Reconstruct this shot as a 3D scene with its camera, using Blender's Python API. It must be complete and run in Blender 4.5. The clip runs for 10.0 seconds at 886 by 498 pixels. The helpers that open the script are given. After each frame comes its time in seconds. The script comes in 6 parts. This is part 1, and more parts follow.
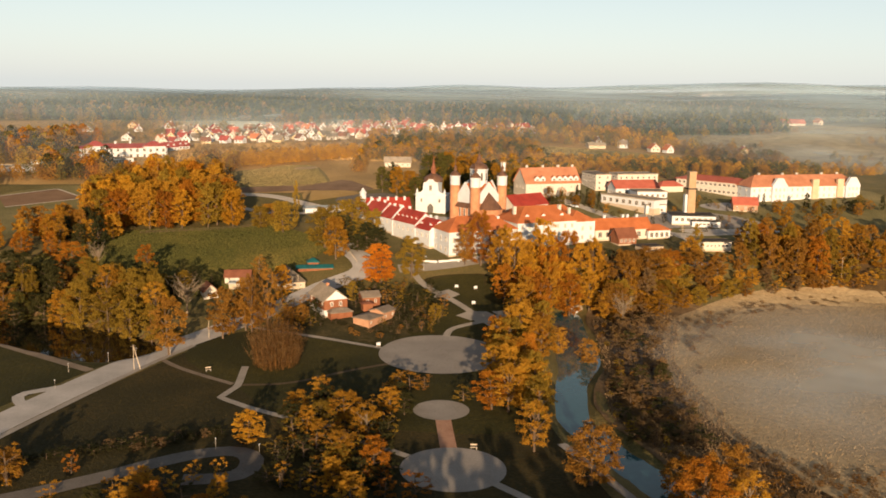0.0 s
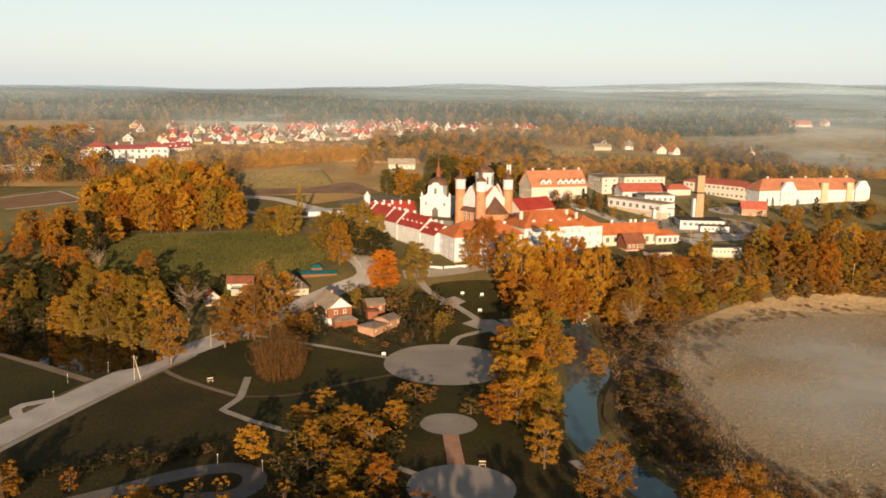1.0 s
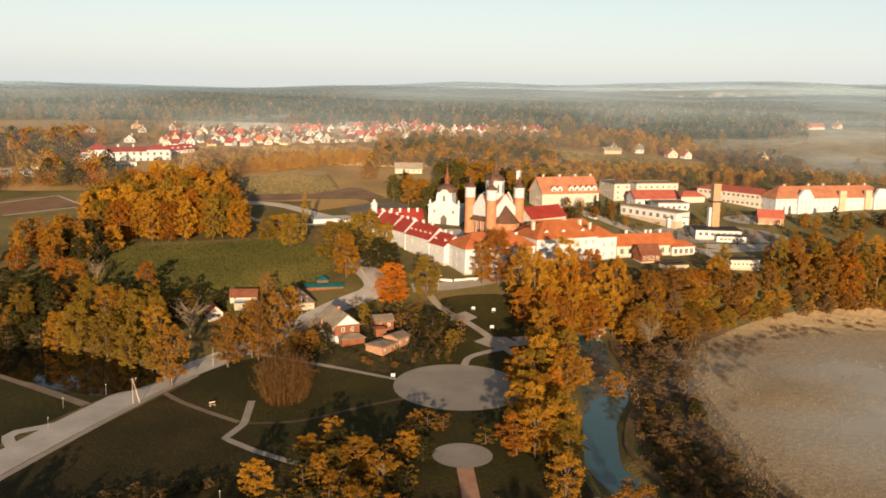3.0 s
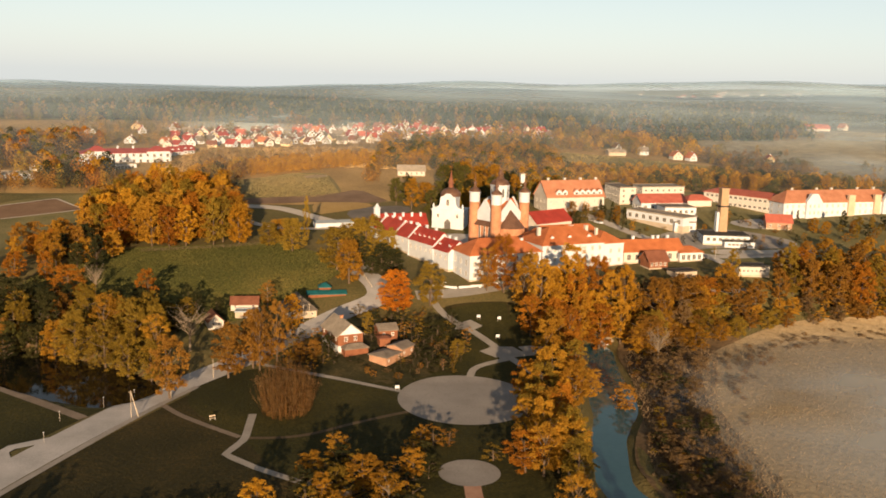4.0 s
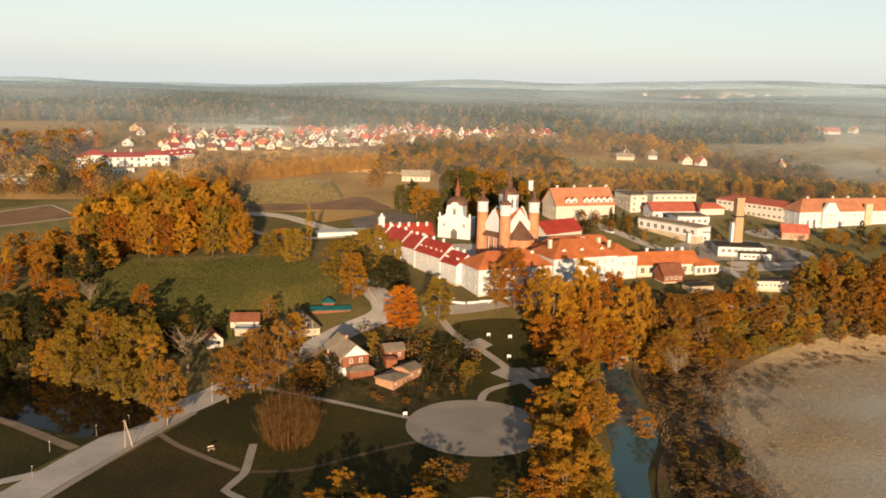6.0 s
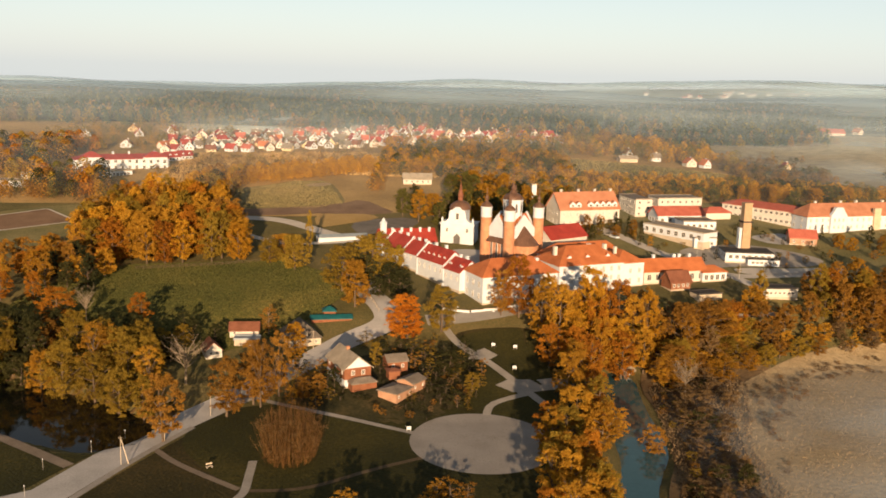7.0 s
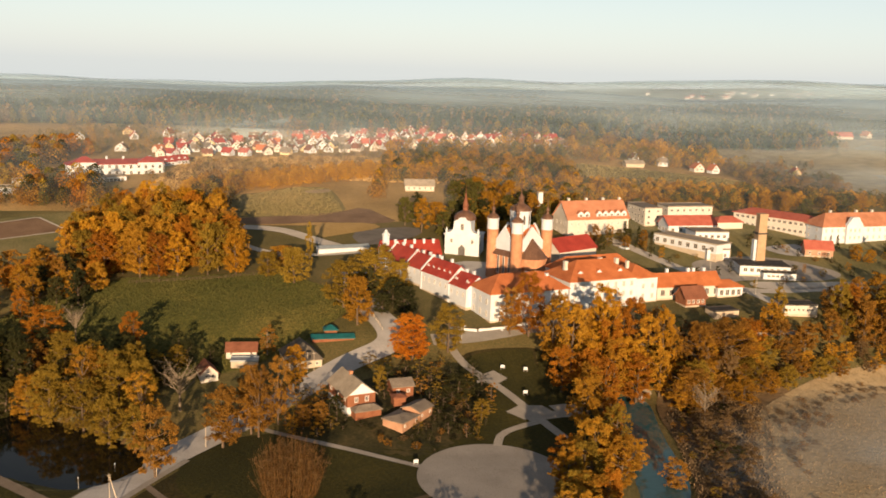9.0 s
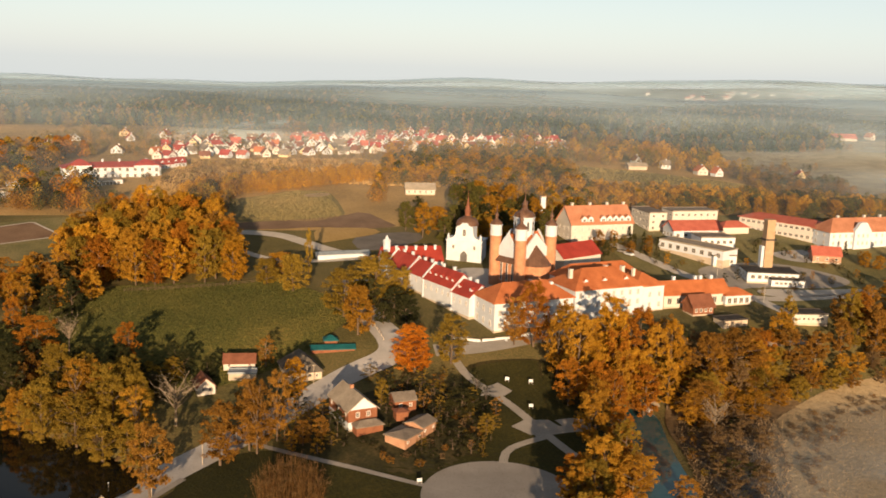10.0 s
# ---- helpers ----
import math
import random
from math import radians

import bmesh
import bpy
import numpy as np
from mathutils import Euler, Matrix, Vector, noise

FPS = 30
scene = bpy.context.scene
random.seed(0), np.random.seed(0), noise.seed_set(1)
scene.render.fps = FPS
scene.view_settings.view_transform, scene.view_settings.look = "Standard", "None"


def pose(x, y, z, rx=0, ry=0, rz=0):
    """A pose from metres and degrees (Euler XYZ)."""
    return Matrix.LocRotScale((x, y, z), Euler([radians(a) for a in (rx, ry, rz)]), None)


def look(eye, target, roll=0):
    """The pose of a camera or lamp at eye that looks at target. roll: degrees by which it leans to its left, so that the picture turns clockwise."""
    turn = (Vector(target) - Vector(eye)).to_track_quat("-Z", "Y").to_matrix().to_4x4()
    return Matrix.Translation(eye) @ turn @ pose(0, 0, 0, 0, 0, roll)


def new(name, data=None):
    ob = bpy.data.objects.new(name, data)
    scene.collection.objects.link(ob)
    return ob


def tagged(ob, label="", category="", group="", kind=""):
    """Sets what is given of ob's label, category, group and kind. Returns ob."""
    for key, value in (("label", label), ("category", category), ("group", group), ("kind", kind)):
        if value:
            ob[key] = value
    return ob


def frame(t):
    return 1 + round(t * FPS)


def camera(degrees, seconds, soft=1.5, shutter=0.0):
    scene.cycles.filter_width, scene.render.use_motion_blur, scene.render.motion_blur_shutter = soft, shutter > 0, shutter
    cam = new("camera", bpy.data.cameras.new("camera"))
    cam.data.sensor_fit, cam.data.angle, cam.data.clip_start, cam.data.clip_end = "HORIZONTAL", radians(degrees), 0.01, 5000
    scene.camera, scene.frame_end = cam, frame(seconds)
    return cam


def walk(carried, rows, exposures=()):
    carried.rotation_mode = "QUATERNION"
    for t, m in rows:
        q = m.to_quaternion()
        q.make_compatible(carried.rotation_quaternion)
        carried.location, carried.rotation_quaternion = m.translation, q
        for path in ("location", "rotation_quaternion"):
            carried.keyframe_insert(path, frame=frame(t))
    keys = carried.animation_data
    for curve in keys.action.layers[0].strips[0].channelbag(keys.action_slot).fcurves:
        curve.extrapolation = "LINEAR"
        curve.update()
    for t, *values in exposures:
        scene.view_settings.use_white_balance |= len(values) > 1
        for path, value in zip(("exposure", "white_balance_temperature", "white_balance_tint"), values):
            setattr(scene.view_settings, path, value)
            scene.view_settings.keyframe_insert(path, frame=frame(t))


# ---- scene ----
cam = camera(50.0, 10.0, soft=1.75)
PATH = [
    (0.0, (0.984, 0.000, 68.077), (1.615, 98.566, 51.213), 0.986),
    (0.5, (0.357, 2.631, 68.993), (0.883, 101.177, 52.008), 1.051),
    (1.0, (-0.275, 5.307, 69.900), (0.159, 103.833, 52.798), 1.113),
    (1.5, (-0.911, 8.027, 70.797), (-0.559, 106.533, 53.581), 1.174),
    (2.0, (-1.551, 10.792, 71.686), (-1.269, 109.278, 54.357), 1.232),
    (2.5, (-2.196, 13.601, 72.565), (-1.973, 112.069, 55.128), 1.288),
    (3.0, (-2.845, 16.455, 73.435), (-2.669, 114.904, 55.892), 1.342),
    (3.5, (-3.498, 19.353, 74.296), (-3.358, 117.784, 56.650), 1.394),
    (4.0, (-4.156, 22.296, 75.148), (-4.041, 120.709, 57.401), 1.443),
    (4.5, (-4.818, 25.284, 75.991), (-4.716, 123.679, 58.147), 1.490),
    (5.0, (-5.485, 28.316, 76.825), (-5.384, 126.694, 58.886), 1.535),
    (5.5, (-6.155, 31.393, 77.649), (-6.045, 129.754, 59.619), 1.578),
    (6.0, (-6.831, 34.514, 78.465), (-6.699, 132.859, 60.346), 1.619),
    (6.5, (-7.510, 37.680, 79.271), (-7.346, 136.009, 61.066), 1.657),
    (7.0, (-8.194, 40.890, 80.068), (-7.986, 139.204, 61.780), 1.693),
    (7.5, (-8.882, 44.145, 80.856), (-8.619, 142.444, 62.488), 1.727),
    (8.0, (-9.575, 47.445, 81.634), (-9.245, 145.729, 63.190), 1.759),
    (8.5, (-10.272, 50.789, 82.404), (-9.864, 149.058, 63.885), 1.788),
    (9.0, (-10.973, 54.178, 83.165), (-10.476, 152.433, 64.574), 1.815),
    (9.5, (-11.678, 57.611, 83.916), (-11.082, 155.853, 65.257), 1.841),
    (10.0, (-12.388, 61.089, 84.658), (-11.680, 159.317, 65.933), 1.863),
]
walk(cam, [(t, look(eye, target, roll)) for t, eye, target, roll in PATH])

# ---- world, sun, exposure ----
SUN_ELEVATION, SUN_AZIMUTH = 9.5, 177.0    # degrees; azimuth clockwise from +y
scene.view_settings.exposure = 0.75
world = bpy.data.worlds.new("world")
scene.world = world
world.use_nodes = True
wt = world.node_tree
sky = wt.nodes.new("ShaderNodeTexSky")
sky.sky_type, sky.sun_disc = "NISHITA", False
sky.sun_elevation, sky.sun_rotation = radians(SUN_ELEVATION), radians(SUN_AZIMUTH)
sky.dust_density, sky.ozone_density, sky.air_density = 0.6, 1.0, 1.0
wt.links.new(sky.outputs[0], wt.nodes["Background"].inputs[0])
wt.nodes["Background"].inputs[1].default_value = 0.03
haze = wt.nodes.new("ShaderNodeBackground")      # the milky morning air, thick at the horizon
haze.inputs[0].default_value = (0.535, 0.60, 0.665, 1)
way, height, fade = wt.nodes.new("ShaderNodeTexCoord"), wt.nodes.new("ShaderNodeSeparateXYZ"), wt.nodes.new("ShaderNodeMapRange")
wt.links.new(way.outputs["Generated"], height.inputs[0])
wt.links.new(height.outputs["Z"], fade.inputs["Value"])
fade.interpolation_type = "SMOOTHSTEP"
for socket, value in (("From Min", 0.02), ("From Max", 0.40), ("To Min", 0.57), ("To Max", 0.0)):
    fade.inputs[socket].default_value = value
wt.links.new(fade.outputs["Result"], haze.inputs[1])
high, rest = wt.nodes.new("ShaderNodeBackground"), wt.nodes.new("ShaderNodeMath")    # warm fill added to the upper sky, to lift and tint the shade
high.inputs[0].default_value = (0.58, 0.50, 0.42, 1)
rest.operation, rest.inputs[0].default_value = "SUBTRACT", 0.57
wt.links.new(fade.outputs["Result"], rest.inputs[1])
scale_high = wt.nodes.new("ShaderNodeMath")
scale_high.operation, scale_high.inputs[1].default_value = "MULTIPLY", 0.26
wt.links.new(rest.outputs[0], scale_high.inputs[0])
wt.links.new(scale_high.outputs[0], high.inputs[1])
air = wt.nodes.new("ShaderNodeAddShader")
wt.links.new(haze.outputs[0], air.inputs[0])
wt.links.new(high.outputs[0], air.inputs[1])
both = wt.nodes.new("ShaderNodeAddShader")
wt.links.new(wt.nodes["Background"].outputs[0], both.inputs[0])
wt.links.new(air.outputs[0], both.inputs[1])
wt.links.new(both.outputs[0], wt.nodes["World Output"].inputs[0])
sun_data = bpy.data.lights.new("sun", "SUN")
sun_data.energy, sun_data.angle, sun_data.color = 5.0, radians(0.6), (1.0, 0.665, 0.385)
sun = new("sun", sun_data)
sa, se = radians(SUN_AZIMUTH), radians(SUN_ELEVATION)
sun.matrix_world = look(Vector((math.sin(sa) * math.cos(se), math.cos(sa) * math.cos(se), math.sin(se))) * 300, (0, 0, 0))

# ---- ground shape ----
YS = (-600, 100, 200, 232, 262, 275, 292, 306, 326, 345, 400, 455, 530, 605, 700, 740, 800, 900, 1000, 1060, 1140, 1300, 1480, 1560, 1800, 5200)
ZS = (-6, -5, -3, -2.3, -1.6, -0.2, 1.8, 3.6, 8.6, 10, 13.5, 19.5, 26.5, 31, 38.5, 43, 44.5, 47.5, 48.5, 43, 44, 52, 58.5, 59, 48, -20)
RIVER = ((44, 320), (43, 300), (42, 284), (41, 266), (39, 246), (34.5, 227), (32, 204), (37, 184), (42, 172), (50, 150), (60, 110), (70, 40))


def smooth(a, b, v):
    s = np.clip((v - a) / (b - a), 0, 1)
    return s * s * (3 - 2 * s)


def line_distance(x, y, line):
    best = np.full(np.shape(x), 1e9)
    for (ax, ay), (bx, by) in zip(line, line[1:]):
        k = np.clip(((x - ax) * (bx - ax) + (y - ay) * (by - ay)) / ((bx - ax) ** 2 + (by - ay) ** 2), 0, 1)
        best = np.minimum(best, np.hypot(x - ax - k * (bx - ax), y - ay - k * (by - ay)))
    return best


def ground_z(x, y):
    """Height of the ground: rising gently to the north, with a low marsh, a river bed and a pond."""
    x, y = np.asarray(x, float), np.asarray(y, float)
    z = sum(np.interp(y + k, YS, ZS) for k in (-9, -6, -3, 0, 3, 6, 9)) / 7 + 2.0 * np.exp(-((x + 25) ** 2 + (y - 272) ** 2) / 260)
    z = z + 0.006 * np.clip(x, -700, 700) * smooth(720, 1000, y) + (7 * smooth(120, 420, x) - 13 * smooth(180, -420, x) - 2) * smooth(1150, 1450, y)
    z = z + smooth(780, 960, y) * (1.8 * np.sin(x * 0.0105 + 2.0) + 1.1 * np.sin(x * 0.027 + 0.6 + y * 0.004))
    z = z - 3.2 * smooth(90, 150, x) * smooth(250, 215, x) * smooth(560, 660, y) * smooth(760, 715, y)
    marsh = smooth(30, 52, x + 0.12 * (y - 200)) * smooth(345, 300, y - 0.22 * (x - 60))
    z = z * (1 - marsh) + marsh * np.minimum(z, -4.7)
    bank = smooth(7.2, 1.8, line_distance(x, y, RIVER) - 1.6 * np.exp(-((y - 254) / 14) ** 2)) * smooth(322, 300, y)
    z = z * (1 - bank) + bank * np.minimum(z, -6.4)
    u, v = (x + 104) * -0.863 + (y - 257.8) * 0.505, (x + 104) * 0.505 + (y - 257.8) * 0.863
    pond = smooth(1.14, 0.96, (np.abs(u / 31) ** 3 + np.abs(v / 13.2) ** 3) ** (1 / 3))
    return z * (1 - pond) + pond * np.minimum(z, -4.6)


def gz(x, y):
    return float(ground_z(x, y))


# ---- materials ----
def material(name, colours, scale=1.0, rough=0.85, bump=0.0, metal=0.0, fine=8.0, per_object=0.0, per_island=0.0, translucent=0.0, contrast=(0.35, 0.65)):
    """A surface whose colour wanders between two or three tones at two scales, with relief."""
    m = bpy.data.materials.new(name)
    m.use_nodes = True
    nt = m.node_tree
    n, l = nt.nodes, nt.links
    bs = n["Principled BSDF"]
    bs.inputs["Roughness"].default_value, bs.inputs["Metallic"].default_value = rough, metal
    bs.inputs["Specular IOR Level"].default_value = 0.25
    tc = n.new("ShaderNodeTexCoord")
    big, small = n.new("ShaderNodeTexNoise"), n.new("ShaderNodeTexNoise")
    big.inputs["Scale"].default_value, small.inputs["Scale"].default_value = scale, scale * fine
    big.inputs["Detail"].default_value, small.inputs["Detail"].default_value = 4, 3
    geo = n.new("ShaderNodeNewGeometry")
    for k in (big, small):
        l.new(geo.outputs["Position"], k.inputs["Vector"])
    mix = n.new("ShaderNodeMath")
    mix.operation = "MULTIPLY_ADD"
    l.new(small.outputs["Fac"], mix.inputs[0])
    mix.inputs[1].default_value = 0.45
    half = n.new("ShaderNodeMath")
    half.operation = "MULTIPLY"
    half.inputs[1].default_value = 0.55
    l.new(big.outputs["Fac"], half.inputs[0])
    l.new(half.outputs[0], mix.inputs[2])
    fac = mix.outputs[0]
    for amount, socket in ((per_object, n.new("ShaderNodeObjectInfo").outputs["Random"]), (per_island, geo.outputs["Random Per Island"])):
        if amount:
            a = n.new("ShaderNodeMath")
            a.operation = "MULTIPLY_ADD"
            l.new(socket, a.inputs[0])
            a.inputs[1].default_value = amount
            b = n.new("ShaderNodeMath")
            b.operation = "SUBTRACT"
            l.new(fac, b.inputs[0])
            b.inputs[1].default_value = amount / 2
            l.new(b.outputs[0], a.inputs[2])
            fac = a.outputs[0]
    ramp = n.new("ShaderNodeValToRGB")
    e = ramp.color_ramp.elements
    e[0].position, e[1].position = contrast
    e[0].color, e[1].color = (*colours[0], 1), (*colours[-1], 1)
    if len(colours) == 3:
        x = e.new(sum(contrast) / 2)
        x.color = (*colours[1], 1)
    l.new(fac, ramp.inputs[0])
    l.new(ramp.outputs[0], bs.inputs["Base Color"])
    if bump:
        b = n.new("ShaderNodeBump")
        b.inputs["Strength"].default_value, b.inputs["Distance"].default_value = 0.6, bump
        l.new(small.outputs["Fac"], b.inputs["Height"])
        l.new(b.outputs[0], bs.inputs["Normal"])
    if translucent:
        tr, ms = n.new("ShaderNodeBsdfTranslucent"), n.new("ShaderNodeMixShader")
        l.new(ramp.outputs[0], tr.inputs[0])
        ms.inputs[0].default_value = translucent
        l.new(bs.outputs[0], ms.inputs[1])
        l.new(tr.outputs[0], ms.inputs[2])
        l.new(ms.outputs[0], n["Material Output"].inputs[0])
    return m


GRASS = material("grass", ((0.075, 0.072, 0.024), (0.130, 0.112, 0.040), (0.20, 0.155, 0.060)), 0.05, 0.95, 0.5, fine=30)
# darker than GRASS: the park's shade is partly put into this colour
SHADED_LAWN = material("park_lawn", ((0.018, 0.017, 0.004), (0.032, 0.028, 0.007), (0.062, 0.045, 0.012)), 0.05, 0.95, 0.4, fine=30)
MEADOW = material("meadow_grass", ((0.048, 0.058, 0.014), (0.094, 0.096, 0.024), (0.185, 0.150, 0.042)), 0.025, 0.95, 0.5, fine=45)
ROAD = material("road_asphalt", ((0.34, 0.335, 0.325), (0.52, 0.51, 0.495)), 0.15, 0.85, 0.01, fine=20)
PAVING = material("pale_paving", ((0.26, 0.245, 0.22), (0.37, 0.35, 0.315)), 0.2, 0.85, 0.01, fine=15)
TRACK = material("brown_gravel_track", ((0.15, 0.122, 0.092), (0.25, 0.205, 0.158)), 0.2, 0.95, 0.02, fine=15)
TROD = material("trodden_earth", ((0.07, 0.052, 0.030), (0.13, 0.098, 0.06)), 0.2, 0.95, 0.02, fine=15)
GRAVEL = material("pale_gravel", ((0.23, 0.22, 0.205), (0.34, 0.325, 0.305)), 0.12, 0.9, 0.02, fine=25)
DIRT = material("bare_soil", ((0.14, 0.088, 0.054), (0.25, 0.165, 0.105)), 0.1, 0.95, 0.05, fine=20)
REED = material("dry_reed", ((0.25, 0.19, 0.105), (0.36, 0.28, 0.160), (0.47, 0.375, 0.225)), 0.03, 0.95, 0.4, fine=22)
SCRUB = material("brown_scrub", ((0.08, 0.055, 0.028), (0.14, 0.094, 0.046), (0.21, 0.145, 0.075)), 0.06, 0.95, 0.4, fine=12)
WHITE = material("white_plaster", ((0.50, 0.555, 0.615), (0.61, 0.67, 0.735)), 0.3, 0.85, 0.01, fine=8)
CREAM = material("cream_plaster", ((0.50, 0.48, 0.44), (0.60, 0.58, 0.535)), 0.3, 0.85, 0.01, fine=8)
TILE_RED = material("red_roof_sheet", ((0.235, 0.031, 0.023), (0.37, 0.055, 0.038)), 0.3, 0.55, 0.02, fine=10)
TILE_ORANGE = material("orange_roof_tile", ((0.32, 0.098, 0.035), (0.50, 0.172, 0.066)), 0.3, 0.85, 0.03, fine=12)
TILE_PALE = material("faded_roof_tile", ((0.34, 0.145, 0.082), (0.50, 0.235, 0.14)), 0.3, 0.85, 0.03, fine=12)
SHEET_GREY = material("grey_roofing", ((0.14, 0.12, 0.10), (0.25, 0.215, 0.175)), 0.4, 0.75, 0.02, fine=8)
BRICK = material("red_brick", ((0.38, 0.18, 0.10), (0.55, 0.285, 0.165)), 0.5, 0.9, 0.02, fine=9)
BROWN = material("brown_copper", ((0.085, 0.048, 0.034), (0.16, 0.092, 0.062)), 0.5, 0.5, 0.01, fine=6)
STONE = material("pale_concrete", ((0.42, 0.36, 0.28), (0.55, 0.48, 0.38)), 0.4, 0.9, 0.02, fine=8)
BARK = material("bark", ((0.07, 0.05, 0.035), (0.16, 0.12, 0.085)), 1.5, 0.95, 0.05, fine=6)
BIRCH = material("pale_bark", ((0.13, 0.10, 0.07), (0.30, 0.25, 0.18)), 1.5, 0.9, 0.03, fine=6)
WINDOW = material("window_glass", ((0.09, 0.088, 0.085), (0.15, 0.145, 0.14)), 0.5, 0.2)
METAL = material("grey_metal", ((0.35, 0.34, 0.32), (0.5, 0.48, 0.45)), 1.0, 0.5, metal=0.3)
# teal base colour stands in for blue sky mirrored in the river
WATER = material("sky_tinted_water", ((0.026, 0.092, 0.115), (0.036, 0.112, 0.138)), 0.1, 0.04)
DRY = material("dry_grass", ((0.23, 0.155, 0.055), (0.33, 0.225, 0.082), (0.43, 0.30, 0.12)), 0.03, 0.95, 0.6, fine=40)
CONCRETE = material("pale_concrete_paving", ((0.43, 0.405, 0.36), (0.57, 0.54, 0.49)), 0.2, 0.85, 0.01, fine=12)
SHINGLE = material("weathered_shingle", ((0.075, 0.066, 0.055), (0.16, 0.14, 0.115)), 0.6, 0.9, 0.03, fine=12)
ASPHALT = material("dark_asphalt", ((0.11, 0.104, 0.097), (0.18, 0.172, 0.16)), 0.2, 0.9, 0.01, fine=15)
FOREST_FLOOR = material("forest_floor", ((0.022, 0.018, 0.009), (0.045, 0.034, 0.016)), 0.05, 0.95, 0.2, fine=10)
DRYSCRUB = material("dry_scrub", ((0.24, 0.165, 0.065), (0.36, 0.245, 0.095), (0.50, 0.34, 0.14)), 0.03, 0.95, 0.7, fine=32)
BRICKPATH = material("pinkish_brick", ((0.34, 0.19, 0.13), (0.47, 0.29, 0.20)), 0.5, 0.9, 0.01, fine=12)
# pale base colour stands in for sky reflected in the panes
PALE_PANE = material("painted_sky_glass", ((0.34, 0.345, 0.35), (0.46, 0.46, 0.455)), 0.5, 0.12)
TAN = material("tan_render", ((0.50, 0.38, 0.27), (0.62, 0.49, 0.36)), 0.4, 0.9, 0.01, fine=9)
FRAME = material("white_frame", ((0.66, 0.64, 0.60), (0.78, 0.76, 0.72)), 1.0, 0.6)
TILE_BROWN = material("brown_roof_tile", ((0.14, 0.055, 0.032), (0.24, 0.10, 0.06)), 0.4, 0.8, 0.02, fine=10)
TILE_ROSE = material("rose_roof_sheet", ((0.32, 0.085, 0.058), (0.46, 0.14, 0.10)), 0.4, 0.65, 0.02, fine=10)
SHEET_PALE = material("pale_roofing", ((0.24, 0.205, 0.16), (0.38, 0.335, 0.265)), 0.5, 0.85, 0.02, fine=8)
SHEET_BLUE = material("blue_grey_sheet", ((0.20, 0.25, 0.29), (0.32, 0.37, 0.41)), 0.5, 0.5, 0.01, fine=6)
SHEET_TEAL = material("teal_sheet", ((0.008, 0.075, 0.085), (0.015, 0.13, 0.14)), 0.5, 0.6, 0.02, fine=8)
TAR = material("black_roofing_felt", ((0.025, 0.024, 0.024), (0.06, 0.057, 0.055)), 0.4, 0.85, 0.02, fine=8)
REDWOOD = material("red_brown_boards", ((0.17, 0.066, 0.034), (0.27, 0.115, 0.06)), 0.6, 0.85, 0.02, fine=10)
SAND = material("sand_plaster", ((0.60, 0.48, 0.27), (0.70, 0.58, 0.36)), 0.3, 0.85, 0.01, fine=8)
STACK = material("pale_stack_brick", ((0.34, 0.235, 0.145), (0.45, 0.325, 0.21)), 0.6, 0.9, 0.01, fine=14)
POND = material("black_pond_water", ((0.004, 0.005, 0.004), (0.007, 0.008, 0.006)), 0.1, 0.05)
FAR_MARSH = material("pale_marsh_grass", ((0.22, 0.185, 0.115), (0.33, 0.285, 0.18), (0.44, 0.395, 0.27)), 0.016, 0.95, 0.4, fine=9, contrast=(0.4, 0.62))
# dark green, deepened further to hold some of the park's shade
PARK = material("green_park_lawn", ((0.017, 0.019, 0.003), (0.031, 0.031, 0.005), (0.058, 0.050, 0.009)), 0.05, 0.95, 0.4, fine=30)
TWIG = material("brown_sapling_bark", ((0.070, 0.036, 0.010), (0.20, 0.105, 0.030)), 1.5, 0.9, fine=6, per_island=0.7)
FIELD = material("olive_hay_field", ((0.135, 0.118, 0.046), (0.205, 0.172, 0.070), (0.30, 0.235, 0.098)), 0.03, 0.95, 0.5, fine=24)
FAR_HILL = material("far_hill_farmland", ((0.055, 0.075, 0.045), (0.12, 0.13, 0.075), (0.24, 0.22, 0.14)), 0.011, 0.95, 0.5, fine=5, contrast=(0.42, 0.6))
PALE_FIELD = material("pale_stubble", ((0.30, 0.23, 0.15), (0.42, 0.33, 0.22)), 0.03, 0.95, 0.3, fine=20)
HEATH = material("brown_heath", ((0.085, 0.045, 0.024), (0.15, 0.082, 0.040), (0.23, 0.145, 0.06)), 0.05, 0.95, 0.6, fine=14)
BANK = material("leaf_strewn_earth", ((0.035, 0.024, 0.011), (0.075, 0.050, 0.022), (0.14, 0.085, 0.03)), 0.15, 0.95, 0.2, fine=12)
GARDEN = material("garden_ground", ((0.018, 0.020, 0.007), (0.040, 0.037, 0.013), (0.080, 0.060, 0.024)), 0.12, 0.95, 0.2, fine=10)
PALE_BOARDS = material("sunbleached_boards", ((0.33, 0.185, 0.115), (0.47, 0.285, 0.185)), 0.6, 0.85, 0.02, fine=10)
GREEN = material("quarter_lawn", ((0.105, 0.105, 0.042), (0.175, 0.160, 0.066), (0.27, 0.225, 0.10)), 0.06, 0.95, 0.3, fine=25)
for deep, gloss in ((WATER, 0.5), (POND, 0.2)):
    deep.node_tree.nodes["Principled BSDF"].inputs["Specular IOR Level"].default_value = gloss
LEAF = {}
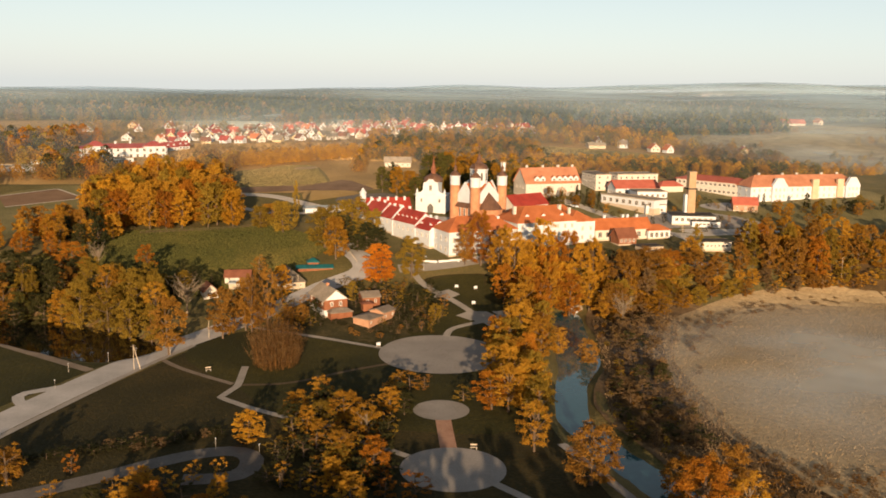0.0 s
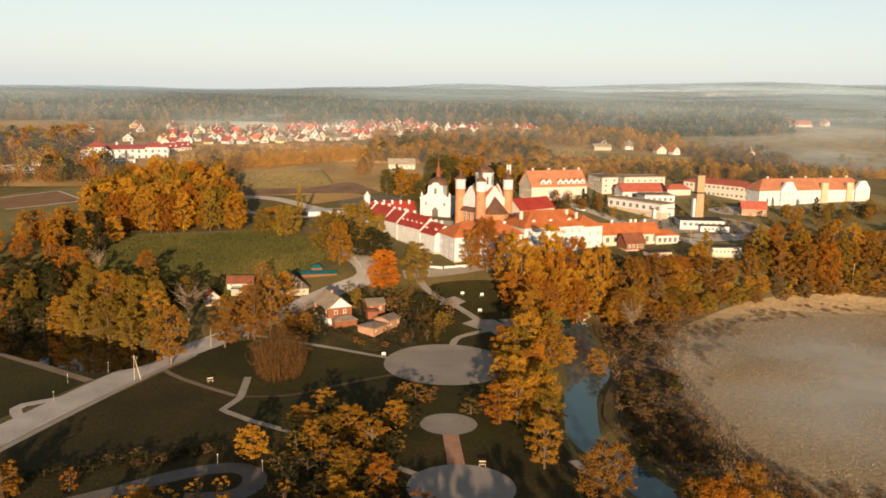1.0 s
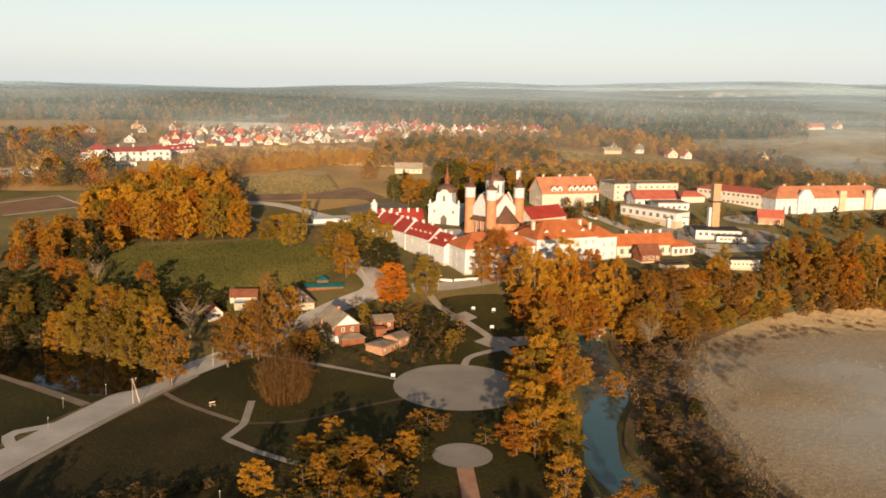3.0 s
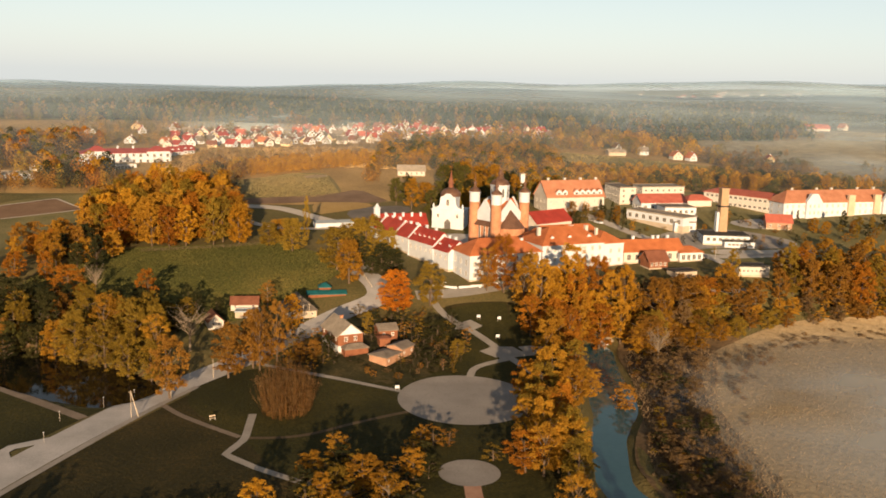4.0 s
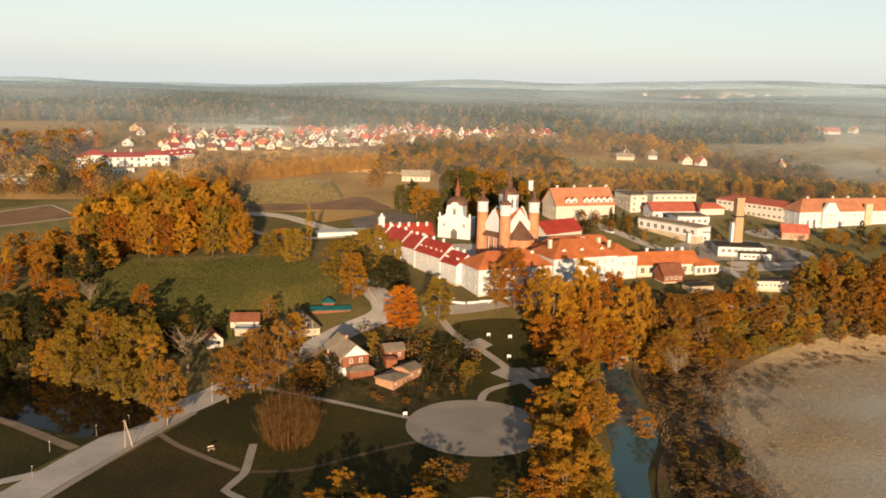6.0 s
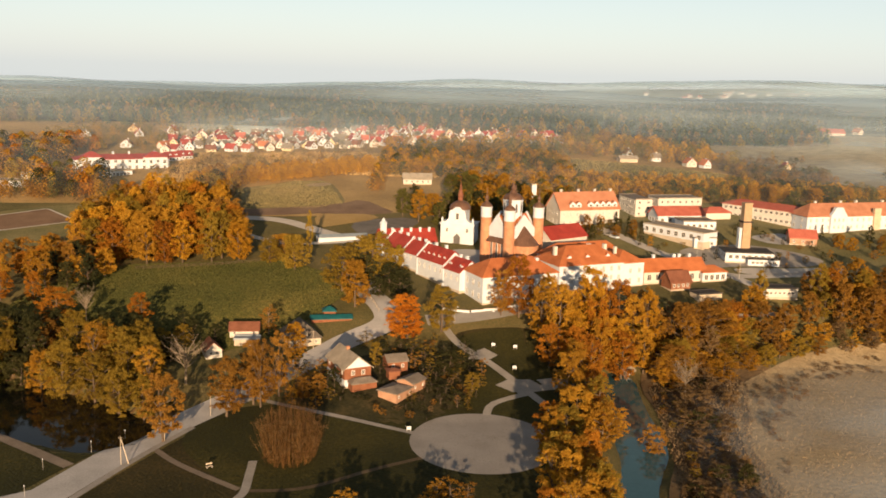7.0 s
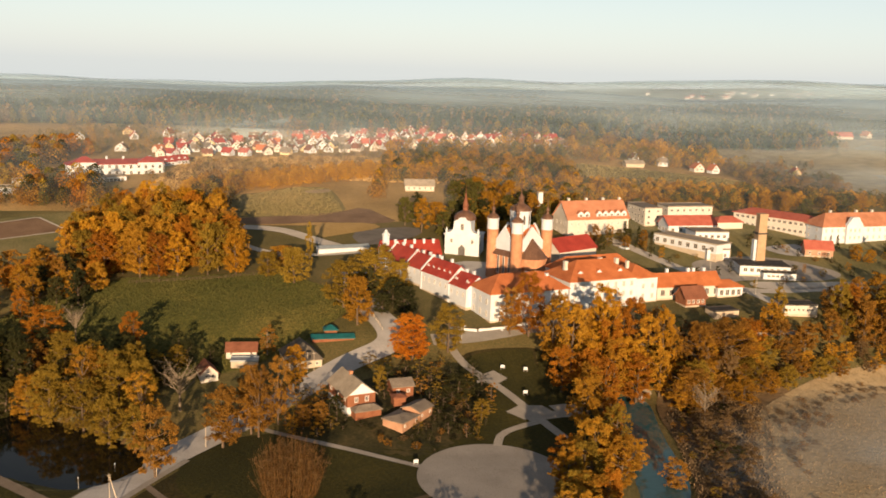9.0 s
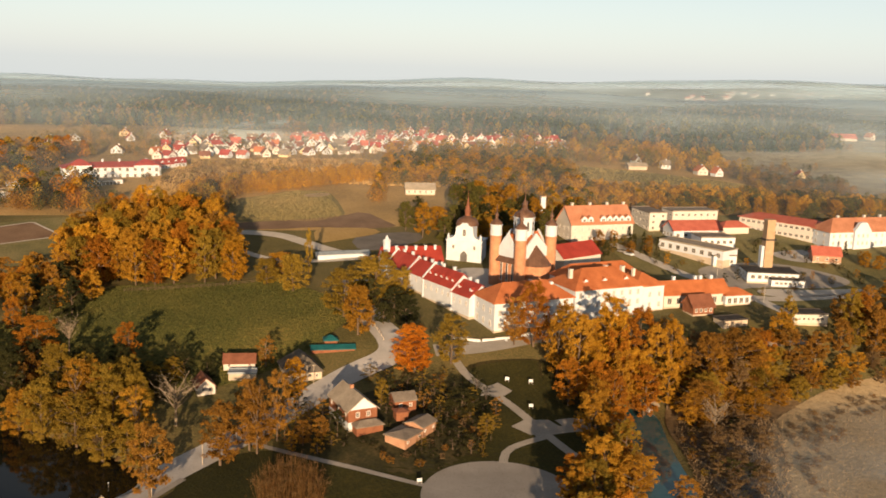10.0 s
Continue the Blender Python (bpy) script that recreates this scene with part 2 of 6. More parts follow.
for leaf, tones in (("gold", ((0.216, 0.108, 0.011), (0.399, 0.211, 0.019), (0.582, 0.335, 0.034))),
                    ("amber", ((0.199, 0.073, 0.008), (0.355, 0.143, 0.011), (0.512, 0.225, 0.020))),
                    ("olive", ((0.151, 0.103, 0.013), (0.261, 0.177, 0.021), (0.386, 0.266, 0.037))),
                    ("rust", ((0.165, 0.081, 0.013), (0.297, 0.152, 0.023), (0.428, 0.231, 0.037))),
                    ("flame", ((0.36, 0.105, 0.008), (0.52, 0.180, 0.012), (0.64, 0.26, 0.020))),
                    ("yellow", ((0.308, 0.149, 0.010), (0.483, 0.257, 0.017), (0.626, 0.364, 0.035))),
                    ("brown", ((0.115, 0.075, 0.034), (0.20, 0.13, 0.056), (0.30, 0.20, 0.09))),
                    ("green", ((0.066, 0.066, 0.015), (0.121, 0.114, 0.027), (0.197, 0.173, 0.042))),
                    ("dark", ((0.022, 0.027, 0.009), (0.045, 0.048, 0.014), (0.08, 0.073, 0.021))),
                    ("pine", ((0.024, 0.046, 0.030), (0.046, 0.076, 0.046), (0.076, 0.108, 0.062)))):
    LEAF[leaf] = material(leaf + "_leaves", tones, 0.25, 0.8, fine=5, per_object=0.3, per_island=0.2, translucent=0.42, contrast=(0.22, 0.78))


# ---- building blocks ----
def mesh(name, verts, faces, mat, parent=None, label="", smooth_faces=False):
    me = bpy.data.meshes.new(name)
    me.from_pydata([tuple(v) for v in verts], [], [tuple(f) for f in faces])
    me.materials.append(mat)
    if smooth_faces:
        me.polygons.foreach_set("use_smooth", [True] * len(me.polygons))
    me.update()
    ob = new(name, me)
    if parent:
        ob.parent = parent
    if label:
        tagged(ob, label)
    return ob


def part(name, bm, mat, parent=None, label=""):
    me = bpy.data.meshes.new(name)
    bmesh.ops.recalc_face_normals(bm, faces=bm.faces)
    bm.to_mesh(me)
    bm.free()
    me.materials.append(mat)
    ob = new(name, me)
    if parent:
        ob.parent = parent
    if label:
        tagged(ob, label)
    return ob


def thing(name, x, y, z, turn, label, category, group="", kind=""):
    ob = new(name)
    ob.matrix_world = pose(x, y, z, 0, 0, turn)
    return tagged(ob, label, category, group, kind)


def add_box(bm, x0, x1, y0, y1, z0, z1):
    v = [bm.verts.new(p) for p in ((x0, y0, z0), (x1, y0, z0), (x1, y1, z0), (x0, y1, z0), (x0, y0, z1), (x1, y0, z1), (x1, y1, z1), (x0, y1, z1))]
    for f in ((3, 2, 1, 0), (4, 5, 6, 7), (0, 1, 5, 4), (1, 2, 6, 5), (2, 3, 7, 6), (3, 0, 4, 7)):
        bm.faces.new([v[i] for i in f])
    return v


def add_poly(bm, *rings):
    """Closed solid from stacked rings of points, capped at both ends."""
    loops = [[bm.verts.new(p) for p in r] for r in rings]
    for a, b in zip(loops, loops[1:]):
        for i in range(len(a)):
            j = (i + 1) % len(a)
            bm.faces.new((a[i], a[j], b[j], b[i]))
    bm.faces.new(loops[0][::-1])
    bm.faces.new(loops[-1])


def ring(r, z, n=16, cx=0, cy=0):
    return [(cx + r * math.cos(2 * math.pi * i / n), cy + r * math.sin(2 * math.pi * i / n), z) for i in range(n)]


def turned(name, profile, mat, parent, label="", n=20, at=(0, 0)):
    """A turned body from (radius, height) pairs."""
    bm = bmesh.new()
    add_poly(bm, *[ring(max(r, 0.01), z, n, *at) for r, z in profile])
    return part(name, bm, mat, parent, label)


def ribbon(name, points, width, mat, dz=0.06, step=2.5, kind="structure", label="", category="", smooth_line=True):
    """A path or road laid along points on the ground."""
    p = np.array(points, float)
    if smooth_line and len(p) > 2:
        for _ in range(2):
            q = [p[0]]
            for a, b in zip(p, p[1:]):
                q += [a * 0.75 + b * 0.25, a * 0.25 + b * 0.75]
            p = np.array(q + [p[-1]])
    s = np.r_[0, np.cumsum(np.linalg.norm(np.diff(p, axis=0), axis=1))]
    k = np.linspace(0, s[-1], max(2, int(s[-1] / step) + 1))
    c = np.stack([np.interp(k, s, p[:, 0]), np.interp(k, s, p[:, 1])], 1)
    d = np.gradient(c, axis=0)
    d /= np.linalg.norm(d, axis=1)[:, None]
    nrm = np.stack([-d[:, 1], d[:, 0]], 1)
    offs = np.linspace(-0.5, 0.5, 5) * width
    verts, faces = [], []
    for i in range(len(c)):
        for o in offs:
            x, y = c[i] + nrm[i] * o
            verts.append((x, y, gz(x, y) + dz))
    m = len(offs)
    for i in range(len(c) - 1):
        for j in range(m - 1):
            faces.append((i * m + j + 1, i * m + j, (i + 1) * m + j, (i + 1) * m + j + 1))
    ob = mesh(name, verts, faces, mat)
    return tagged(ob, label, category, "", kind)


def patch(name, outline, mat, dz, label, category, kind="structure", step=3.0, level=None, rounds=2):
    """A piece of ground cover inside an outline, following the ground."""
    o = np.array(outline, float)
    for _ in range(rounds):
        o = np.concatenate([np.stack([o * 0.75 + np.roll(o, -1, 0) * 0.25, o * 0.25 + np.roll(o, -1, 0) * 0.75], 1).reshape(-1, 2)])
    bm = bmesh.new()
    bm.faces.new([bm.verts.new((x, y, 0)) for x, y in o])
    for axis in (0, 1):
        lo, hi = o[:, axis].min(), o[:, axis].max()
        for v in np.arange(lo + step, hi, step):
            co, no = [0, 0, 0], [0, 0, 0]
            co[axis], no[axis] = v, 1
            bmesh.ops.bisect_plane(bm, geom=bm.verts[:] + bm.edges[:] + bm.faces[:], plane_co=co, plane_no=no)
    for v in bm.verts:
        v.co.z = (gz(v.co.x, v.co.y) if level is None else level) + dz
    for f in bm.faces:
        if f.normal.z < 0:
            f.normal_flip()
    me = bpy.data.meshes.new(name)
    bm.to_mesh(me)
    bm.free()
    me.materials.append(mat)
    return tagged(new(name, me), label, category, "", kind)


# ---- ground ----
def spread(lo, hi, step, far, grow=1.07):
    """Coordinates that lie close together in the middle and widen outside."""
    a = list(np.arange(lo, hi + step, step))
    d, v = step, a[-1]
    while v < far:
        d *= grow
        v += d
        a.append(v)
    d, v = step, a[0]
    while v > -far:
        d *= grow
        v -= d
        a.insert(0, v)
    return np.array(a)


gx, gy = spread(-150, 190, 2.5, 4800), spread(140, 400, 2.5, 4900)
vx, vy = np.meshgrid(gx, gy)
vz = ground_z(vx, vy)
nx = len(gx)
ground = mesh("ground", np.stack([vx, vy, vz], -1).reshape(-1, 3),
              [(j * nx + i, j * nx + i + 1, (j + 1) * nx + i + 1, (j + 1) * nx + i) for j in range(len(gy) - 1) for i in range(nx - 1)], GRASS, smooth_faces=True)
tagged(ground, "rough autumn grassland rising gently to wooded hills", "ground", "", "structure")

# ---- ground cover, roads and water ----
def disc(name, x, y, r, mat, dz, label):
    a = np.linspace(0, 2 * math.pi, 40, endpoint=False)
    return patch(name, [(x + r * math.cos(k), y + r * math.sin(k)) for k in a], mat, dz, label, "plaza")


patch("lawn", [(-96, 130), (-88, 180), (-72, 226), (-56, 262), (-30, 262), (-12, 264), (0, 264), (-6, 306), (0, 314), (24, 316), (32, 296), (34, 270), (28, 236), (24, 206), (28, 180), (40, 130)], SHADED_LAWN, 0.03, "dark shaded park lawn with fallen leaves", "lawn", step=2.5)
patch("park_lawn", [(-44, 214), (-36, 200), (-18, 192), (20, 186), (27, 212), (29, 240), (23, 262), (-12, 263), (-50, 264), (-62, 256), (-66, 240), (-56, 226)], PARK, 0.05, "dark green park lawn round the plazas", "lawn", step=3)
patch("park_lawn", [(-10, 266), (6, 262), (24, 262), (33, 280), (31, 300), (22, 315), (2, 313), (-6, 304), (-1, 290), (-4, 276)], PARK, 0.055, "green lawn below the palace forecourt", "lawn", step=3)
patch("meadow", [(-140, 306), (-136, 336), (-116, 364), (-88, 371), (-66, 378), (-46, 360), (-36, 340), (-44, 322), (-54, 306), (-70, 292), (-96, 290), (-124, 294)], MEADOW, 0.08, "mown green meadow crossed by long shadows", "meadow", step=3)
patch("sports_field", [(-190, 398), (-200, 430), (-178, 446), (-160, 452), (-140, 430), (-140, 395), (-155, 352), (-185, 352)], GREEN, 0.05, "mown green sports field", "field", step=8)
patch("ploughed_plot", [(-196, 424), (-176, 441), (-157, 423), (-184, 404)], DIRT, 0.12, "bare brown plot framed by pale kerbs", "field", step=6, rounds=0)
patch("scrubland", [(-420, 452), (-215, 446), (-150, 456), (-120, 440), (-60, 440), (-20, 455), (30, 470), (120, 490), (200, 505), (165, 590), (140, 700), (60, 712), (-420, 712)], DRYSCRUB, 0.06, "dry golden-brown scrubland", "scrubland", step=16)
patch("hay_field", [(-104, 452), (-114, 468), (-117, 488), (-99, 494), (-81, 513), (-65, 513), (-57, 490), (-51, 464), (-63, 455), (-81, 451)], FIELD, 0.1, "olive-brown hay field sloping towards the monastery", "field", step=6, rounds=1)
patch("ploughed_strip", [(-97, 440), (-97, 449), (-77, 455), (-54, 465), (-45, 476), (-33, 458), (-28, 451), (-43, 446), (-62, 447), (-79, 441)], DIRT, 0.12, "dark reddish-brown ploughed strip below the hay field", "field", step=5, rounds=1)
patch("gravel_pad", [(-76, 502), (-72, 507), (-65, 509), (-62, 505), (-67, 500), (-72, 499)], PALE_FIELD, 0.2, "pale gravel pad at the edge of the hay field", "yard", step=5)
patch("stubble_field", [(-63, 444), (-53, 447), (-39, 448), (-34, 441), (-49, 430), (-59, 423)], DRY, 0.14, "dry yellow-brown stubble field", "field", step=6, rounds=1)
patch("hill_field", [(36, 588), (62, 612), (100, 597), (134, 579), (160, 556), (137, 545), (105, 562), (68, 566)], FIELD, 0.15, "pale grassy hillside field", "field", step=10)
patch("quarter_lawn", [(55, 446), (58, 410), (80, 380), (96, 360), (150, 372), (215, 405), (222, 478), (120, 494), (62, 474)], GREEN, 0.04, "grey-green lawn between the school buildings", "lawn", step=5)
patch("yard", [(82, 402), (92, 381), (100, 386), (128, 386), (141, 398), (128, 412), (112, 418), (90, 412)], PAVING, 0.06, "grey paved yard round the boiler house", "yard", step=4)
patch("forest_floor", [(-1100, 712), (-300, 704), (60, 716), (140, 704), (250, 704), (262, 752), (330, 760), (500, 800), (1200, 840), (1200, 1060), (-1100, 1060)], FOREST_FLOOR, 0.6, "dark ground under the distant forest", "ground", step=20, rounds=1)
patch("far_hills", [(-1300, 1056), (1300, 1056), (1500, 1500), (1500, 1760), (-1500, 1760), (-1500, 1500)], FAR_HILL, 0.6, "hazy farmland hills beyond the forest", "hills", step=30, rounds=0)
patch("pale_field", [(-196, 664), (-150, 660), (-110, 676), (-60, 690), (10, 700), (14, 712), (-60, 712), (-196, 702)], PALE_FIELD, 0.3, "pale stubble field behind the village", "field", step=8, rounds=1)
patch("heath", [(-152, 536), (-141, 554), (-124, 560), (-97, 548), (-104, 526), (-126, 516), (-144, 518)], HEATH, 0.15, "dark reddish-brown heath before the village", "heath", step=8)
patch("far_marsh", [(140, 690), (330, 760), (420, 640), (300, 540), (215, 520), (190, 575), (172, 640)], FAR_MARSH, 0.3, "pale misty marsh meadow", "marsh", step=14)
patch("marsh", [(72, 292), (64, 250), (60, 222), (63, 199), (68, 177), (84, 140), (100, 100), (300, 100), (300, 352), (200, 346), (150, 336), (112, 328), (90, 314)], REED, 0.12, "dry beige reed marsh with flattened tracks", "marsh", step=5)
patch("scrub", [(100, 322), (74, 296), (64, 250), (60, 222), (63, 199), (68, 177), (84, 140), (60, 140), (50, 165), (44, 185), (37, 205), (40, 225), (47, 245), (49, 270), (48, 300), (60, 325)], SCRUB, 0.1, "brown tangled scrub on the river bank", "scrub", step=4)
# darker patch at the marsh's north edge, in the BANK brown
patch("wet_sedge", [(136, 343), (150, 333), (170, 328), (210, 336), (210, 352), (160, 351)], BANK, 0.16, "dark wet sedge below the wooded bank", "marsh", step=5)
patch("river", [(52, 320), (52, 280), (50, 246), (46, 224), (42, 205), (46, 184), (52, 172), (64, 140), (78, 60), (50, 60), (40, 140), (28, 172), (24, 184), (22, 206), (26, 228), (30, 248), (32, 266), (32, 320)], WATER, 0, "slow dark river reflecting the pale sky", "river", level=-5.3, step=12)
patch("pond", [(-80, 226), (-64, 250), (-122, 296), (-150, 286), (-142, 256)], POND, 0, "dark pond reflecting trees", "pond", level=-3.1, step=12)
patch("pond_bank", [(-142, 276), (-116, 284), (-84, 272), (-68, 256), (-74, 247), (-82, 252), (-100, 265), (-116, 273), (-138, 271)], BANK, 0.07, "dark leaf-strewn pond bank", "bank", step=3)
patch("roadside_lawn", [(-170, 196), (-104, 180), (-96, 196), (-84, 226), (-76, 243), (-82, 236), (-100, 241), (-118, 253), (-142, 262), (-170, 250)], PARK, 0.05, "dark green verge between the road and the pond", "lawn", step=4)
patch("garden", [(-44, 262), (-36, 258), (-14, 250), (-4, 262), (2, 282), (-6, 300), (-20, 300), (-34, 290), (-44, 276)], GARDEN, 0.06, "dark garden soil and grass round the timber house", "garden", step=3)
disc("plaza", 2.5, 244.2, 16.6, GRAVEL, 0.08, "large round pale gravel plaza in the park")
disc("plaza", 2.5, 202.4, 6.3, GRAVEL, 0.08, "small round pale gravel plaza in the park")
disc("plaza", 4.7, 171, 10.2, GRAVEL, 0.08, "round pale gravel plaza beside the river")
ribbon("road", [(-108, 120), (-97, 165), (-90, 192), (-78, 228), (-69.5, 248), (-58, 267), (-48, 281), (-40, 296), (-33, 306), (-24, 314), (-23, 322), (-32, 340), (-37, 355), (-40, 380)], 8.6, ROAD, 0.08, label="pale worn asphalt road", category="road")
ribbon("pavement", [(-96, 150), (-90, 172), (-83.5, 194), (-72, 229.5), (-64, 248)], 1.6, PAVING, 0.14, label="pale paved footway beside the road", category="pavement")
ribbon("side_road", [(-89, 200), (-95, 208), (-87.5, 212.5), (-80, 219)], 2.6, ROAD, 0.1, label="short asphalt bay beside the road", category="road")
ribbon("track", [(-132, 258), (-116.7, 247.5), (-99, 236), (-84, 226)], 2.6, TRACK, 0.07, label="brown dirt track beside the pond", category="track")
ribbon("footpath", [(-69, 235.5), (-64, 230), (-57, 224.5), (-47, 217.5)], 1.5, TRACK, 0.07, label="brown worn footpath from the road", category="footpath")
ribbon("footpath", [(-45.5, 217), (-34, 218), (-22, 228), (-11, 235)], 1.3, TROD, 0.07, label="trodden earth footpath across the lawn", category="footpath")
ribbon("footpath", [(-46.8, 231), (-45.6, 216.5), (-48, 208.2), (-40.3, 202.1), (-32, 197), (-20, 191)], 1.8, PAVING, 0.09, label="pale paved footpath with sharp bends", category="footpath", smooth_line=False)
ribbon("footpath", [(-58, 268), (-51, 265), (-37, 258), (-24, 252.5), (-13, 248)], 1.5, GRAVEL, 0.09, label="pale footpath to the round plaza", category="footpath")
ribbon("footpath", [(4, 260), (4.8, 266), (9, 270), (15, 273.5)], 2.0, PAVING, 0.09, label="curved pale paved footpath", category="footpath")
ribbon("footpath", [(22, 262), (15.5, 274), (9.2, 286.6), (4.6, 294.4), (-1.9, 302.5), (-6, 312), (-8, 321)], 2.4, PAVING, 0.1, label="long pale paved footpath", category="footpath")
ribbon("footpath", [(12, 275), (20, 277.6), (27, 280)], 3.6, PAVING, 0.11, label="pale paved path crossing", category="footpath")
ribbon("footpath", [(2.9, 197), (3.4, 189), (4, 180)], 3.4, BRICKPATH, 0.07, label="reddish paved path between plazas", category="footpath")
ribbon("footpath", [(12, 165), (17.4, 159), (24, 150)], 2.0, PAVING, 0.07, label="pale paved footpath", category="footpath")
ribbon("footpath", [(-4, 176.5), (-9, 180.5), (-14, 184)], 1.8, PAVING, 0.07, label="pale paved footpath", category="footpath")
ribbon("footpath", [(27, 184), (32.4, 170.8), (35.5, 162), (40, 150)], 2.0, GRAVEL, 0.07, label="pale riverside footpath", category="footpath")
ribbon("parking_bay", [(-92, 144), (-69.4, 158), (-64, 162.2), (-58.2, 166.2), (-53.3, 170.7), (-47.1, 175.2), (-42.7, 177.2), (-38.1, 178.2), (-34.6, 176), (-33.4, 171.5), (-34.6, 167.2), (-38, 165.2), (-45, 164.4)], 4.6, ASPHALT, 0.07, label="looping grey asphalt parking lane", category="road")
ribbon("forecourt", [(-12, 318), (2, 320.5), (20, 329), (40, 338)], 6.5, PAVING, 0.1, label="grey paved forecourt before the palace", category="pavement")
ribbon("street", [(58, 436), (65, 424), (77, 401), (89.8, 380), (96, 371), (114, 374), (140, 382)], 5.0, CONCRETE, 0.08, label="pale concrete street between buildings", category="road")
ribbon("street", [(96, 371), (100, 360), (104, 352)], 4.5, CONCRETE, 0.08, label="pale concrete lane", category="road")
ribbon("curved_road", [(-104, 435), (-95, 436), (-85.4, 436.2), (-73.7, 433.6), (-63.5, 424.7), (-53.6, 416), (-44.4, 409.7), (-36, 406)], 6.0, CONCRETE, 0.1, label="pale curving gravel road", category="road")
ribbon("curved_road", [(-92, 418), (-76, 402.5), (-60, 400), (-40, 407)], 3.5, CONCRETE, 0.1, label="pale gravel lane", category="road")
ribbon("bank_path", [(49.4, 319.6), (62, 326), (76, 334), (102, 340)], 1.8, GRAVEL, 0.09, label="pale footpath along the wooded bank", category="footpath")
patch("paved_crossing", [(7, 278), (11.4, 274), (19.5, 278), (16.4, 282), (10.4, 281.6)], PAVING, 0.14, "pale paved crossing of park paths", "pavement", step=4, rounds=0)
patch("paved_crossing", [(18, 282), (20.3, 277.7), (26, 278), (27, 285.5)], PAVING, 0.13, "pale paved corner beside the park path", "pavement", step=4, rounds=0)
patch("paved_crossing", [(1.2, 298.4), (0.2, 293.9), (6.3, 294.2), (8.6, 297.2), (5, 301.6)], PAVING, 0.14, "pale paved resting place on the park path", "pavement", step=4, rounds=0)
patch("yard", [(-47, 431), (-38, 440), (-20, 445), (-17, 433), (-30, 420), (-41, 415)], ASPHALT, 0.1, "dark asphalt car park behind the monastery", "yard", step=6, rounds=1)
patch("yard", [(116, 430), (140, 438), (147, 426), (128, 416)], ROAD, 0.1, "grey asphalt school yard", "yard", step=4)
patch("yard", [(100, 374), (120, 376), (142, 384), (140, 388), (118, 384), (98, 384)], CONCRETE, 0.08, "pale concrete yard", "yard", step=4)
patch("courtyard", [(12, 345), (-12, 380), (-6, 398), (6, 400), (14, 392), (6, 380), (30, 355)], ROAD, 0.06, "grey paved monastery courtyard", "yard", step=6)

# ---- building parts ----
WINDOWS = {}


def window_meshes(w, h, glass):
    if (w, h, glass.name) not in WINDOWS:
        f = bmesh.new()
        b = 0.1
        for x0, x1, z0, z1 in ((-w / 2, -w / 2 + b, 0, h), (w / 2 - b, w / 2, 0, h), (-w / 2 + b, w / 2 - b, 0, b), (-w / 2 + b, w / 2 - b, h - b, h), (-b / 4, b / 4, b, h - b)):
            add_box(f, x0, x1, -0.07, 0.03, z0, z1)
        g = bmesh.new()
        add_box(g, -w / 2 + b, w / 2 - b, -0.03, 0.02, b, h - b)
        meshes = []
        for name, bm, mat in (("window_frame", f, FRAME), ("pane", g, glass)):
            me = bpy.data.meshes.new(name)
            bmesh.ops.recalc_face_normals(bm, faces=bm.faces)
            bm.to_mesh(me)
            bm.free()
            me.materials.append(mat)
            meshes.append(me)
        WINDOWS[w, h, glass.name] = meshes
    return WINDOWS[w, h, glass.name]


def window(t, m, w, h, glass=None):
    frame_mesh, pane_mesh = window_meshes(w, h, glass or WINDOW)
    f = new("window", frame_mesh)
    f.parent, f.matrix_local = t, m
    p = new("pane", pane_mesh)
    p.parent = f
    return f


def face(side, L, W, s):
    """A place on one side of a building: s runs along that side from its start."""
    return {"front": pose(s, 0, 0), "right": pose(L, s, 0, 0, 0, 90), "back": pose(L - s, W, 0, 0, 0, 180), "left": pose(0, W - s, 0, 0, 0, -90)}[side]


def window_rows(t, side, L, W, rows, cols, w, h, z0, dz, margin=1.2, glass=None):
    length = L if side in ("front", "back") else W
    for r in range(rows):
        for c in range(cols):
            s = margin + w / 2 + (length - 2 * margin - w) * (c / (cols - 1) if cols > 1 else 0.5)
            window(t, face(side, L, W, s) @ pose(0, 0, z0 + r * dz), w, h, glass)


def chimney_part(t, x, y, z, h, mat, w=0.7):
    bm = bmesh.new()
    add_box(bm, x - w / 2, x + w / 2, y - w / 2, y + w / 2, z, z + h)
    add_box(bm, x - w / 2 - 0.1, x + w / 2 + 0.1, y - w / 2 - 0.1, y + w / 2 + 0.1, z + h, z + h + 0.15)
    part("chimney", bm, mat, t)


FOOT = []


def clear(x, y, margin=1.6):
    """Whether a place lies outside every building."""
    for bx, by, turn, L, W in FOOT:
        c, q = math.cos(radians(turn)), math.sin(radians(turn))
        u, v = (x - bx) * c + (y - by) * q, (y - by) * c - (x - bx) * q
        if -margin < u < L + margin and -margin < v < W + margin:
            return False
    return True


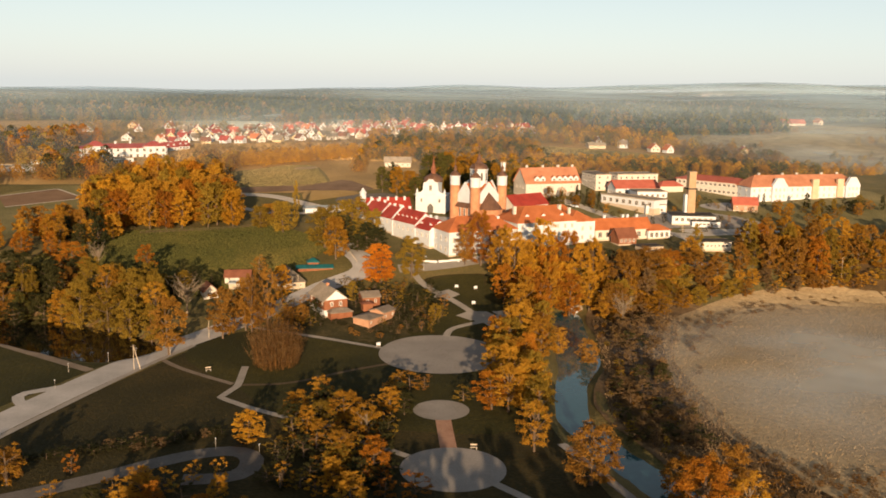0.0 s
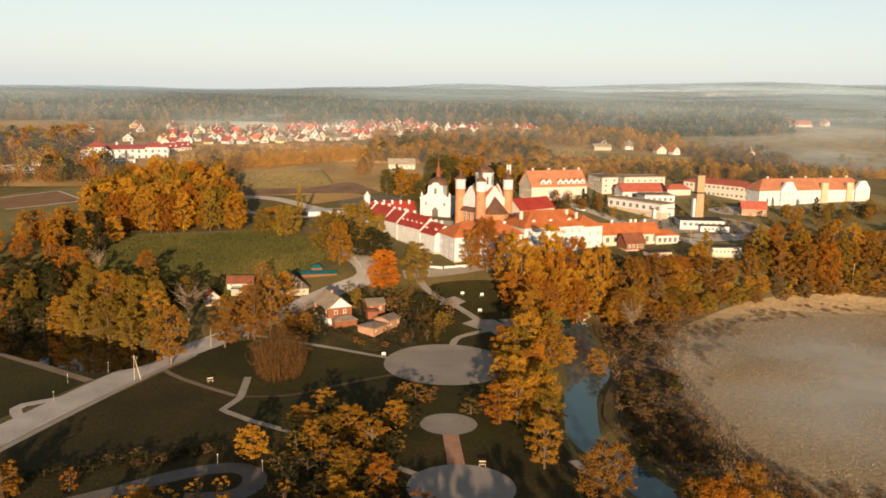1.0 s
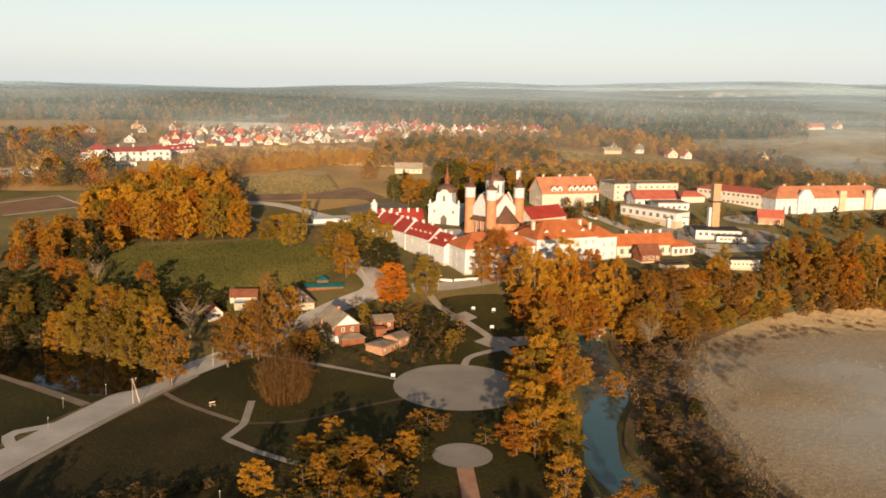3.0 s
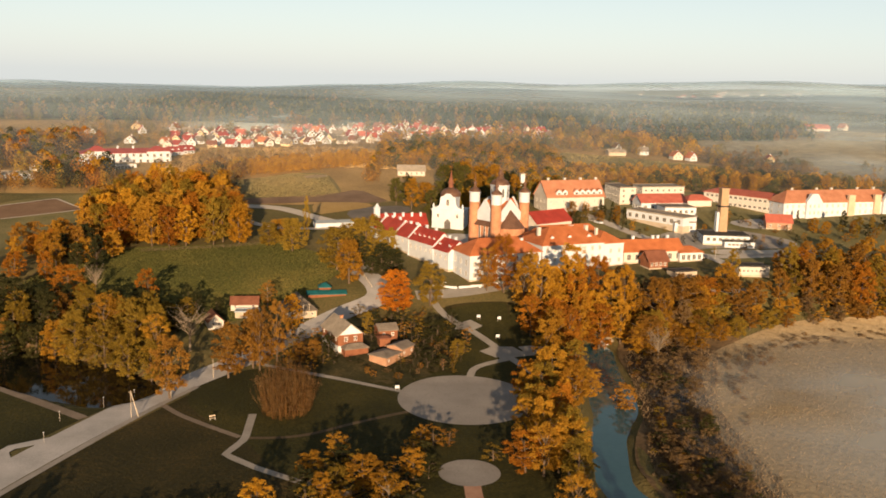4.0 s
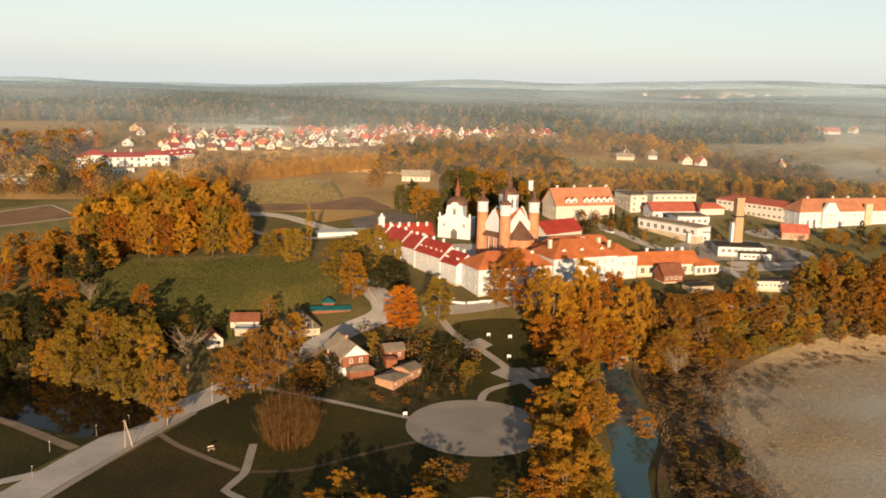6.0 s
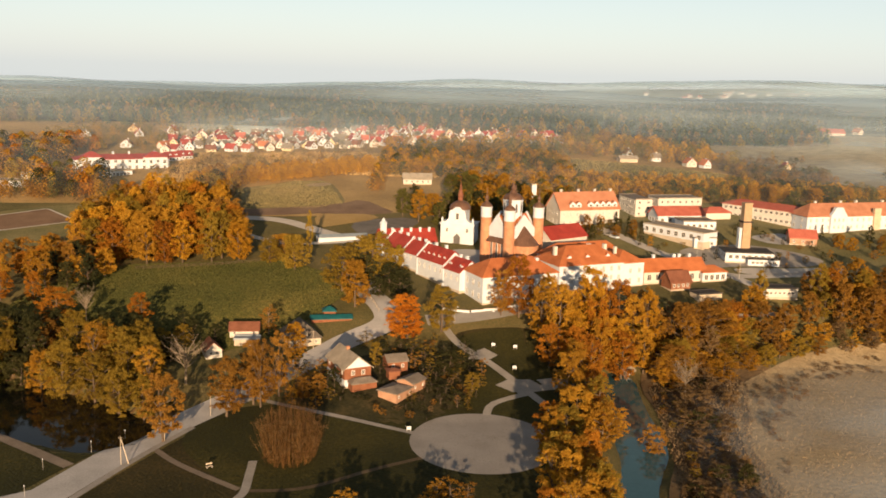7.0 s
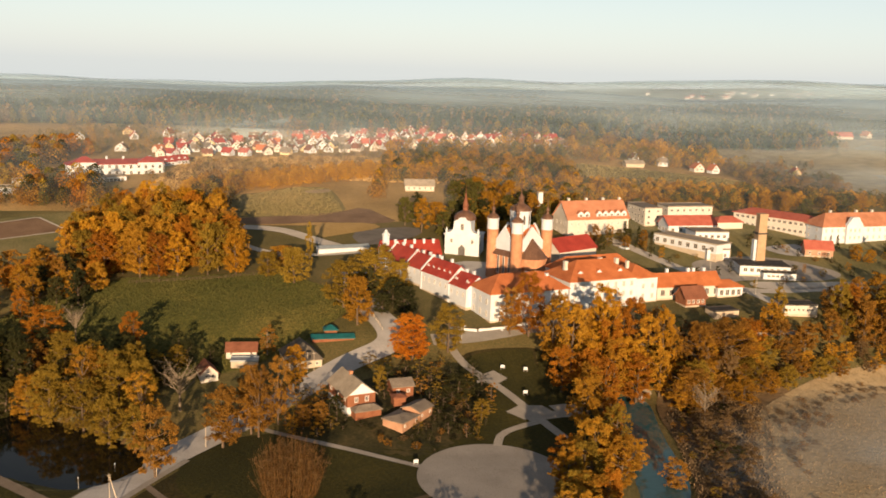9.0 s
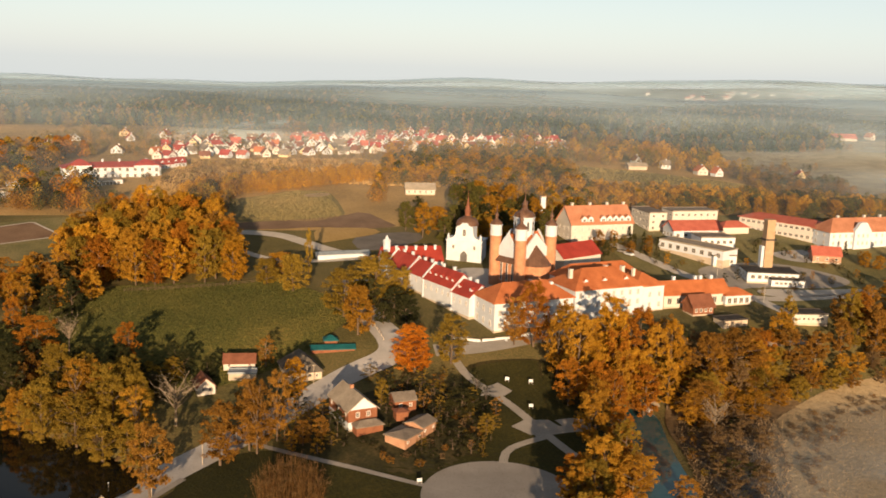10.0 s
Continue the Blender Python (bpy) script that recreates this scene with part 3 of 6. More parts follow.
def building(name, label, x, y, turn, L, W, H, kind, R, wall, roof, group="", o=0.45, category="building", deep=2.5, z=None, plinth=True):
    """A house on the rectangle L by W from its corner; kind: hip, gable (ridge along L), cross (ridge along W) or flat."""
    t = thing(name, x, y, gz(x, y) if z is None else z, turn, label, category, group)
    FOOT.append((x, y, turn, L, W))
    bm = bmesh.new()
    if kind == "gable":
        for k in (0.0,):
            add_poly(bm, [(0, 0, -deep), (0, W, -deep), (0, W, H), (0, W / 2, H + R - 0.15), (0, 0, H)], [(L, 0, -deep), (L, W, -deep), (L, W, H), (L, W / 2, H + R - 0.15), (L, 0, H)][0:5])
    elif kind == "cross":
        add_poly(bm, [(0, 0, -deep), (L, 0, -deep), (L, 0, H), (L / 2, 0, H + R - 0.15), (0, 0, H)], [(0, W, -deep), (L, W, -deep), (L, W, H), (L / 2, W, H + R - 0.15), (0, W, H)])
    else:
        add_box(bm, 0, L, 0, W, -deep, H)
    part("wall", bm, wall, t)
    if plinth and H > 2.5:
        bm = bmesh.new()
        for x0, x1, y0, y1 in ((-0.08, L + 0.08, -0.08, 0), (-0.08, L + 0.08, W, W + 0.08), (-0.08, 0, 0, W), (L, L + 0.08, 0, W)):
            add_box(bm, x0, x1, y0, y1, -deep, 0.55)
        part("plinth", bm, STONE, t)
    bm = bmesh.new()
    e = 0.16
    if kind == "flat":
        add_box(bm, -0.2, L + 0.2, -0.2, W + 0.2, H, H + 0.25)
        add_box(bm, -0.2, L + 0.2, -0.2, 0.1, H + 0.25, H + 0.5)
        add_box(bm, -0.2, L + 0.2, W - 0.1, W + 0.2, H + 0.25, H + 0.5)
    elif kind == "hip":
        d = min(W, L) / 2 * 0.9
        if L >= W:
            top = [(d, W / 2 - 0.06, H + R), (L - d, W / 2 - 0.06, H + R), (L - d, W / 2 + 0.06, H + R), (d, W / 2 + 0.06, H + R)]
        else:
            top = [(L / 2 - 0.06, d, H + R), (L / 2 + 0.06, d, H + R), (L / 2 + 0.06, W - d, H + R), (L / 2 - 0.06, W - d, H + R)]
        low = lambda zz: [(-o, -o, zz), (L + o, -o, zz), (L + o, W + o, zz), (-o, W + o, zz)]
        add_poly(bm, low(H - 0.05), low(H + e), top)
    else:
        A, B = (L, W) if kind == "gable" else (W, L)
        k = R / (B / 2)
        def prof(a):
            q = [(-o, H - o * k), (B / 2, H + R), (B + o, H - o * k), (B + o, H - o * k + e * 1.3), (B / 2, H + R + e * 1.3), (-o, H - o * k + e * 1.3)]
            return [(a, b, zz) if kind == "gable" else (b, a, zz) for b, zz in q]
        add_poly(bm, prof(-o), prof(A + o))
    part("roof", bm, roof, t)
    return t


def dormer(t, x, y, z, turn, w, h, d, wall, roof):
    """A small gabled dormer standing out of a roof slope, facing its own -y."""
    bm = bmesh.new()
    add_poly(bm, [(-w / 2, 0, 0), (w / 2, 0, 0), (w / 2, 0, h), (0, 0, h + w * 0.4), (-w / 2, 0, h)], [(-w / 2, d, 0), (w / 2, d, 0), (w / 2, d, h), (0, d, h + w * 0.4), (-w / 2, d, h)])
    b = part("dormer", bm, wall, t)
    b.matrix_local = pose(x, y, z, 0, 0, turn)
    bm = bmesh.new()
    p = [(-w / 2 - 0.15, h - 0.1), (0, h + w * 0.4 + 0.02), (w / 2 + 0.15, h - 0.1), (w / 2 + 0.15, h + 0.04), (0, h + w * 0.4 + 0.16), (-w / 2 - 0.15, h + 0.04)]
    add_poly(bm, [(a, -0.12, c) for a, c in p], [(a, d, c) for a, c in p])
    part("dormer_roof", bm, roof, b)
    window(b, pose(0, 0, h * 0.2), round(w * 0.55, 2), round(h * 0.7, 2))


def gable_wall(t, x0, x1, y, H, R, mat, thick=0.45, rise=0.5):
    """A parapet gable that stands above the roof, across the range at x = x0..x1 (ridge along x)."""
    W = y
    bm = bmesh.new()
    p = [(-0.25, -0.2), (W + 0.25, -0.2), (W + 0.25, H + rise * 0.8), (W / 2 + 0.6, H + R + rise * 0.6), (W / 2 + 0.35, H + R + rise + 0.5), (W / 2 - 0.35, H + R + rise + 0.5), (W / 2 - 0.6, H + R + rise * 0.6), (-0.25, H + rise * 0.8)]
    add_poly(bm, [(x0, b, c) for b, c in p], [(x1, b, c) for b, c in p])
    part("parapet_gable", bm, mat, t)


# ---- the monastery ----
FAR_A = (5.2, 330.2)


def along(d, back=0.0):
    """A point on the western range, d metres north of its front corner."""
    return FAR_A[0] - 0.553 * d + 0.833 * back, FAR_A[1] + 0.833 * d + 0.553 * back


WEST = -56.4
corner = building("monastery_palace", "white plastered monastery palace with an orange hipped tile roof", *FAR_A, 25, 27, 13.5, 8.8, "hip", 4.6, WHITE, TILE_ORANGE, "monastery ranges", 0.6)
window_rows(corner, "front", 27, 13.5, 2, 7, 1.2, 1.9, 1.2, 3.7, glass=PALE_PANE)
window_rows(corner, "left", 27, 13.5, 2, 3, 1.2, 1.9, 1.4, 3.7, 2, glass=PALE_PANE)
for px_, py_ in ((7, 8), (17, 9), (22, 5)):
    chimney_part(corner, px_, py_, 10.5, 2.3, WHITE, 0.9)
for a, b, h, r, n in ((12.8, 22.6, 6.6, 3.4, 2), (22.6, 39.0, 6.8, 4.0, 5), (39.0, 50.0, 6.0, 3.8, 0), (50.0, 64.0, 5.4, 4.2, 0)):
    x, y = along(b, 0.8 if a > 38 else 0.0)
    wing = building("monastery_range", "white plastered monastery range with a red sheet roof", x, y, WEST, b - a, 9.0, h, "gable", r, WHITE, TILE_RED, "monastery ranges", 0.3, z=gz(*along((a + b) / 2)))
    window_rows(wing, "front", b - a, 9.0, 1, max(2, int((b - a) / 3)), 0.9, 1.5, 3.6, 3.0, glass=PALE_PANE)
    gable_wall(wing, -0.25, 0.3, 9.0, h, r, WHITE)
    for i in range(n):
        dormer(wing, 1.8 + (b - a - 3.6) * (i / (n - 1)), 1.6, h + 0.9, 0, 1.3, 1.1, 2.4, WHITE, TILE_RED)
    chimney_part(wing, (b - a) * 0.6, 5.5, h + r - 1.0, 1.9, WHITE, 0.8)
    chimney_part(wing, (b - a) * 0.25, 5.2, h + r - 1.0, 1.9, WHITE, 0.8)
x, y = along(64)
north = building("monastery_range", "white monastery range with a bright red roof and belfry turret", x, y, 15, 21, 10, 5.6, "gable", 4.2, WHITE, TILE_RED, "monastery ranges", 0.4)
window_rows(north, "front", 21, 10, 1, 6, 1.0, 1.5, 2.0, 3.0, glass=PALE_PANE)
turned("turret", [(1.3, 8.4), (1.3, 12.0), (1.5, 12.1), (1.5, 12.4), (0.8, 13.0), (0.12, 14.2)], WHITE, north, n=8, at=(1.6, 4.0))
for i in range(5):
    chimney_part(north, 5 + 3.5 * i, 4.0, 8.6, 1.7, WHITE, 0.8)
palace = building("monastery_palace", "white palace wing with a broad orange hipped roof", 30.3, 341.6, 25, 25, 15, 9.8, "hip", 5.2, WHITE, TILE_ORANGE, "monastery ranges", 0.7)
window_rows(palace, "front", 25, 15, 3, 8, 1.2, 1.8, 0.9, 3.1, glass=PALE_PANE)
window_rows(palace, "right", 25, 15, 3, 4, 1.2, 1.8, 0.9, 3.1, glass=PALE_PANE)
for px_, h_ in ((5, 1.6), (12, 1.6), (20, 1.6)):
    dormer(palace, px_, 2.2, 10.6, 0, 1.8, 1.3, 3.5, WHITE, TILE_ORANGE)
for px_, py_ in ((2, 6.5), (21, 6), (16, 8)):
    chimney_part(palace, px_, py_, 12.2, 2.8, CREAM, 1.1)
end = building("monastery_palace", "white palace end block with an orange tile roof", 50.8, 352.2, 25, 11, 13, 8.4, "hip", 3.6, WHITE, TILE_ORANGE, "monastery ranges", 0.5)
window_rows(end, "front", 11, 13, 2, 3, 1.2, 1.8, 1.4, 3.4, glass=PALE_PANE)
window_rows(end, "right", 11, 13, 2, 3, 1.2, 1.8, 1.4, 3.4, glass=PALE_PANE)
chimney_part(end, 3, 6, 10.5, 2.4, CREAM, 0.9)
low = building("refectory", "low cream arcaded building with an orange tile roof", 61.2, 357.6, 17, 24, 9, 4.6, "gable", 3.4, CREAM, TILE_ORANGE, "monastery ranges", 0.5)
window_rows(low, "front", 24, 9, 1, 7, 1.7, 2.2, 1.3, 3)
window_rows(low, "right", 24, 9, 1, 2, 1.7, 2.2, 1.3, 3)
annexe = building("refectory", "low white glazed refectory end with an orange roof", 82.6, 362.6, 17, 9.5, 7, 3.4, "hip", 2.0, WHITE, TILE_ORANGE, "monastery ranges", 0.4)
window_rows(annexe, "front", 9.5, 7, 1, 4, 1.5, 2.0, 0.7, 3, 0.7)
window_rows(annexe, "right", 9.5, 7, 1, 3, 1.5, 2.0, 0.7, 3, 0.7)
for px_ in (6, 14, 16, 20):
    chimney_part(low, px_, 5.2, 6.8, 2.4, WHITE, 0.9)
hall = building("monastery_range", "orange-roofed monastery range behind the courtyard", 30, 362, 25, 30, 10, 7.2, "hip", 4.2, WHITE, TILE_ORANGE, "monastery ranges", 0.4)
building("monastery_range", "red-roofed monastery range beside the church", 33, 392, 40, 20, 10, 6.5, "gable", 4.0, CREAM, TILE_RED, "monastery ranges", 0.4)
brick_cottage = building("brick_cottage", "small brick cottage with a brown gabled roof over a white base", 69.0, 350.6, 20, 7.5, 6.0, 3.2, "gable", 3.0, REDWOOD, TILE_BROWN, o=0.6)
window_rows(brick_cottage, "front", 7.5, 6.0, 1, 4, 1.0, 1.3, 1.2, 3, 0.6)
window_rows(brick_cottage, "right", 7.5, 6.0, 1, 2, 1.0, 1.3, 1.2, 3)

# brick church with four corner towers
church = thing("church", 15.6, 371.6, gz(15.6, 371.6), 42, "brick and white Gothic church with four round corner towers", "church")
CL, CW = 15.0, 11.6
bm = bmesh.new()
add_box(bm, 0, CL, 0, CW, -2, 11.5)
part("wall", bm, BRICK, church)
for k, m in enumerate((pose(0, 0, 0), pose(CL, 0, 0, 0, 0, 90), pose(CL, CW, 0, 0, 0, 180), pose(0, CW, 0, 0, 0, 270))):
    span = CL if k % 2 == 0 else CW
    bm = bmesh.new()
    p = [(1.2, 11.0), (span - 1.2, 11.0), (span - 1.4, 13.5), (span * 0.64, 17.2), (span / 2, 19.2), (span * 0.36, 17.2), (1.4, 13.5)]
    add_poly(bm, [(a, -0.25, c) for a, c in p], [(a, 0.35, c) for a, c in p])
    g = part("gable", bm, WHITE, church, "white plastered pointed gable")
    g.matrix_local = m
    for s in np.linspace(3.2, span - 3.2, 3):
        if k != 0:
            bm = bmesh.new()
            p = [(-0.5, 2.5), (0.5, 2.5), (0.5, 8.5), (0, 9.6), (-0.5, 8.5)]
            add_poly(bm, [(a, -0.12, c) for a, c in p], [(a, 0.1, c) for a, c in p])
            w = part("window", bm, FRAME, church)
            w.matrix_local = m @ pose(s, 0, 0)
            bm = bmesh.new()
            add_poly(bm, [(a * 0.7, -0.16, 2.8 + (c - 2.5) * 0.92) for a, c in p], [(a * 0.7, 0, 2.8 + (c - 2.5) * 0.92) for a, c in p])
            part("pane", bm, WINDOW, w)
for axis in (0, 1):
    bm = bmesh.new()
    if axis == 0:
        p = [(0.4, 11.3), (CW / 2, 18.6), (CW - 0.4, 11.3)]
        add_poly(bm, [(0.3, b, c) for b, c in p], [(CL - 0.3, b, c) for b, c in p])
    else:
        p = [(0.4, 11.4), (CL / 2, 18.4), (CL - 0.4, 11.4)]
        add_poly(bm, [(b, 0.3, c) for b, c in p], [(b, CW - 0.3, c) for b, c in p])
    part("roof", bm, TILE_ORANGE, church)
for x, y in ((0, 0), (CL, 0), (CL, CW), (0, CW)):
    turned("tower_shaft", [(2.0, -2), (2.0, 17.2), (2.15, 17.3), (2.15, 17.6)], BRICK, church, "round brick tower shaft", at=(x, y))
    turned("tower_top", [(2.0, 17.6), (2.0, 21.0), (2.2, 21.1), (2.2, 21.4)], WHITE, church, "white plastered tower top", at=(x, y))
    turned("tower_cap", [(2.15, 21.4), (1.9, 22.0), (1.3, 22.6), (0.55, 23.2), (0.45, 23.8), (0.7, 24.4), (0.55, 25.0), (0.16, 25.5), (0.08, 28.2)], BROWN, church, "dark onion tower cap", at=(x, y))
turned("lantern", [(3.5, 17), (3.5, 23.6), (3.75, 23.7), (3.75, 24.2)], WHITE, church, "white drum of the central tower", n=8, at=(CL / 2, CW / 2))
for k in range(8):
    a = (k + 0.5) * math.pi / 4
    bm = bmesh.new()
    p = [(-0.42, 19.6), (0.42, 19.6), (0.42, 22.2), (0, 23.0), (-0.42, 22.2)]
    add_poly(bm, [(q, -0.06, c) for q, c in p], [(q, 0.06, c) for q, c in p])
    pane = part("lantern_window", bm, WINDOW, church)
    pane.matrix_local = pose(CL / 2 + 3.25 * math.cos(a), CW / 2 + 3.25 * math.sin(a), 0, 0, 0, math.degrees(a) + 90)
turned("lantern_cap", [(3.7, 24.2), (3.5, 24.9), (2.7, 25.8), (1.3, 26.5), (0.75, 27.4), (0.95, 28.2), (0.6, 29.2), (0.16, 30.0), (0.08, 34.5)], BROWN, church, "brown domed cap with a cross", at=(CL / 2, CW / 2))
bm = bmesh.new()
add_box(bm, CL / 2 - 0.9, CL / 2 + 0.9, CW / 2 - 0.08, CW / 2 + 0.08, 33.0, 33.25)
part("cross", bm, BROWN, church)
bm = bmesh.new()
add_poly(bm, [(CL / 2 + 5.4 * math.cos(k), 0.3 - 5.6 * math.sin(k), -2) for k in np.linspace(0, math.pi, 9)], [(CL / 2 + 5.4 * math.cos(k), 0.3 - 5.6 * math.sin(k), 8.6) for k in np.linspace(0, math.pi, 9)])
part("apse", bm, BRICK, church, "rounded brick apse")
bm = bmesh.new()
add_poly(bm, [(CL / 2 + 5.8 * math.cos(k), 0.2 - 6.0 * math.sin(k), 8.6) for k in np.linspace(0, math.pi, 9)], [(CL / 2 + 0.3 * math.cos(k), 0.1 - 0.3 * math.sin(k), 15.2) for k in np.linspace(0, math.pi, 9)])
part("apse_roof", bm, BROWN, church, "brown half-conical apse roof")
bm = bmesh.new()
add_poly(bm, [(-1.6, 1.6, 9.2), (0.1, 1.6, 11.4), (0.1, 1.6, 9.0)], [(-1.6, CW - 1.6, 9.2), (0.1, CW - 1.6, 11.4), (0.1, CW - 1.6, 9.0)])
part("lean_roof", bm, BROWN, church)

# white baroque gate tower
gate = thing("gate_church", -8.6, 408.5, gz(-2, 406), -14, "white baroque gate church with a brown spire", "church")
bm = bmesh.new()
add_box(bm, 0, 13.2, 0, 9, -2, 7.6)
part("wall", bm, WHITE, gate)
bm = bmesh.new()
add_box(bm, -0.35, 13.55, -0.35, 9.35, 7.6, 8.1)
part("cornice", bm, WHITE, gate)
bm = bmesh.new()
p = [(0.4, 8.1), (12.8, 8.1), (12.4, 8.6), (11.0, 8.9), (10.1, 9.9), (9.7, 13.0), (8.4, 13.5), (7.5, 14.5), (5.7, 14.5), (4.8, 13.5), (3.5, 13.0), (3.1, 9.9), (2.2, 8.9), (0.8, 8.6)]
add_poly(bm, [(a, -0.1, c) for a, c in p], [(a, 1.0, c) for a, c in p])
part("gable", bm, WHITE, gate, "white scrolled baroque gable")
bm = bmesh.new()
add_box(bm, 3.5, 9.7, 1.0, 8.0, 8.1, 13.2)
part("upper_storey", bm, WHITE, gate)
for x in (0.5, 12.7):
    turned("pinnacle", [(0.45, 8.1), (0.45, 9.2), (0.55, 9.3), (0.1, 10.4)], WHITE, gate, n=8, at=(x, 0.5))
turned("dome", [(4.3, 13.2), (4.25, 13.9), (3.9, 14.8), (3.0, 15.7), (1.7, 16.3), (1.05, 16.7)], BROWN, gate, "brown curved roof", at=(6.6, 4.6))
turned("spire", [(1.05, 16.7), (1.0, 18.2), (1.2, 18.4), (0.62, 20.6), (0.1, 23.6), (0.05, 26.3)], TILE_BROWN, gate, "slender reddish spire", n=8, at=(6.6, 4.6))
for s, z, w, h in ((6.6, 9.6, 1.3, 2.6), (2.6, 4.6, 1.0, 1.6), (10.6, 4.6, 1.0, 1.6)):
    window(gate, pose(s, -0.1 if z > 8 else 0, z), w, h)
bm = bmesh.new()
p = [(5.3, 0), (7.9, 0), (7.9, 2.8), (6.6, 4.2), (5.3, 2.8)]
add_poly(bm, [(a, -0.1, c) for a, c in p], [(a, 0.05, c) for a, c in p])
part("portal", bm, WINDOW, gate, "dark arched gateway")
window_rows(gate, "right", 13.2, 9, 1, 2, 1.0, 1.6, 4.6, 3)
window_rows(gate, "left", 13.2, 9, 1, 2, 1.0, 1.6, 4.6, 3)

# ---- school quarter ----
school = building("school", "cream school with a tall orange roof and dormers", 41.5, 436, 21, 28.5, 13, 7.4, "gable", 6.4, CREAM, TILE_PALE, category="school", o=0.5)
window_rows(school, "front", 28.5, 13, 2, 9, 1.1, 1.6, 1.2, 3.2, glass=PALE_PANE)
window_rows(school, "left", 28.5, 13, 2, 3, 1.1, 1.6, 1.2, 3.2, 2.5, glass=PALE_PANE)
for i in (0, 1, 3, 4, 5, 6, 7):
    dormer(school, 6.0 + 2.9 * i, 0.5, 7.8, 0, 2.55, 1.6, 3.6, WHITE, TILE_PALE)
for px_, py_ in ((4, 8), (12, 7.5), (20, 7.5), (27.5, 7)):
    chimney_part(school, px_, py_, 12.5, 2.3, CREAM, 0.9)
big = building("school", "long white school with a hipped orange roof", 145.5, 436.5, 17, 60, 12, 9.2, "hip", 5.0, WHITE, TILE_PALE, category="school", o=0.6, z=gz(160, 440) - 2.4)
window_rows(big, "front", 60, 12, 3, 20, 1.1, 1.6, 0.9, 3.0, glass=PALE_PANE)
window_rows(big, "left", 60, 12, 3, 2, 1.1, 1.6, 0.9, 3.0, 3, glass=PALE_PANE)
for s in (15, 56):
    bm = bmesh.new()
    p = [(-4, 0), (4, 0), (4, 9.8), (2.6, 11.6), (1.6, 13.2), (-1.6, 13.2), (-2.6, 11.6), (-4, 9.8)]
    add_poly(bm, [(a, -1.2, c) for a, c in p], [(a, 0.5, c) for a, c in p])
    g = part("front_gable", bm, WHITE, big, "white curved front gable")
    g.matrix_local = pose(s, 0, 0)
    for k in (-2.2, 0, 2.2):
        for zz in (1, 4, 7):
            window(big, pose(s + k, -1.2, zz), 1.1, 1.6, PALE_PANE)
for s in (35, 49):
    bm = bmesh.new()
    add_box(bm, s - 1.7, s + 1.7, -0.9, 0.5, -2, 12.5)
    part("stair_tower", bm, TAN, big, "tall tan rendered stair strip")
for px_ in (9, 22, 30, 44, 53):
    chimney_part(big, px_, 7.6, 12.8, 2.0, CREAM, 0.9)
for i, (x, y, turn, L, W, H) in enumerate(((77.0, 456.5, 15, 8, 17, 7.8), (90, 470, 15, 22, 10, 5.6))):
    flat = building("apartment_block", "cream flat-roofed apartment block with balconies", x, y, turn, L, W, H, "flat", 0, CREAM, SHEET_GREY, "apartment blocks")
    storeys = 3 if H > 7 else 2
    window_rows(flat, "left", L, W, storeys, 5 if W > 12 else 3, 1.3, 1.2, 0.9, 2.5)
    window_rows(flat, "front", L, W, storeys, 2 if L < 12 else 7, 1.3, 1.2, 0.9, 2.5)
hallb = building("workshop", "white workshop with a red gabled roof", 84.5, 444, 14, 22, 9.5, 4.2, "gable", 3.2, WHITE, TILE_ROSE, o=0.5)
window_rows(hallb, "left", 22, 9.5, 1, 3, 1.4, 1.6, 1.0, 3)
window_rows(hallb, "front", 22, 9.5, 1, 6, 1.6, 1.4, 1.4, 3)
building("pavilion", "low pavilion with a red hipped roof", 108, 455, 14, 12, 7, 3.0, "hip", 2.4, CREAM, TILE_ROSE)
strip = building("workshop", "low white flat-roofed workshop beside the street", 75.5, 431, -51, 30, 9, 4.0, "flat", 0, WHITE, SHEET_PALE)
window_rows(strip, "front", 30, 9, 1, 8, 1.8, 1.9, 1.2, 3)
block2 = building("workshop", "white two-storey flat-roofed block", 91, 426, 8, 14, 10, 6.4, "flat", 0, WHITE, SHEET_GREY)
window_rows(block2, "front", 14, 10, 2, 5, 1.4, 1.4, 1.0, 3.0)
endb = building("workshop", "small white flat-roofed end building", 91.5, 409.5, 8, 9, 7, 4.2, "flat", 0, WHITE, SHEET_GREY)
window_rows(endb, "front", 9, 7, 1, 2, 1.2, 1.4, 1.4, 3)
boiler = building("boiler_house", "low white boiler house with a black flat roof", 98.5, 391.0, -3, 18, 11, 3.8, "flat", 0, WHITE, TAR)
window_rows(boiler, "front", 18, 11, 1, 7, 1.5, 1.5, 1.6, 3)
window_rows(boiler, "left", 18, 11, 1, 3, 1.2, 1.5, 1.6, 3)
annex = building("annex", "low white annex with a dark roof", 106, 387.4, -3, 11.5, 3.3, 2.3, "flat", 0, WHITE, TAR)
window_rows(annex, "front", 11.5, 3.3, 1, 6, 1.3, 1.0, 0.7, 3)
stack = thing("chimney_stack", 108.4, 401.5, gz(108.4, 401.5), 8, "tall square pale brick chimney stack with a dark band", "chimney")
bm = bmesh.new()
add_poly(bm, [(-1.75, -1.75, -2), (1.75, -1.75, -2), (1.75, 1.75, -2), (-1.75, 1.75, -2)], [(-1.5, -1.5, 20.2), (1.5, -1.5, 20.2), (1.5, 1.5, 20.2), (-1.5, 1.5, 20.2)])
part("shaft", bm, STACK, stack)
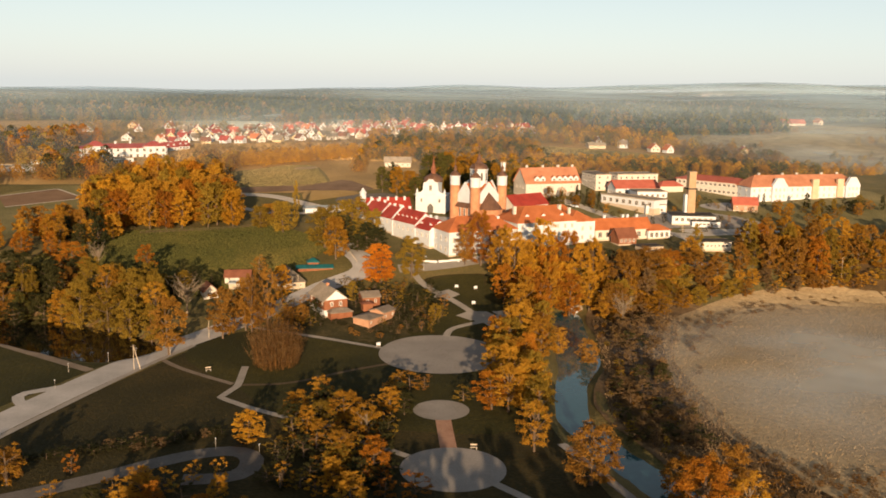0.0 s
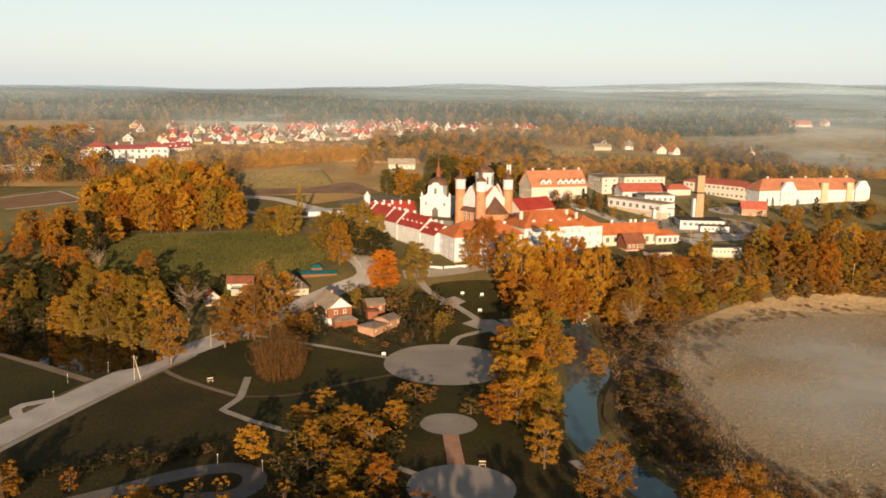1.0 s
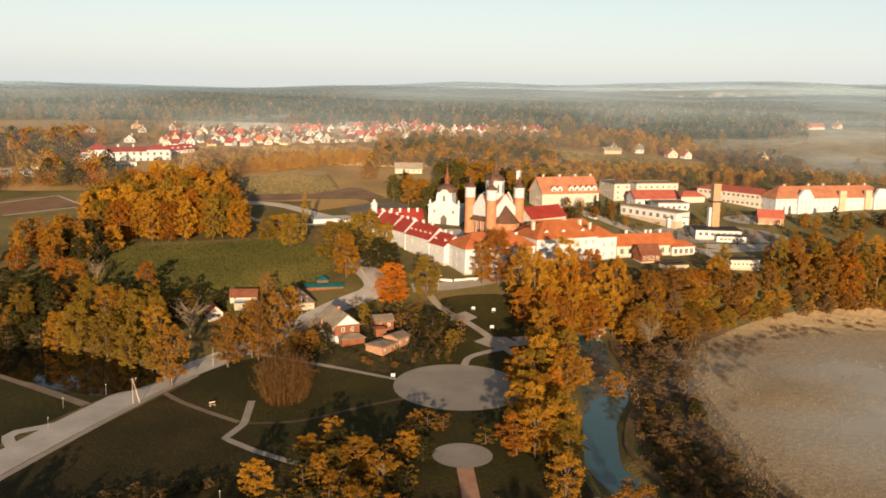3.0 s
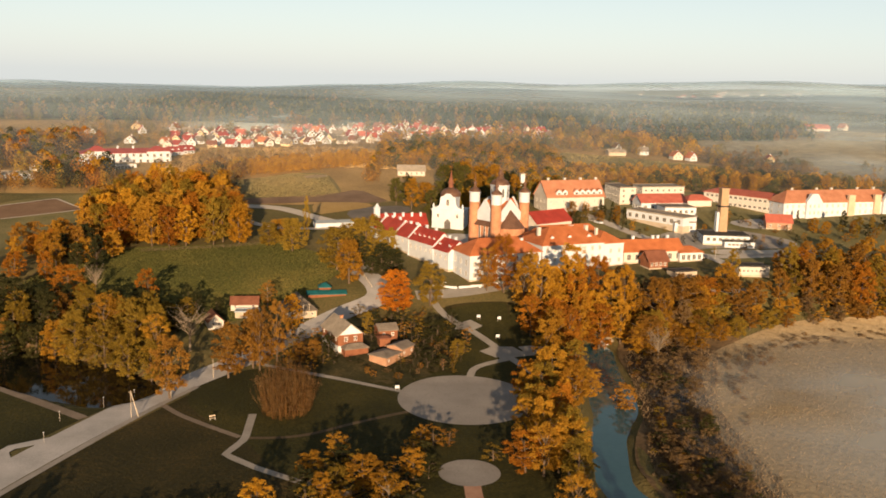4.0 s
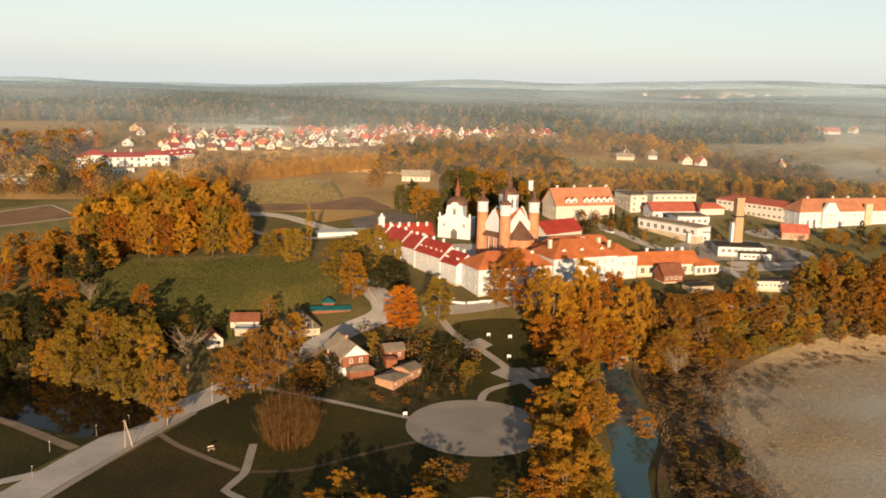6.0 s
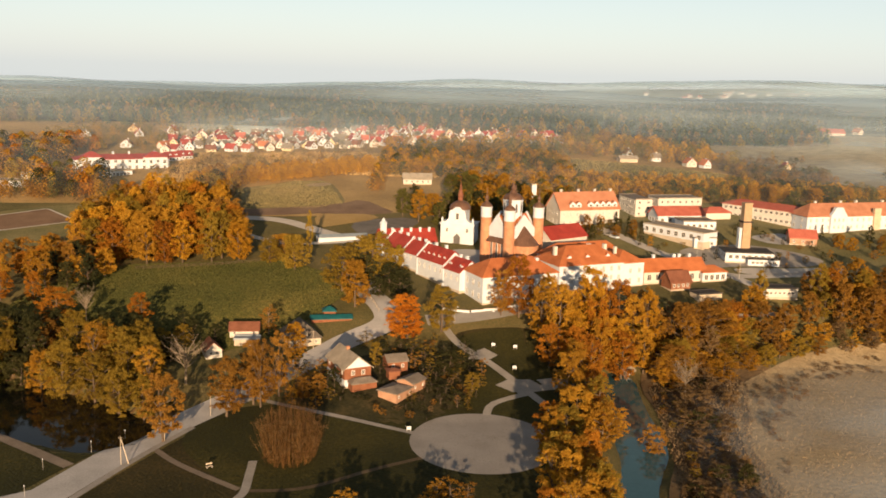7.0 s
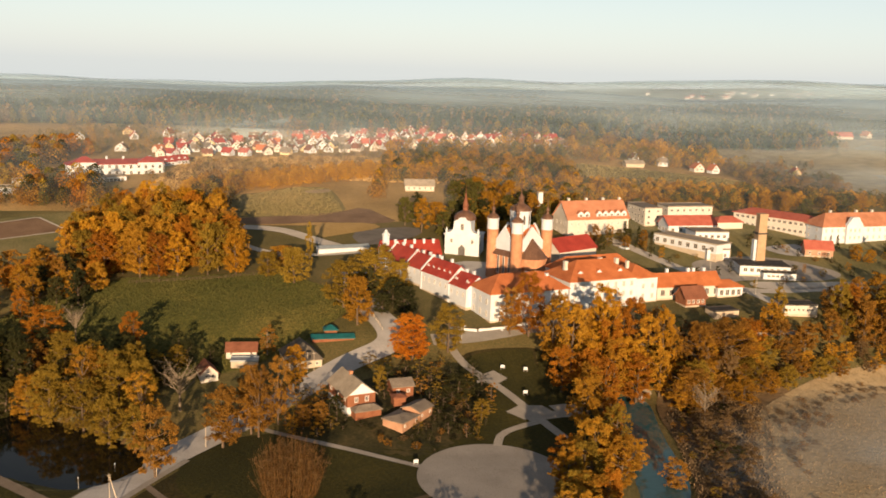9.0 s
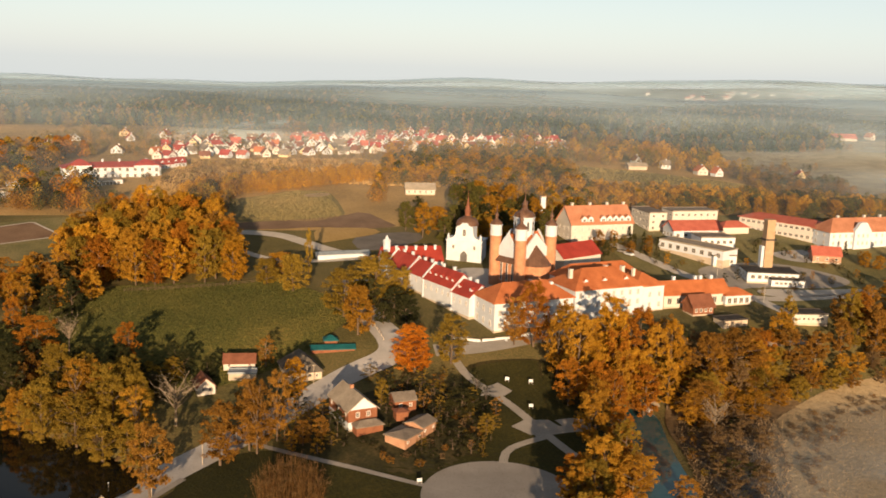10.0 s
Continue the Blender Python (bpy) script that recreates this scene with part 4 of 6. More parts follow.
for z, r in ((13.2, 2.1), (20.2, 1.65)):
    bm = bmesh.new()
    add_box(bm, -r, r, -r, r, z, z + 0.5)
    part("band", bm, TAR if z < 20 else STACK, stack)
bm = bmesh.new()
add_box(bm, -2.7, -1.7, -1.0, 1.0, -2, 11)
part("duct", bm, WHITE, stack)
lodge = building("lodge", "small brick lodge with a red gabled roof", 132.4, 419.0, -8, 10.5, 6.5, 3.2, "gable", 2.8, BRICKPATH, TILE_ROSE, category="house", o=0.4)
window_rows(lodge, "front", 10.5, 6.5, 1, 3, 1.0, 1.2, 1.0, 3)
longb = building("school_wing", "long cream wing with a red roof and ribbon windows", 119.5, 471, -47, 36, 12, 6.8, "hip", 2.2, CREAM, TILE_ROSE, category="school", o=0.7, z=gz(119.5, 471) - 2.6)
window_rows(longb, "front", 36, 12, 2, 14, 1.6, 1.3, 1.6, 3.2)
window_rows(longb, "right", 36, 12, 2, 3, 1.6, 1.3, 1.6, 3.2)
hut = building("pump_house", "small pale flat-roofed pump house among trees", 99.8, 347.6, 5, 10.8, 6, 3.4, "flat", 0, CREAM, TAR)
window_rows(hut, "front", 10.8, 6, 1, 6, 0.9, 1.0, 1.5, 3)
window_rows(hut, "left", 10.8, 6, 1, 2, 0.9, 1.0, 1.5, 3)
building("garage", "row of low grey garages", 76, 342, 20, 9, 5, 2.4, "flat", 0, STONE, TAR)
far_house = building("farmhouse", "long pale farmhouse with a weathered grey-brown roof", -27.8, 510.5, 5, 14, 7, 2.8, "gable", 2.6, CREAM, SHEET_PALE, category="house")
window_rows(far_house, "front", 14, 7, 1, 5, 1.0, 1.2, 1.0, 3)

# ---- cottages by the park ----
house = building("house", "timber house with red-brown boards over white walls", -31.5, 269.6, 27, 7.2, 12.5, 5.2, "cross", 2.9, REDWOOD, SHEET_PALE, category="house", o=0.5)
bm = bmesh.new()
for x0, x1, y0, y1 in ((-0.06, 2.0, -0.06, 0), (-0.06, 0, 0, 12.5), (7.2, 7.26, 0, 12.5)):
    add_box(bm, x0, x1, y0, y1, -1.5, 2.3)
part("lower_wall", bm, WHITE, house, "white plastered lower wall")
bm = bmesh.new()
add_poly(bm, [(0.1, -0.05, 5.25), (7.1, -0.05, 5.25), (3.6, -0.05, 8.0)], [(0.1, 0.0, 5.25), (7.1, 0.0, 5.25), (3.6, 0.0, 8.0)])
part("gable_boarding", bm, WHITE, house, "pale boarded gable")
for s in (2.3, 5.0):
    window(house, pose(s, -0.02, 3.3), 0.95, 1.3)
window_rows(house, "left", 7.2, 12.5, 1, 3, 0.9, 1.2, 3.4, 3)
chimney_part(house, 3.6, 7, 7.2, 1.6, BRICK)
building("porch", "low grey-roofed porch beside the timber house", -29.3, 267.4, 27, 6.6, 3.0, 2.1, "hip", 1.2, REDWOOD, SHEET_GREY, category="house", o=0.3)
for args in (("shed", "sunlit wooden shed with a low grey hipped roof", -18.0, 262.6, 58, 6.8, 5.6, 2.5, "hip", 0.9, PALE_BOARDS, SHEET_GREY),
             ("shed", "wooden shed with a weathered grey roof", -14.2, 268.6, 58, 5.6, 5.0, 2.7, "gable", 0.9, PALE_BOARDS, SHEET_GREY),
             ("summer_house", "small red summer house with a grey roof", -21.2, 281, 20, 5.4, 5.0, 2.8, "gable", 1.3, REDWOOD, SHEET_GREY),
             ("garden_shed", "tiny red garden shed", -20.6, 275.4, 20, 3.0, 2.6, 2.2, "hip", 0.7, REDWOOD, TILE_BROWN),
             ("cottage", "old cottage under a steep grey shingle roof", -50.0, 297.6, 22, 9.2, 11, 2.6, "hip", 4.6, STONE, SHINGLE),
             ("cottage", "cream cottage with a dark red roof", -71.2, 289.0, 25, 4.4, 6.2, 2.4, "cross", 2.1, CREAM, TILE_BROWN),
             ("cottage", "low cottage with a rusty brown roof", -68.0, 303.6, 8, 8.2, 5.0, 2.2, "gable", 1.8, CREAM, TILE_BROWN),
             ("outbuilding", "low outbuilding with a blue-grey sheet roof", -65.5, 298.2, 8, 7, 3.6, 1.9, "flat", 0, STONE, SHEET_BLUE),
             ("shelter", "long low shelter with a teal roof", -46, 314.2, 12, 12, 3.6, 1.2, "gable", 0.7, REDWOOD, SHEET_TEAL),
             ("shelter", "peaked teal roofed shelter", -43, 319, 12, 3.6, 3, 1.3, "hip", 1.3, REDWOOD, SHEET_TEAL),
             ("boat_shed", "small white shed at the river", 46.6, 305.5, 30, 3.2, 2.4, 1.8, "gable", 0.8, WHITE, SHEET_PALE),
             ("shed", "pale shed half hidden in trees", -121, 292, 20, 4, 3, 2.2, "gable", 0.8, STONE, SHEET_BLUE)):
    b = building(*args, category="house" if args[0] in ("cottage", "summer_house") else "shed", o=0.35, plinth=False)
    if args[0] in ("cottage", "summer_house"):
        window_rows(b, "front", args[5], args[6], 1, 2, 0.8, 1.0, 1.1, 3, 1.0)
    if args[0] == "shed":
        window_rows(b, "front", args[5], args[6], 1, 2, 0.7, 0.7, 1.2, 3, 0.7)

# ---- hotel and village ----
hotel = building("hotel", "long white hotel with red hipped roofs and small balconies", -193, 517, 27, 46, 12, 6.2, "hip", 2.3, WHITE, TILE_RED, category="hotel", o=0.6)
for s0, w0, up in ((3, 10, 0.9), (33, 12, 0.5)):
    bm = bmesh.new()
    add_box(bm, s0, s0 + w0, -1.6, 4, -2, 6.6 + up)
    part("pavilion", bm, WHITE, hotel, "white projecting pavilion")
    bm = bmesh.new()
    low_ring = [(s0 - 0.5, -2.1, 6.6 + up), (s0 + w0 + 0.5, -2.1, 6.6 + up), (s0 + w0 + 0.5, 6, 6.6 + up), (s0 - 0.5, 6, 6.6 + up)]
    add_poly(bm, low_ring, [(x, y, z + 0.2) for x, y, z in low_ring], [(s0 + w0 / 2 - 1, 2, 9.3 + up), (s0 + w0 / 2 + 1, 2, 9.3 + up), (s0 + w0 / 2 + 1, 3, 9.3 + up), (s0 + w0 / 2 - 1, 3, 9.3 + up)])
    part("pavilion_roof", bm, TILE_RED, hotel, "red hipped pavilion roof")
for r in range(2):
    for c in range(13):
        s0 = 2.2 + 3.45 * c
        out = -1.6 if 3 < s0 < 13 or 33 < s0 < 45 else 0.0
        window(hotel, pose(s0, out, 0.9 + 3.0 * r), 1.5, 2.0)
        if r and c % 2:
            bm = bmesh.new()
            add_box(bm, s0 - 1.1, s0 + 1.1, out - 0.9, out, 3.6, 3.75)
            add_box(bm, s0 - 1.1, s0 + 1.1, out - 0.9, out - 0.82, 3.75, 4.6)
            part("balcony", bm, WHITE, hotel)
for c in (8, 19, 27, 40):
    chimney_part(hotel, c, 6, 8.0, 1.6, WHITE, 0.9)
wingh = building("hotel", "low white glazed hotel wing with a pale flat roof", -180, 503.5, 36, 20, 8, 3.0, "flat", 0, WHITE, SHEET_PALE, category="hotel")
window_rows(wingh, "front", 20, 8, 1, 10, 1.6, 1.8, 0.6, 3)
for x, y in ((-163, 549), (-157.6, 555.2), (-152.2, 561.4)):
    terrace = building("terraced_house", "white terraced house with a steep red roof and dormers", x, y, 44, 7.6, 7, 2.6, "gable", 2.4, WHITE, TILE_RED, "red terrace", category="house")
    window_rows(terrace, "front", 7.6, 7, 1, 3, 1.1, 1.2, 0.8, 3)
    for c in (2.0, 5.6):
        dormer(terrace, c, 0.8, 2.9, 0, 1.4, 0.9, 2.2, WHITE, TILE_RED)
building("long_shed", "long low shed with a pale ribbed roof beside the gravel road", -55.5, 402.5, 22, 19.5, 4.2, 2.0, "gable", 0.7, WHITE, SHEET_BLUE, category="shed", plinth=False)
vent = thing("white_chimney", 32.5, 463.3, gz(32.5, 463.3), 10, "slim white plastered chimney behind the church", "chimney")
bm = bmesh.new()
add_box(bm, -1.0, 1.0, -1.0, 1.0, -2, 11.6)
part("shaft", bm, WHITE, vent)
bm = bmesh.new()
add_box(bm, -1.15, 1.15, -1.15, 1.15, 11.6, 12.0)
part("cap", bm, STONE, vent)


def village_house(i, x, y, turn, rng):
    L, W, H, R = rng.uniform(4.4, 7.0), rng.uniform(4.4, 5.8), rng.uniform(1.9, 2.7), rng.uniform(2.0, 3.0)
    wall = (WHITE, CREAM, WHITE, WHITE, CREAM, SAND)[rng.randrange(6)]
    k = rng.randrange(6)
    roof, word = ((TILE_ROSE, "rose"), (TILE_ORANGE, "orange"), (TILE_BROWN, "brown"), (TILE_RED, "red"), (SHEET_GREY, "grey"), (TILE_BROWN, "brown"))[k]
    kind = "cross" if rng.random() < 0.6 else "gable"
    t = building("village_house", "%s village house with a steep %s roof" % ({WHITE: "white", CREAM: "cream", SAND: "sand-coloured"}[wall], word), x, y, turn, L, W, H, kind, R, wall, roof, "village houses", 0.4, "house", plinth=False)
    side = "front"
    window_rows(t, side, L, W, 1, 2, 1.1, 1.2, 0.9, 3.0, 1.2)
    if kind == "cross":
        window(t, pose(L / 2, 0, H + 0.4), 1.1, 1.2)
    chimney_part(t, L * 0.6, W * 0.55, H + R * 0.6, 1.6, CREAM, 0.7)


rng = random.Random(7)
spots = [(-237, 640), (-246, 627), (-215, 665), (-204, 646), (-189, 664), (-199, 602)]
for tries in range(4000):
    x = rng.uniform(-178, 66)
    south = np.interp(x, (-178, -154, -104, -58, -12, 66), (584, 590, 607, 627, 655, 664))
    y = south + rng.uniform(0, 1) ** 1.3 * (64 if x < -12 else 38)
    if (x > 0 and rng.random() < 0.6) or (-130 < x < -95 and rng.random() < 0.5):
        continue
    if clear(x, y, 3) and all(math.hypot(x - a, (y - b)) > 8.4 for a, b in spots):
        spots.append((x, y))
    if len(spots) > 146:
        break
for i, (x, y) in enumerate(spots):
    village_house(i, x, y, rng.choice((-20, 5, 15, 30, 40, 60)) + rng.uniform(-6, 6), rng)
for i, (x, y) in enumerate(((143, 592), (117, 613), (65, 669), (57, 675), (190, 595), (298, 748), (134, 596), (104, 626))):
    village_house(i, x, y, rng.uniform(0, 30), rng)
building("barn", "low grey-roofed barn on the hillside", 96, 602, 10, 11, 6, 2.2, "gable", 1.6, STONE, SHEET_PALE, category="barn", plinth=False)
building("manor", "long low house with a red roof before the forest", 263, 736, 6, 21, 7, 2.4, "gable", 2.6, CREAM, TILE_ROSE, category="house", plinth=False)
building("storage_hall", "long pale flat-roofed storage hall", -232, 477, 4, 30, 9, 3.0, "flat", 0, WHITE, SHEET_PALE, category="hall")
building("storage_hall", "small pale flat-roofed hall", -213, 500, 8, 9, 6, 2.6, "flat", 0, WHITE, SHEET_PALE, category="hall")

# ---- trees ----
TREES = {}


def limb(verts, faces, a, b, r0, r1, n=5):
    a, b = Vector(a), Vector(b)
    d = (b - a).normalized()
    u = d.orthogonal().normalized()
    v = d.cross(u)
    s = len(verts)
    for c, r in ((a, r0), (b, r1)):
        for i in range(n):
            k = 2 * math.pi * i / n
            verts.append(tuple(c + u * (r * math.cos(k)) + v * (r * math.sin(k))))
    for i in range(n):
        j = (i + 1) % n
        faces.append((s + i, s + j, s + n + j, s + n + i))
    faces.append(tuple(s + n + i for i in range(n)))


def leaf_cloud(rng, clumps, per, size):
    """Leaf blades round clump centres (x, y, z, radius), facing mostly outward."""
    c = np.array(clumps)
    shape = (len(c), per, 3)
    d = rng.normal(size=shape)
    d /= np.linalg.norm(d, axis=-1, keepdims=True)
    d[..., 2] = np.where(d[..., 2] < -0.5, -d[..., 2], d[..., 2])
    p = c[:, None, :3] + d * (c[:, None, 3:] * rng.uniform(0.3, 1.25, (len(c), per, 1))) * np.array([1, 1, 0.85])
    nrm = d + rng.normal(size=shape) * 0.65
    nrm /= np.linalg.norm(nrm, axis=-1, keepdims=True)
    u = np.cross(nrm, rng.normal(size=shape))
    u /= np.linalg.norm(u, axis=-1, keepdims=True)
    v = np.cross(nrm, u)
    s = size * rng.uniform(0.6, 1.3, (len(c), per, 1))
    verts = np.stack([p - u * s - v * s * 0.4, p + u * s - v * s * 0.4, p + v * s * 0.9], 2).reshape(-1, 3)
    return verts.tolist(), np.arange(len(verts)).reshape(-1, 3).tolist()


def tree_master(kind, colour, seed, lite=False):
    """One tree 10 m high with a crown 8 m wide, kept as meshes for its repeats."""
    key = (kind, colour, seed, lite)
    if key in TREES:
        return TREES[key]
    rng = np.random.default_rng(seed * 17 + len(kind) * 5)
    tv, tf, clumps = [], [], []
    full = {"round": 38, "dome": 60, "tall": 30, "sparse": 34, "bush": 17, "bare": 0, "sapling": 0, "conifer": 30}[kind]
    base = {"round": 0.09, "dome": 0.08, "tall": 0.07, "sparse": 0.12, "bush": 0.06, "bare": 0.3, "sapling": 0.12, "conifer": 0.03}[kind]
    top = Vector((rng.normal() * 0.3, rng.normal() * 0.3, 7.8))
    fork = top * 0.42
    limb(tv, tf, (0, 0, -0.6), fork, 0.22, 0.15, 7)
    limb(tv, tf, fork, top, 0.17, 0.05)
    count = {"bare": 26, "sparse": 10, "sapling": 14}.get(kind, 9)
    if kind == "sapling":
        tv, tf, count = [], [], 0
        for i in range(15):
            a, lean = rng.uniform(0, 6.28), 2.4 * math.sqrt(rng.uniform(0, 1))
            foot = Vector((math.cos(a) * lean * 0.3, math.sin(a) * lean * 0.3, -0.5))
            tip = foot + Vector((math.cos(a) * lean * 0.8, math.sin(a) * lean * 0.8, rng.uniform(7.2, 10.4) - 0.5 * lean))
            limb(tv, tf, foot, foot.lerp(tip, 0.5), 0.075, 0.05, 3)
            limb(tv, tf, foot.lerp(tip, 0.5), tip, 0.05, 0.012, 3)
            for q in range(15):
                w = foot.lerp(tip, rng.uniform(0.15, 0.98))
                limb(tv, tf, w, w + Vector((rng.normal() * 0.5, rng.normal() * 0.5, rng.uniform(0.5, 1.3))), 0.022, 0.008, 3)
    for i in range(count):
        a = i * 2.4 + rng.uniform(-0.5, 0.5)
        z = 10 * (base + 0.02) + (6.6 - 10 * base) * i / count
        s = fork.lerp(top, (z - fork.z) / (top.z - fork.z)) if z > fork.z else fork * (z / fork.z)
        reach = 3.0 * math.sqrt(max(0.1, 1 - ((z - 5.2) / 5.6) ** 2)) * rng.uniform(0.7, 1.05)
        steep = kind in ("bare", "sparse")
        e = s + Vector((math.cos(a) * reach, math.sin(a) * reach, 0)) * (0.62 if kind == "sparse" else 1.0) + Vector((0, 0, rng.uniform(2.0, 3.6) if steep else rng.uniform(1.0, 2.4)))
        m = s.lerp(e, 0.5) + Vector((0, 0, -0.15))
        limb(tv, tf, s, m, 0.12 if steep else 0.10, 0.07, 4)
        limb(tv, tf, m, e, 0.07, 0.02, 4)
        if kind in ("bare", "sparse", "sapling"):
            for q in range(4 if kind == "bare" else 2):
                w = m.lerp(e, rng.uniform(0.1, 1.0))
                limb(tv, tf, w, w + Vector((rng.normal() * 0.9, rng.normal() * 0.9, rng.uniform(0.4, 1.5))), 0.035, 0.012, 3)
    twigs = 2 if lite == 2 else 7 if lite else {"bush": 6, "conifer": 4}.get(kind, 10)
    for i in range(full):
        z = base + (0.93 - base) * ((i + 0.5) / full)
        k = (z - base) / (1 - base)
        wide = math.sin(math.pi * min(0.97, 0.16 + 0.80 * k) ** (0.8 if kind == "tall" else 0.95)) ** 0.75
        if kind == "dome":
            wide = (0.78 + 0.22 * min(1, k * 3)) * math.sqrt(max(0.02, 1 - max(0, k - 0.12) ** 2.2 / 0.86))
        if kind == "conifer":
            wide = 0.95 * (1.0 - k) ** 0.8 + 0.04
        a, rr = i * 2.39996 + rng.uniform(-0.4, 0.4), wide * math.sqrt(rng.uniform(0.12, 1.0)) * 2.9
        lobe = np.array((math.cos(a) * rr, math.sin(a) * rr, z * 10 + rng.uniform(-0.5, 0.5)))
        size = rng.uniform(0.55, 1.25) * {"dome": 0.8, "sparse": 0.9, "conifer": 0.5}.get(kind, 1.0)
        for q in range(twigs):
            d = rng.normal(size=3)
            d[2] = abs(d[2]) if rng.uniform() < 0.75 else d[2]
            d *= size * rng.uniform(0.35, 1.0) / np.linalg.norm(d)
            clumps.append((*(lobe + d * (1, 1, 0.85)), rng.uniform(0.22, 0.46) * (1.35 if lite else 1.0)))
    trunk_mesh = bpy.data.meshes.new("trunk")
    trunk_mesh.from_pydata(tv, [], tf)
    trunk_mesh.materials.append(TWIG if kind == "sapling" else BIRCH if kind == "bare" or (kind == "sparse" and seed == 1) else BARK)
    crown_mesh = None
    if full:
        per = {"round": 26, "dome": 22, "tall": 26, "sparse": 20, "bush": 20, "conifer": 20}[kind]
        lv, lf = leaf_cloud(rng, clumps, 8 if lite == 2 else 16 if lite else per, 0.42 if lite == 2 else 0.165 if lite and kind == "dome" else 0.205 if lite else {"dome": 0.098, "sparse": 0.105, "bush": 0.15}.get(kind, 0.122))
        crown_mesh = bpy.data.meshes.new("crown")
        crown_mesh.from_pydata(lv, [], lf)
        crown_mesh.materials.append(LEAF[colour])
    FACES[trunk_mesh.name] = tf
    if crown_mesh:
        FACES[crown_mesh.name] = lf
    TREES[key] = (trunk_mesh, crown_mesh)
    return TREES[key]


WORDS = {"brown": "dull brown", "green": "green", "olive": "olive-green", "gold": "golden brown", "amber": "amber orange", "rust": "rusty brown", "flame": "blazing orange", "yellow": "bright yellow", "dark": "dark green", "bare": "bare grey"}
tree_rng = random.Random(3)


JOINED, FACES = {}, {}


def join_tree(store, m, meshes):
    mm = np.array(m)
    for me in meshes:
        if me:
            co = np.empty(len(me.vertices) * 3)
            me.vertices.foreach_get("co", co)
            V, Fc = JOINED.setdefault(store, {}).setdefault(me.materials[0].name, ([], []))
            b0 = len(V)
            V.extend((co.reshape(-1, 3) @ mm[:3, :3].T + mm[:3, 3]).tolist())
            Fc.extend([[b0 + i for i in f] for f in FACES[me.name]])


def joined(store, name, label, category):
    """Lay down what was gathered under one name, one object for each material."""
    for mat, (V, Fc) in JOINED[store].items():
        tagged(mesh(name, V, Fc, bpy.data.materials[mat]), label, category, "", "stuff")


def plant(x, y, h, r, colour, kind="", group="", store=""):
    kind = kind or ("bare" if colour == "bare" else "bush" if h < 5.4 else "tall" if h > 3.2 * r else "dome" if r >= 5.8 and h < 2.7 * r else ("sparse" if colour in ("rust", "gold") and tree_rng.random() < 0.3 else "round"))
    trunk_mesh, crown_mesh = tree_master(kind, colour, tree_rng.randrange(2 if kind in ("bush", "conifer") else 3), 0 if kind == "sapling" else 2 if store == "south" else 1 if store or y > 325 else 0)
    if store:
        join_tree(store, pose(x, y, gz(x, y) - 0.1, 0, 0, tree_rng.uniform(0, 360)) @ Matrix.Diagonal((r / 4.0, r / 4.0, h / 10.0, 1)), (trunk_mesh, crown_mesh))
        return
    word = "shrub" if kind == "bush" else "conifer" if kind == "conifer" else "tree"
    t = new(word)
    tagged(t, "%s pointed conifer standing on grassy ground" % WORDS[colour] if kind == "conifer" else "%s autumn %s standing on grassy ground" % (WORDS[colour], word) if colour != "bare" else "bare leafless autumn tree with pale branches", word, group)
    t.matrix_world = pose(x, y, gz(x, y) - 0.1, 0, 0, tree_rng.uniform(0, 360)) @ Matrix.Diagonal((r / 4.0, r / 4.0, h / 10.0, 1))
    for name, me in (("trunk", trunk_mesh), ("crown", crown_mesh)):
        if me:
            o = new(name, me)
            o.parent = t


def grove(colour, rows, kind="", group=""):
    for x, y, h, r in rows:
        plant(x, y, h, r, colour, kind, group)


def scatter(outline, count, colours, h, r, seed, gap=5.0, group="", kind="", store="", keep=lambda x, y: True):
    """Trees at random places inside an outline."""
    rng = random.Random(seed)
    xs, ys = [p[0] for p in outline], [p[1] for p in outline]
    got = []
    for tries in range(count * 60):
        x, y = rng.uniform(min(xs), max(xs)), rng.uniform(min(ys), max(ys))
        inside = False
        for (ax, ay), (bx, by) in zip(outline, outline[1:] + outline[:1]):
            if (ay > y) != (by > y) and x < (bx - ax) * (y - ay) / (by - ay) + ax:
                inside = not inside
        if inside and keep(x, y) and clear(x, y) and all(math.hypot(x - a, y - b) > gap for a, b in got):
            got.append((x, y))
            plant(x, y, rng.uniform(*h), rng.uniform(*r), rng.choice(colours), kind, group, store)
        if len(got) >= count:
            break


# trees of the park and the river bank
grove("olive", [(-103.0, 270.5, 15.8, 7.2), (-93.0, 266.0, 14.8, 6.6), (-84.5, 258.5, 13.4, 5.2), (-77.4, 254.9, 12.0, 4.0), (-7.4, 311.3, 14.2, 6.6), (-28.7, 300.7, 4.3, 3.4), (95.4, 341.1, 12.8, 3.6), (116.6, 346.1, 14.4, 4.5), (131.3, 347.2, 13.4, 4.6), (145.9, 344.4, 14.7, 4.6), (-39.8, 340, 16.3, 8.1), (-31.6, 355.3, 15.7, 10), (-23.7, 356.1, 11.7, 6), (-58.8, 364.3, 13, 6.8), (-68.7, 371.6, 9, 5.8), (-55.6, 377.3, 17.9, 1.9), (-11.7, 293.4, 4.2, 4.1), (-24.8, 284.4, 7.3, 2.4), (7.6, 208.5, 4, 3.3)])
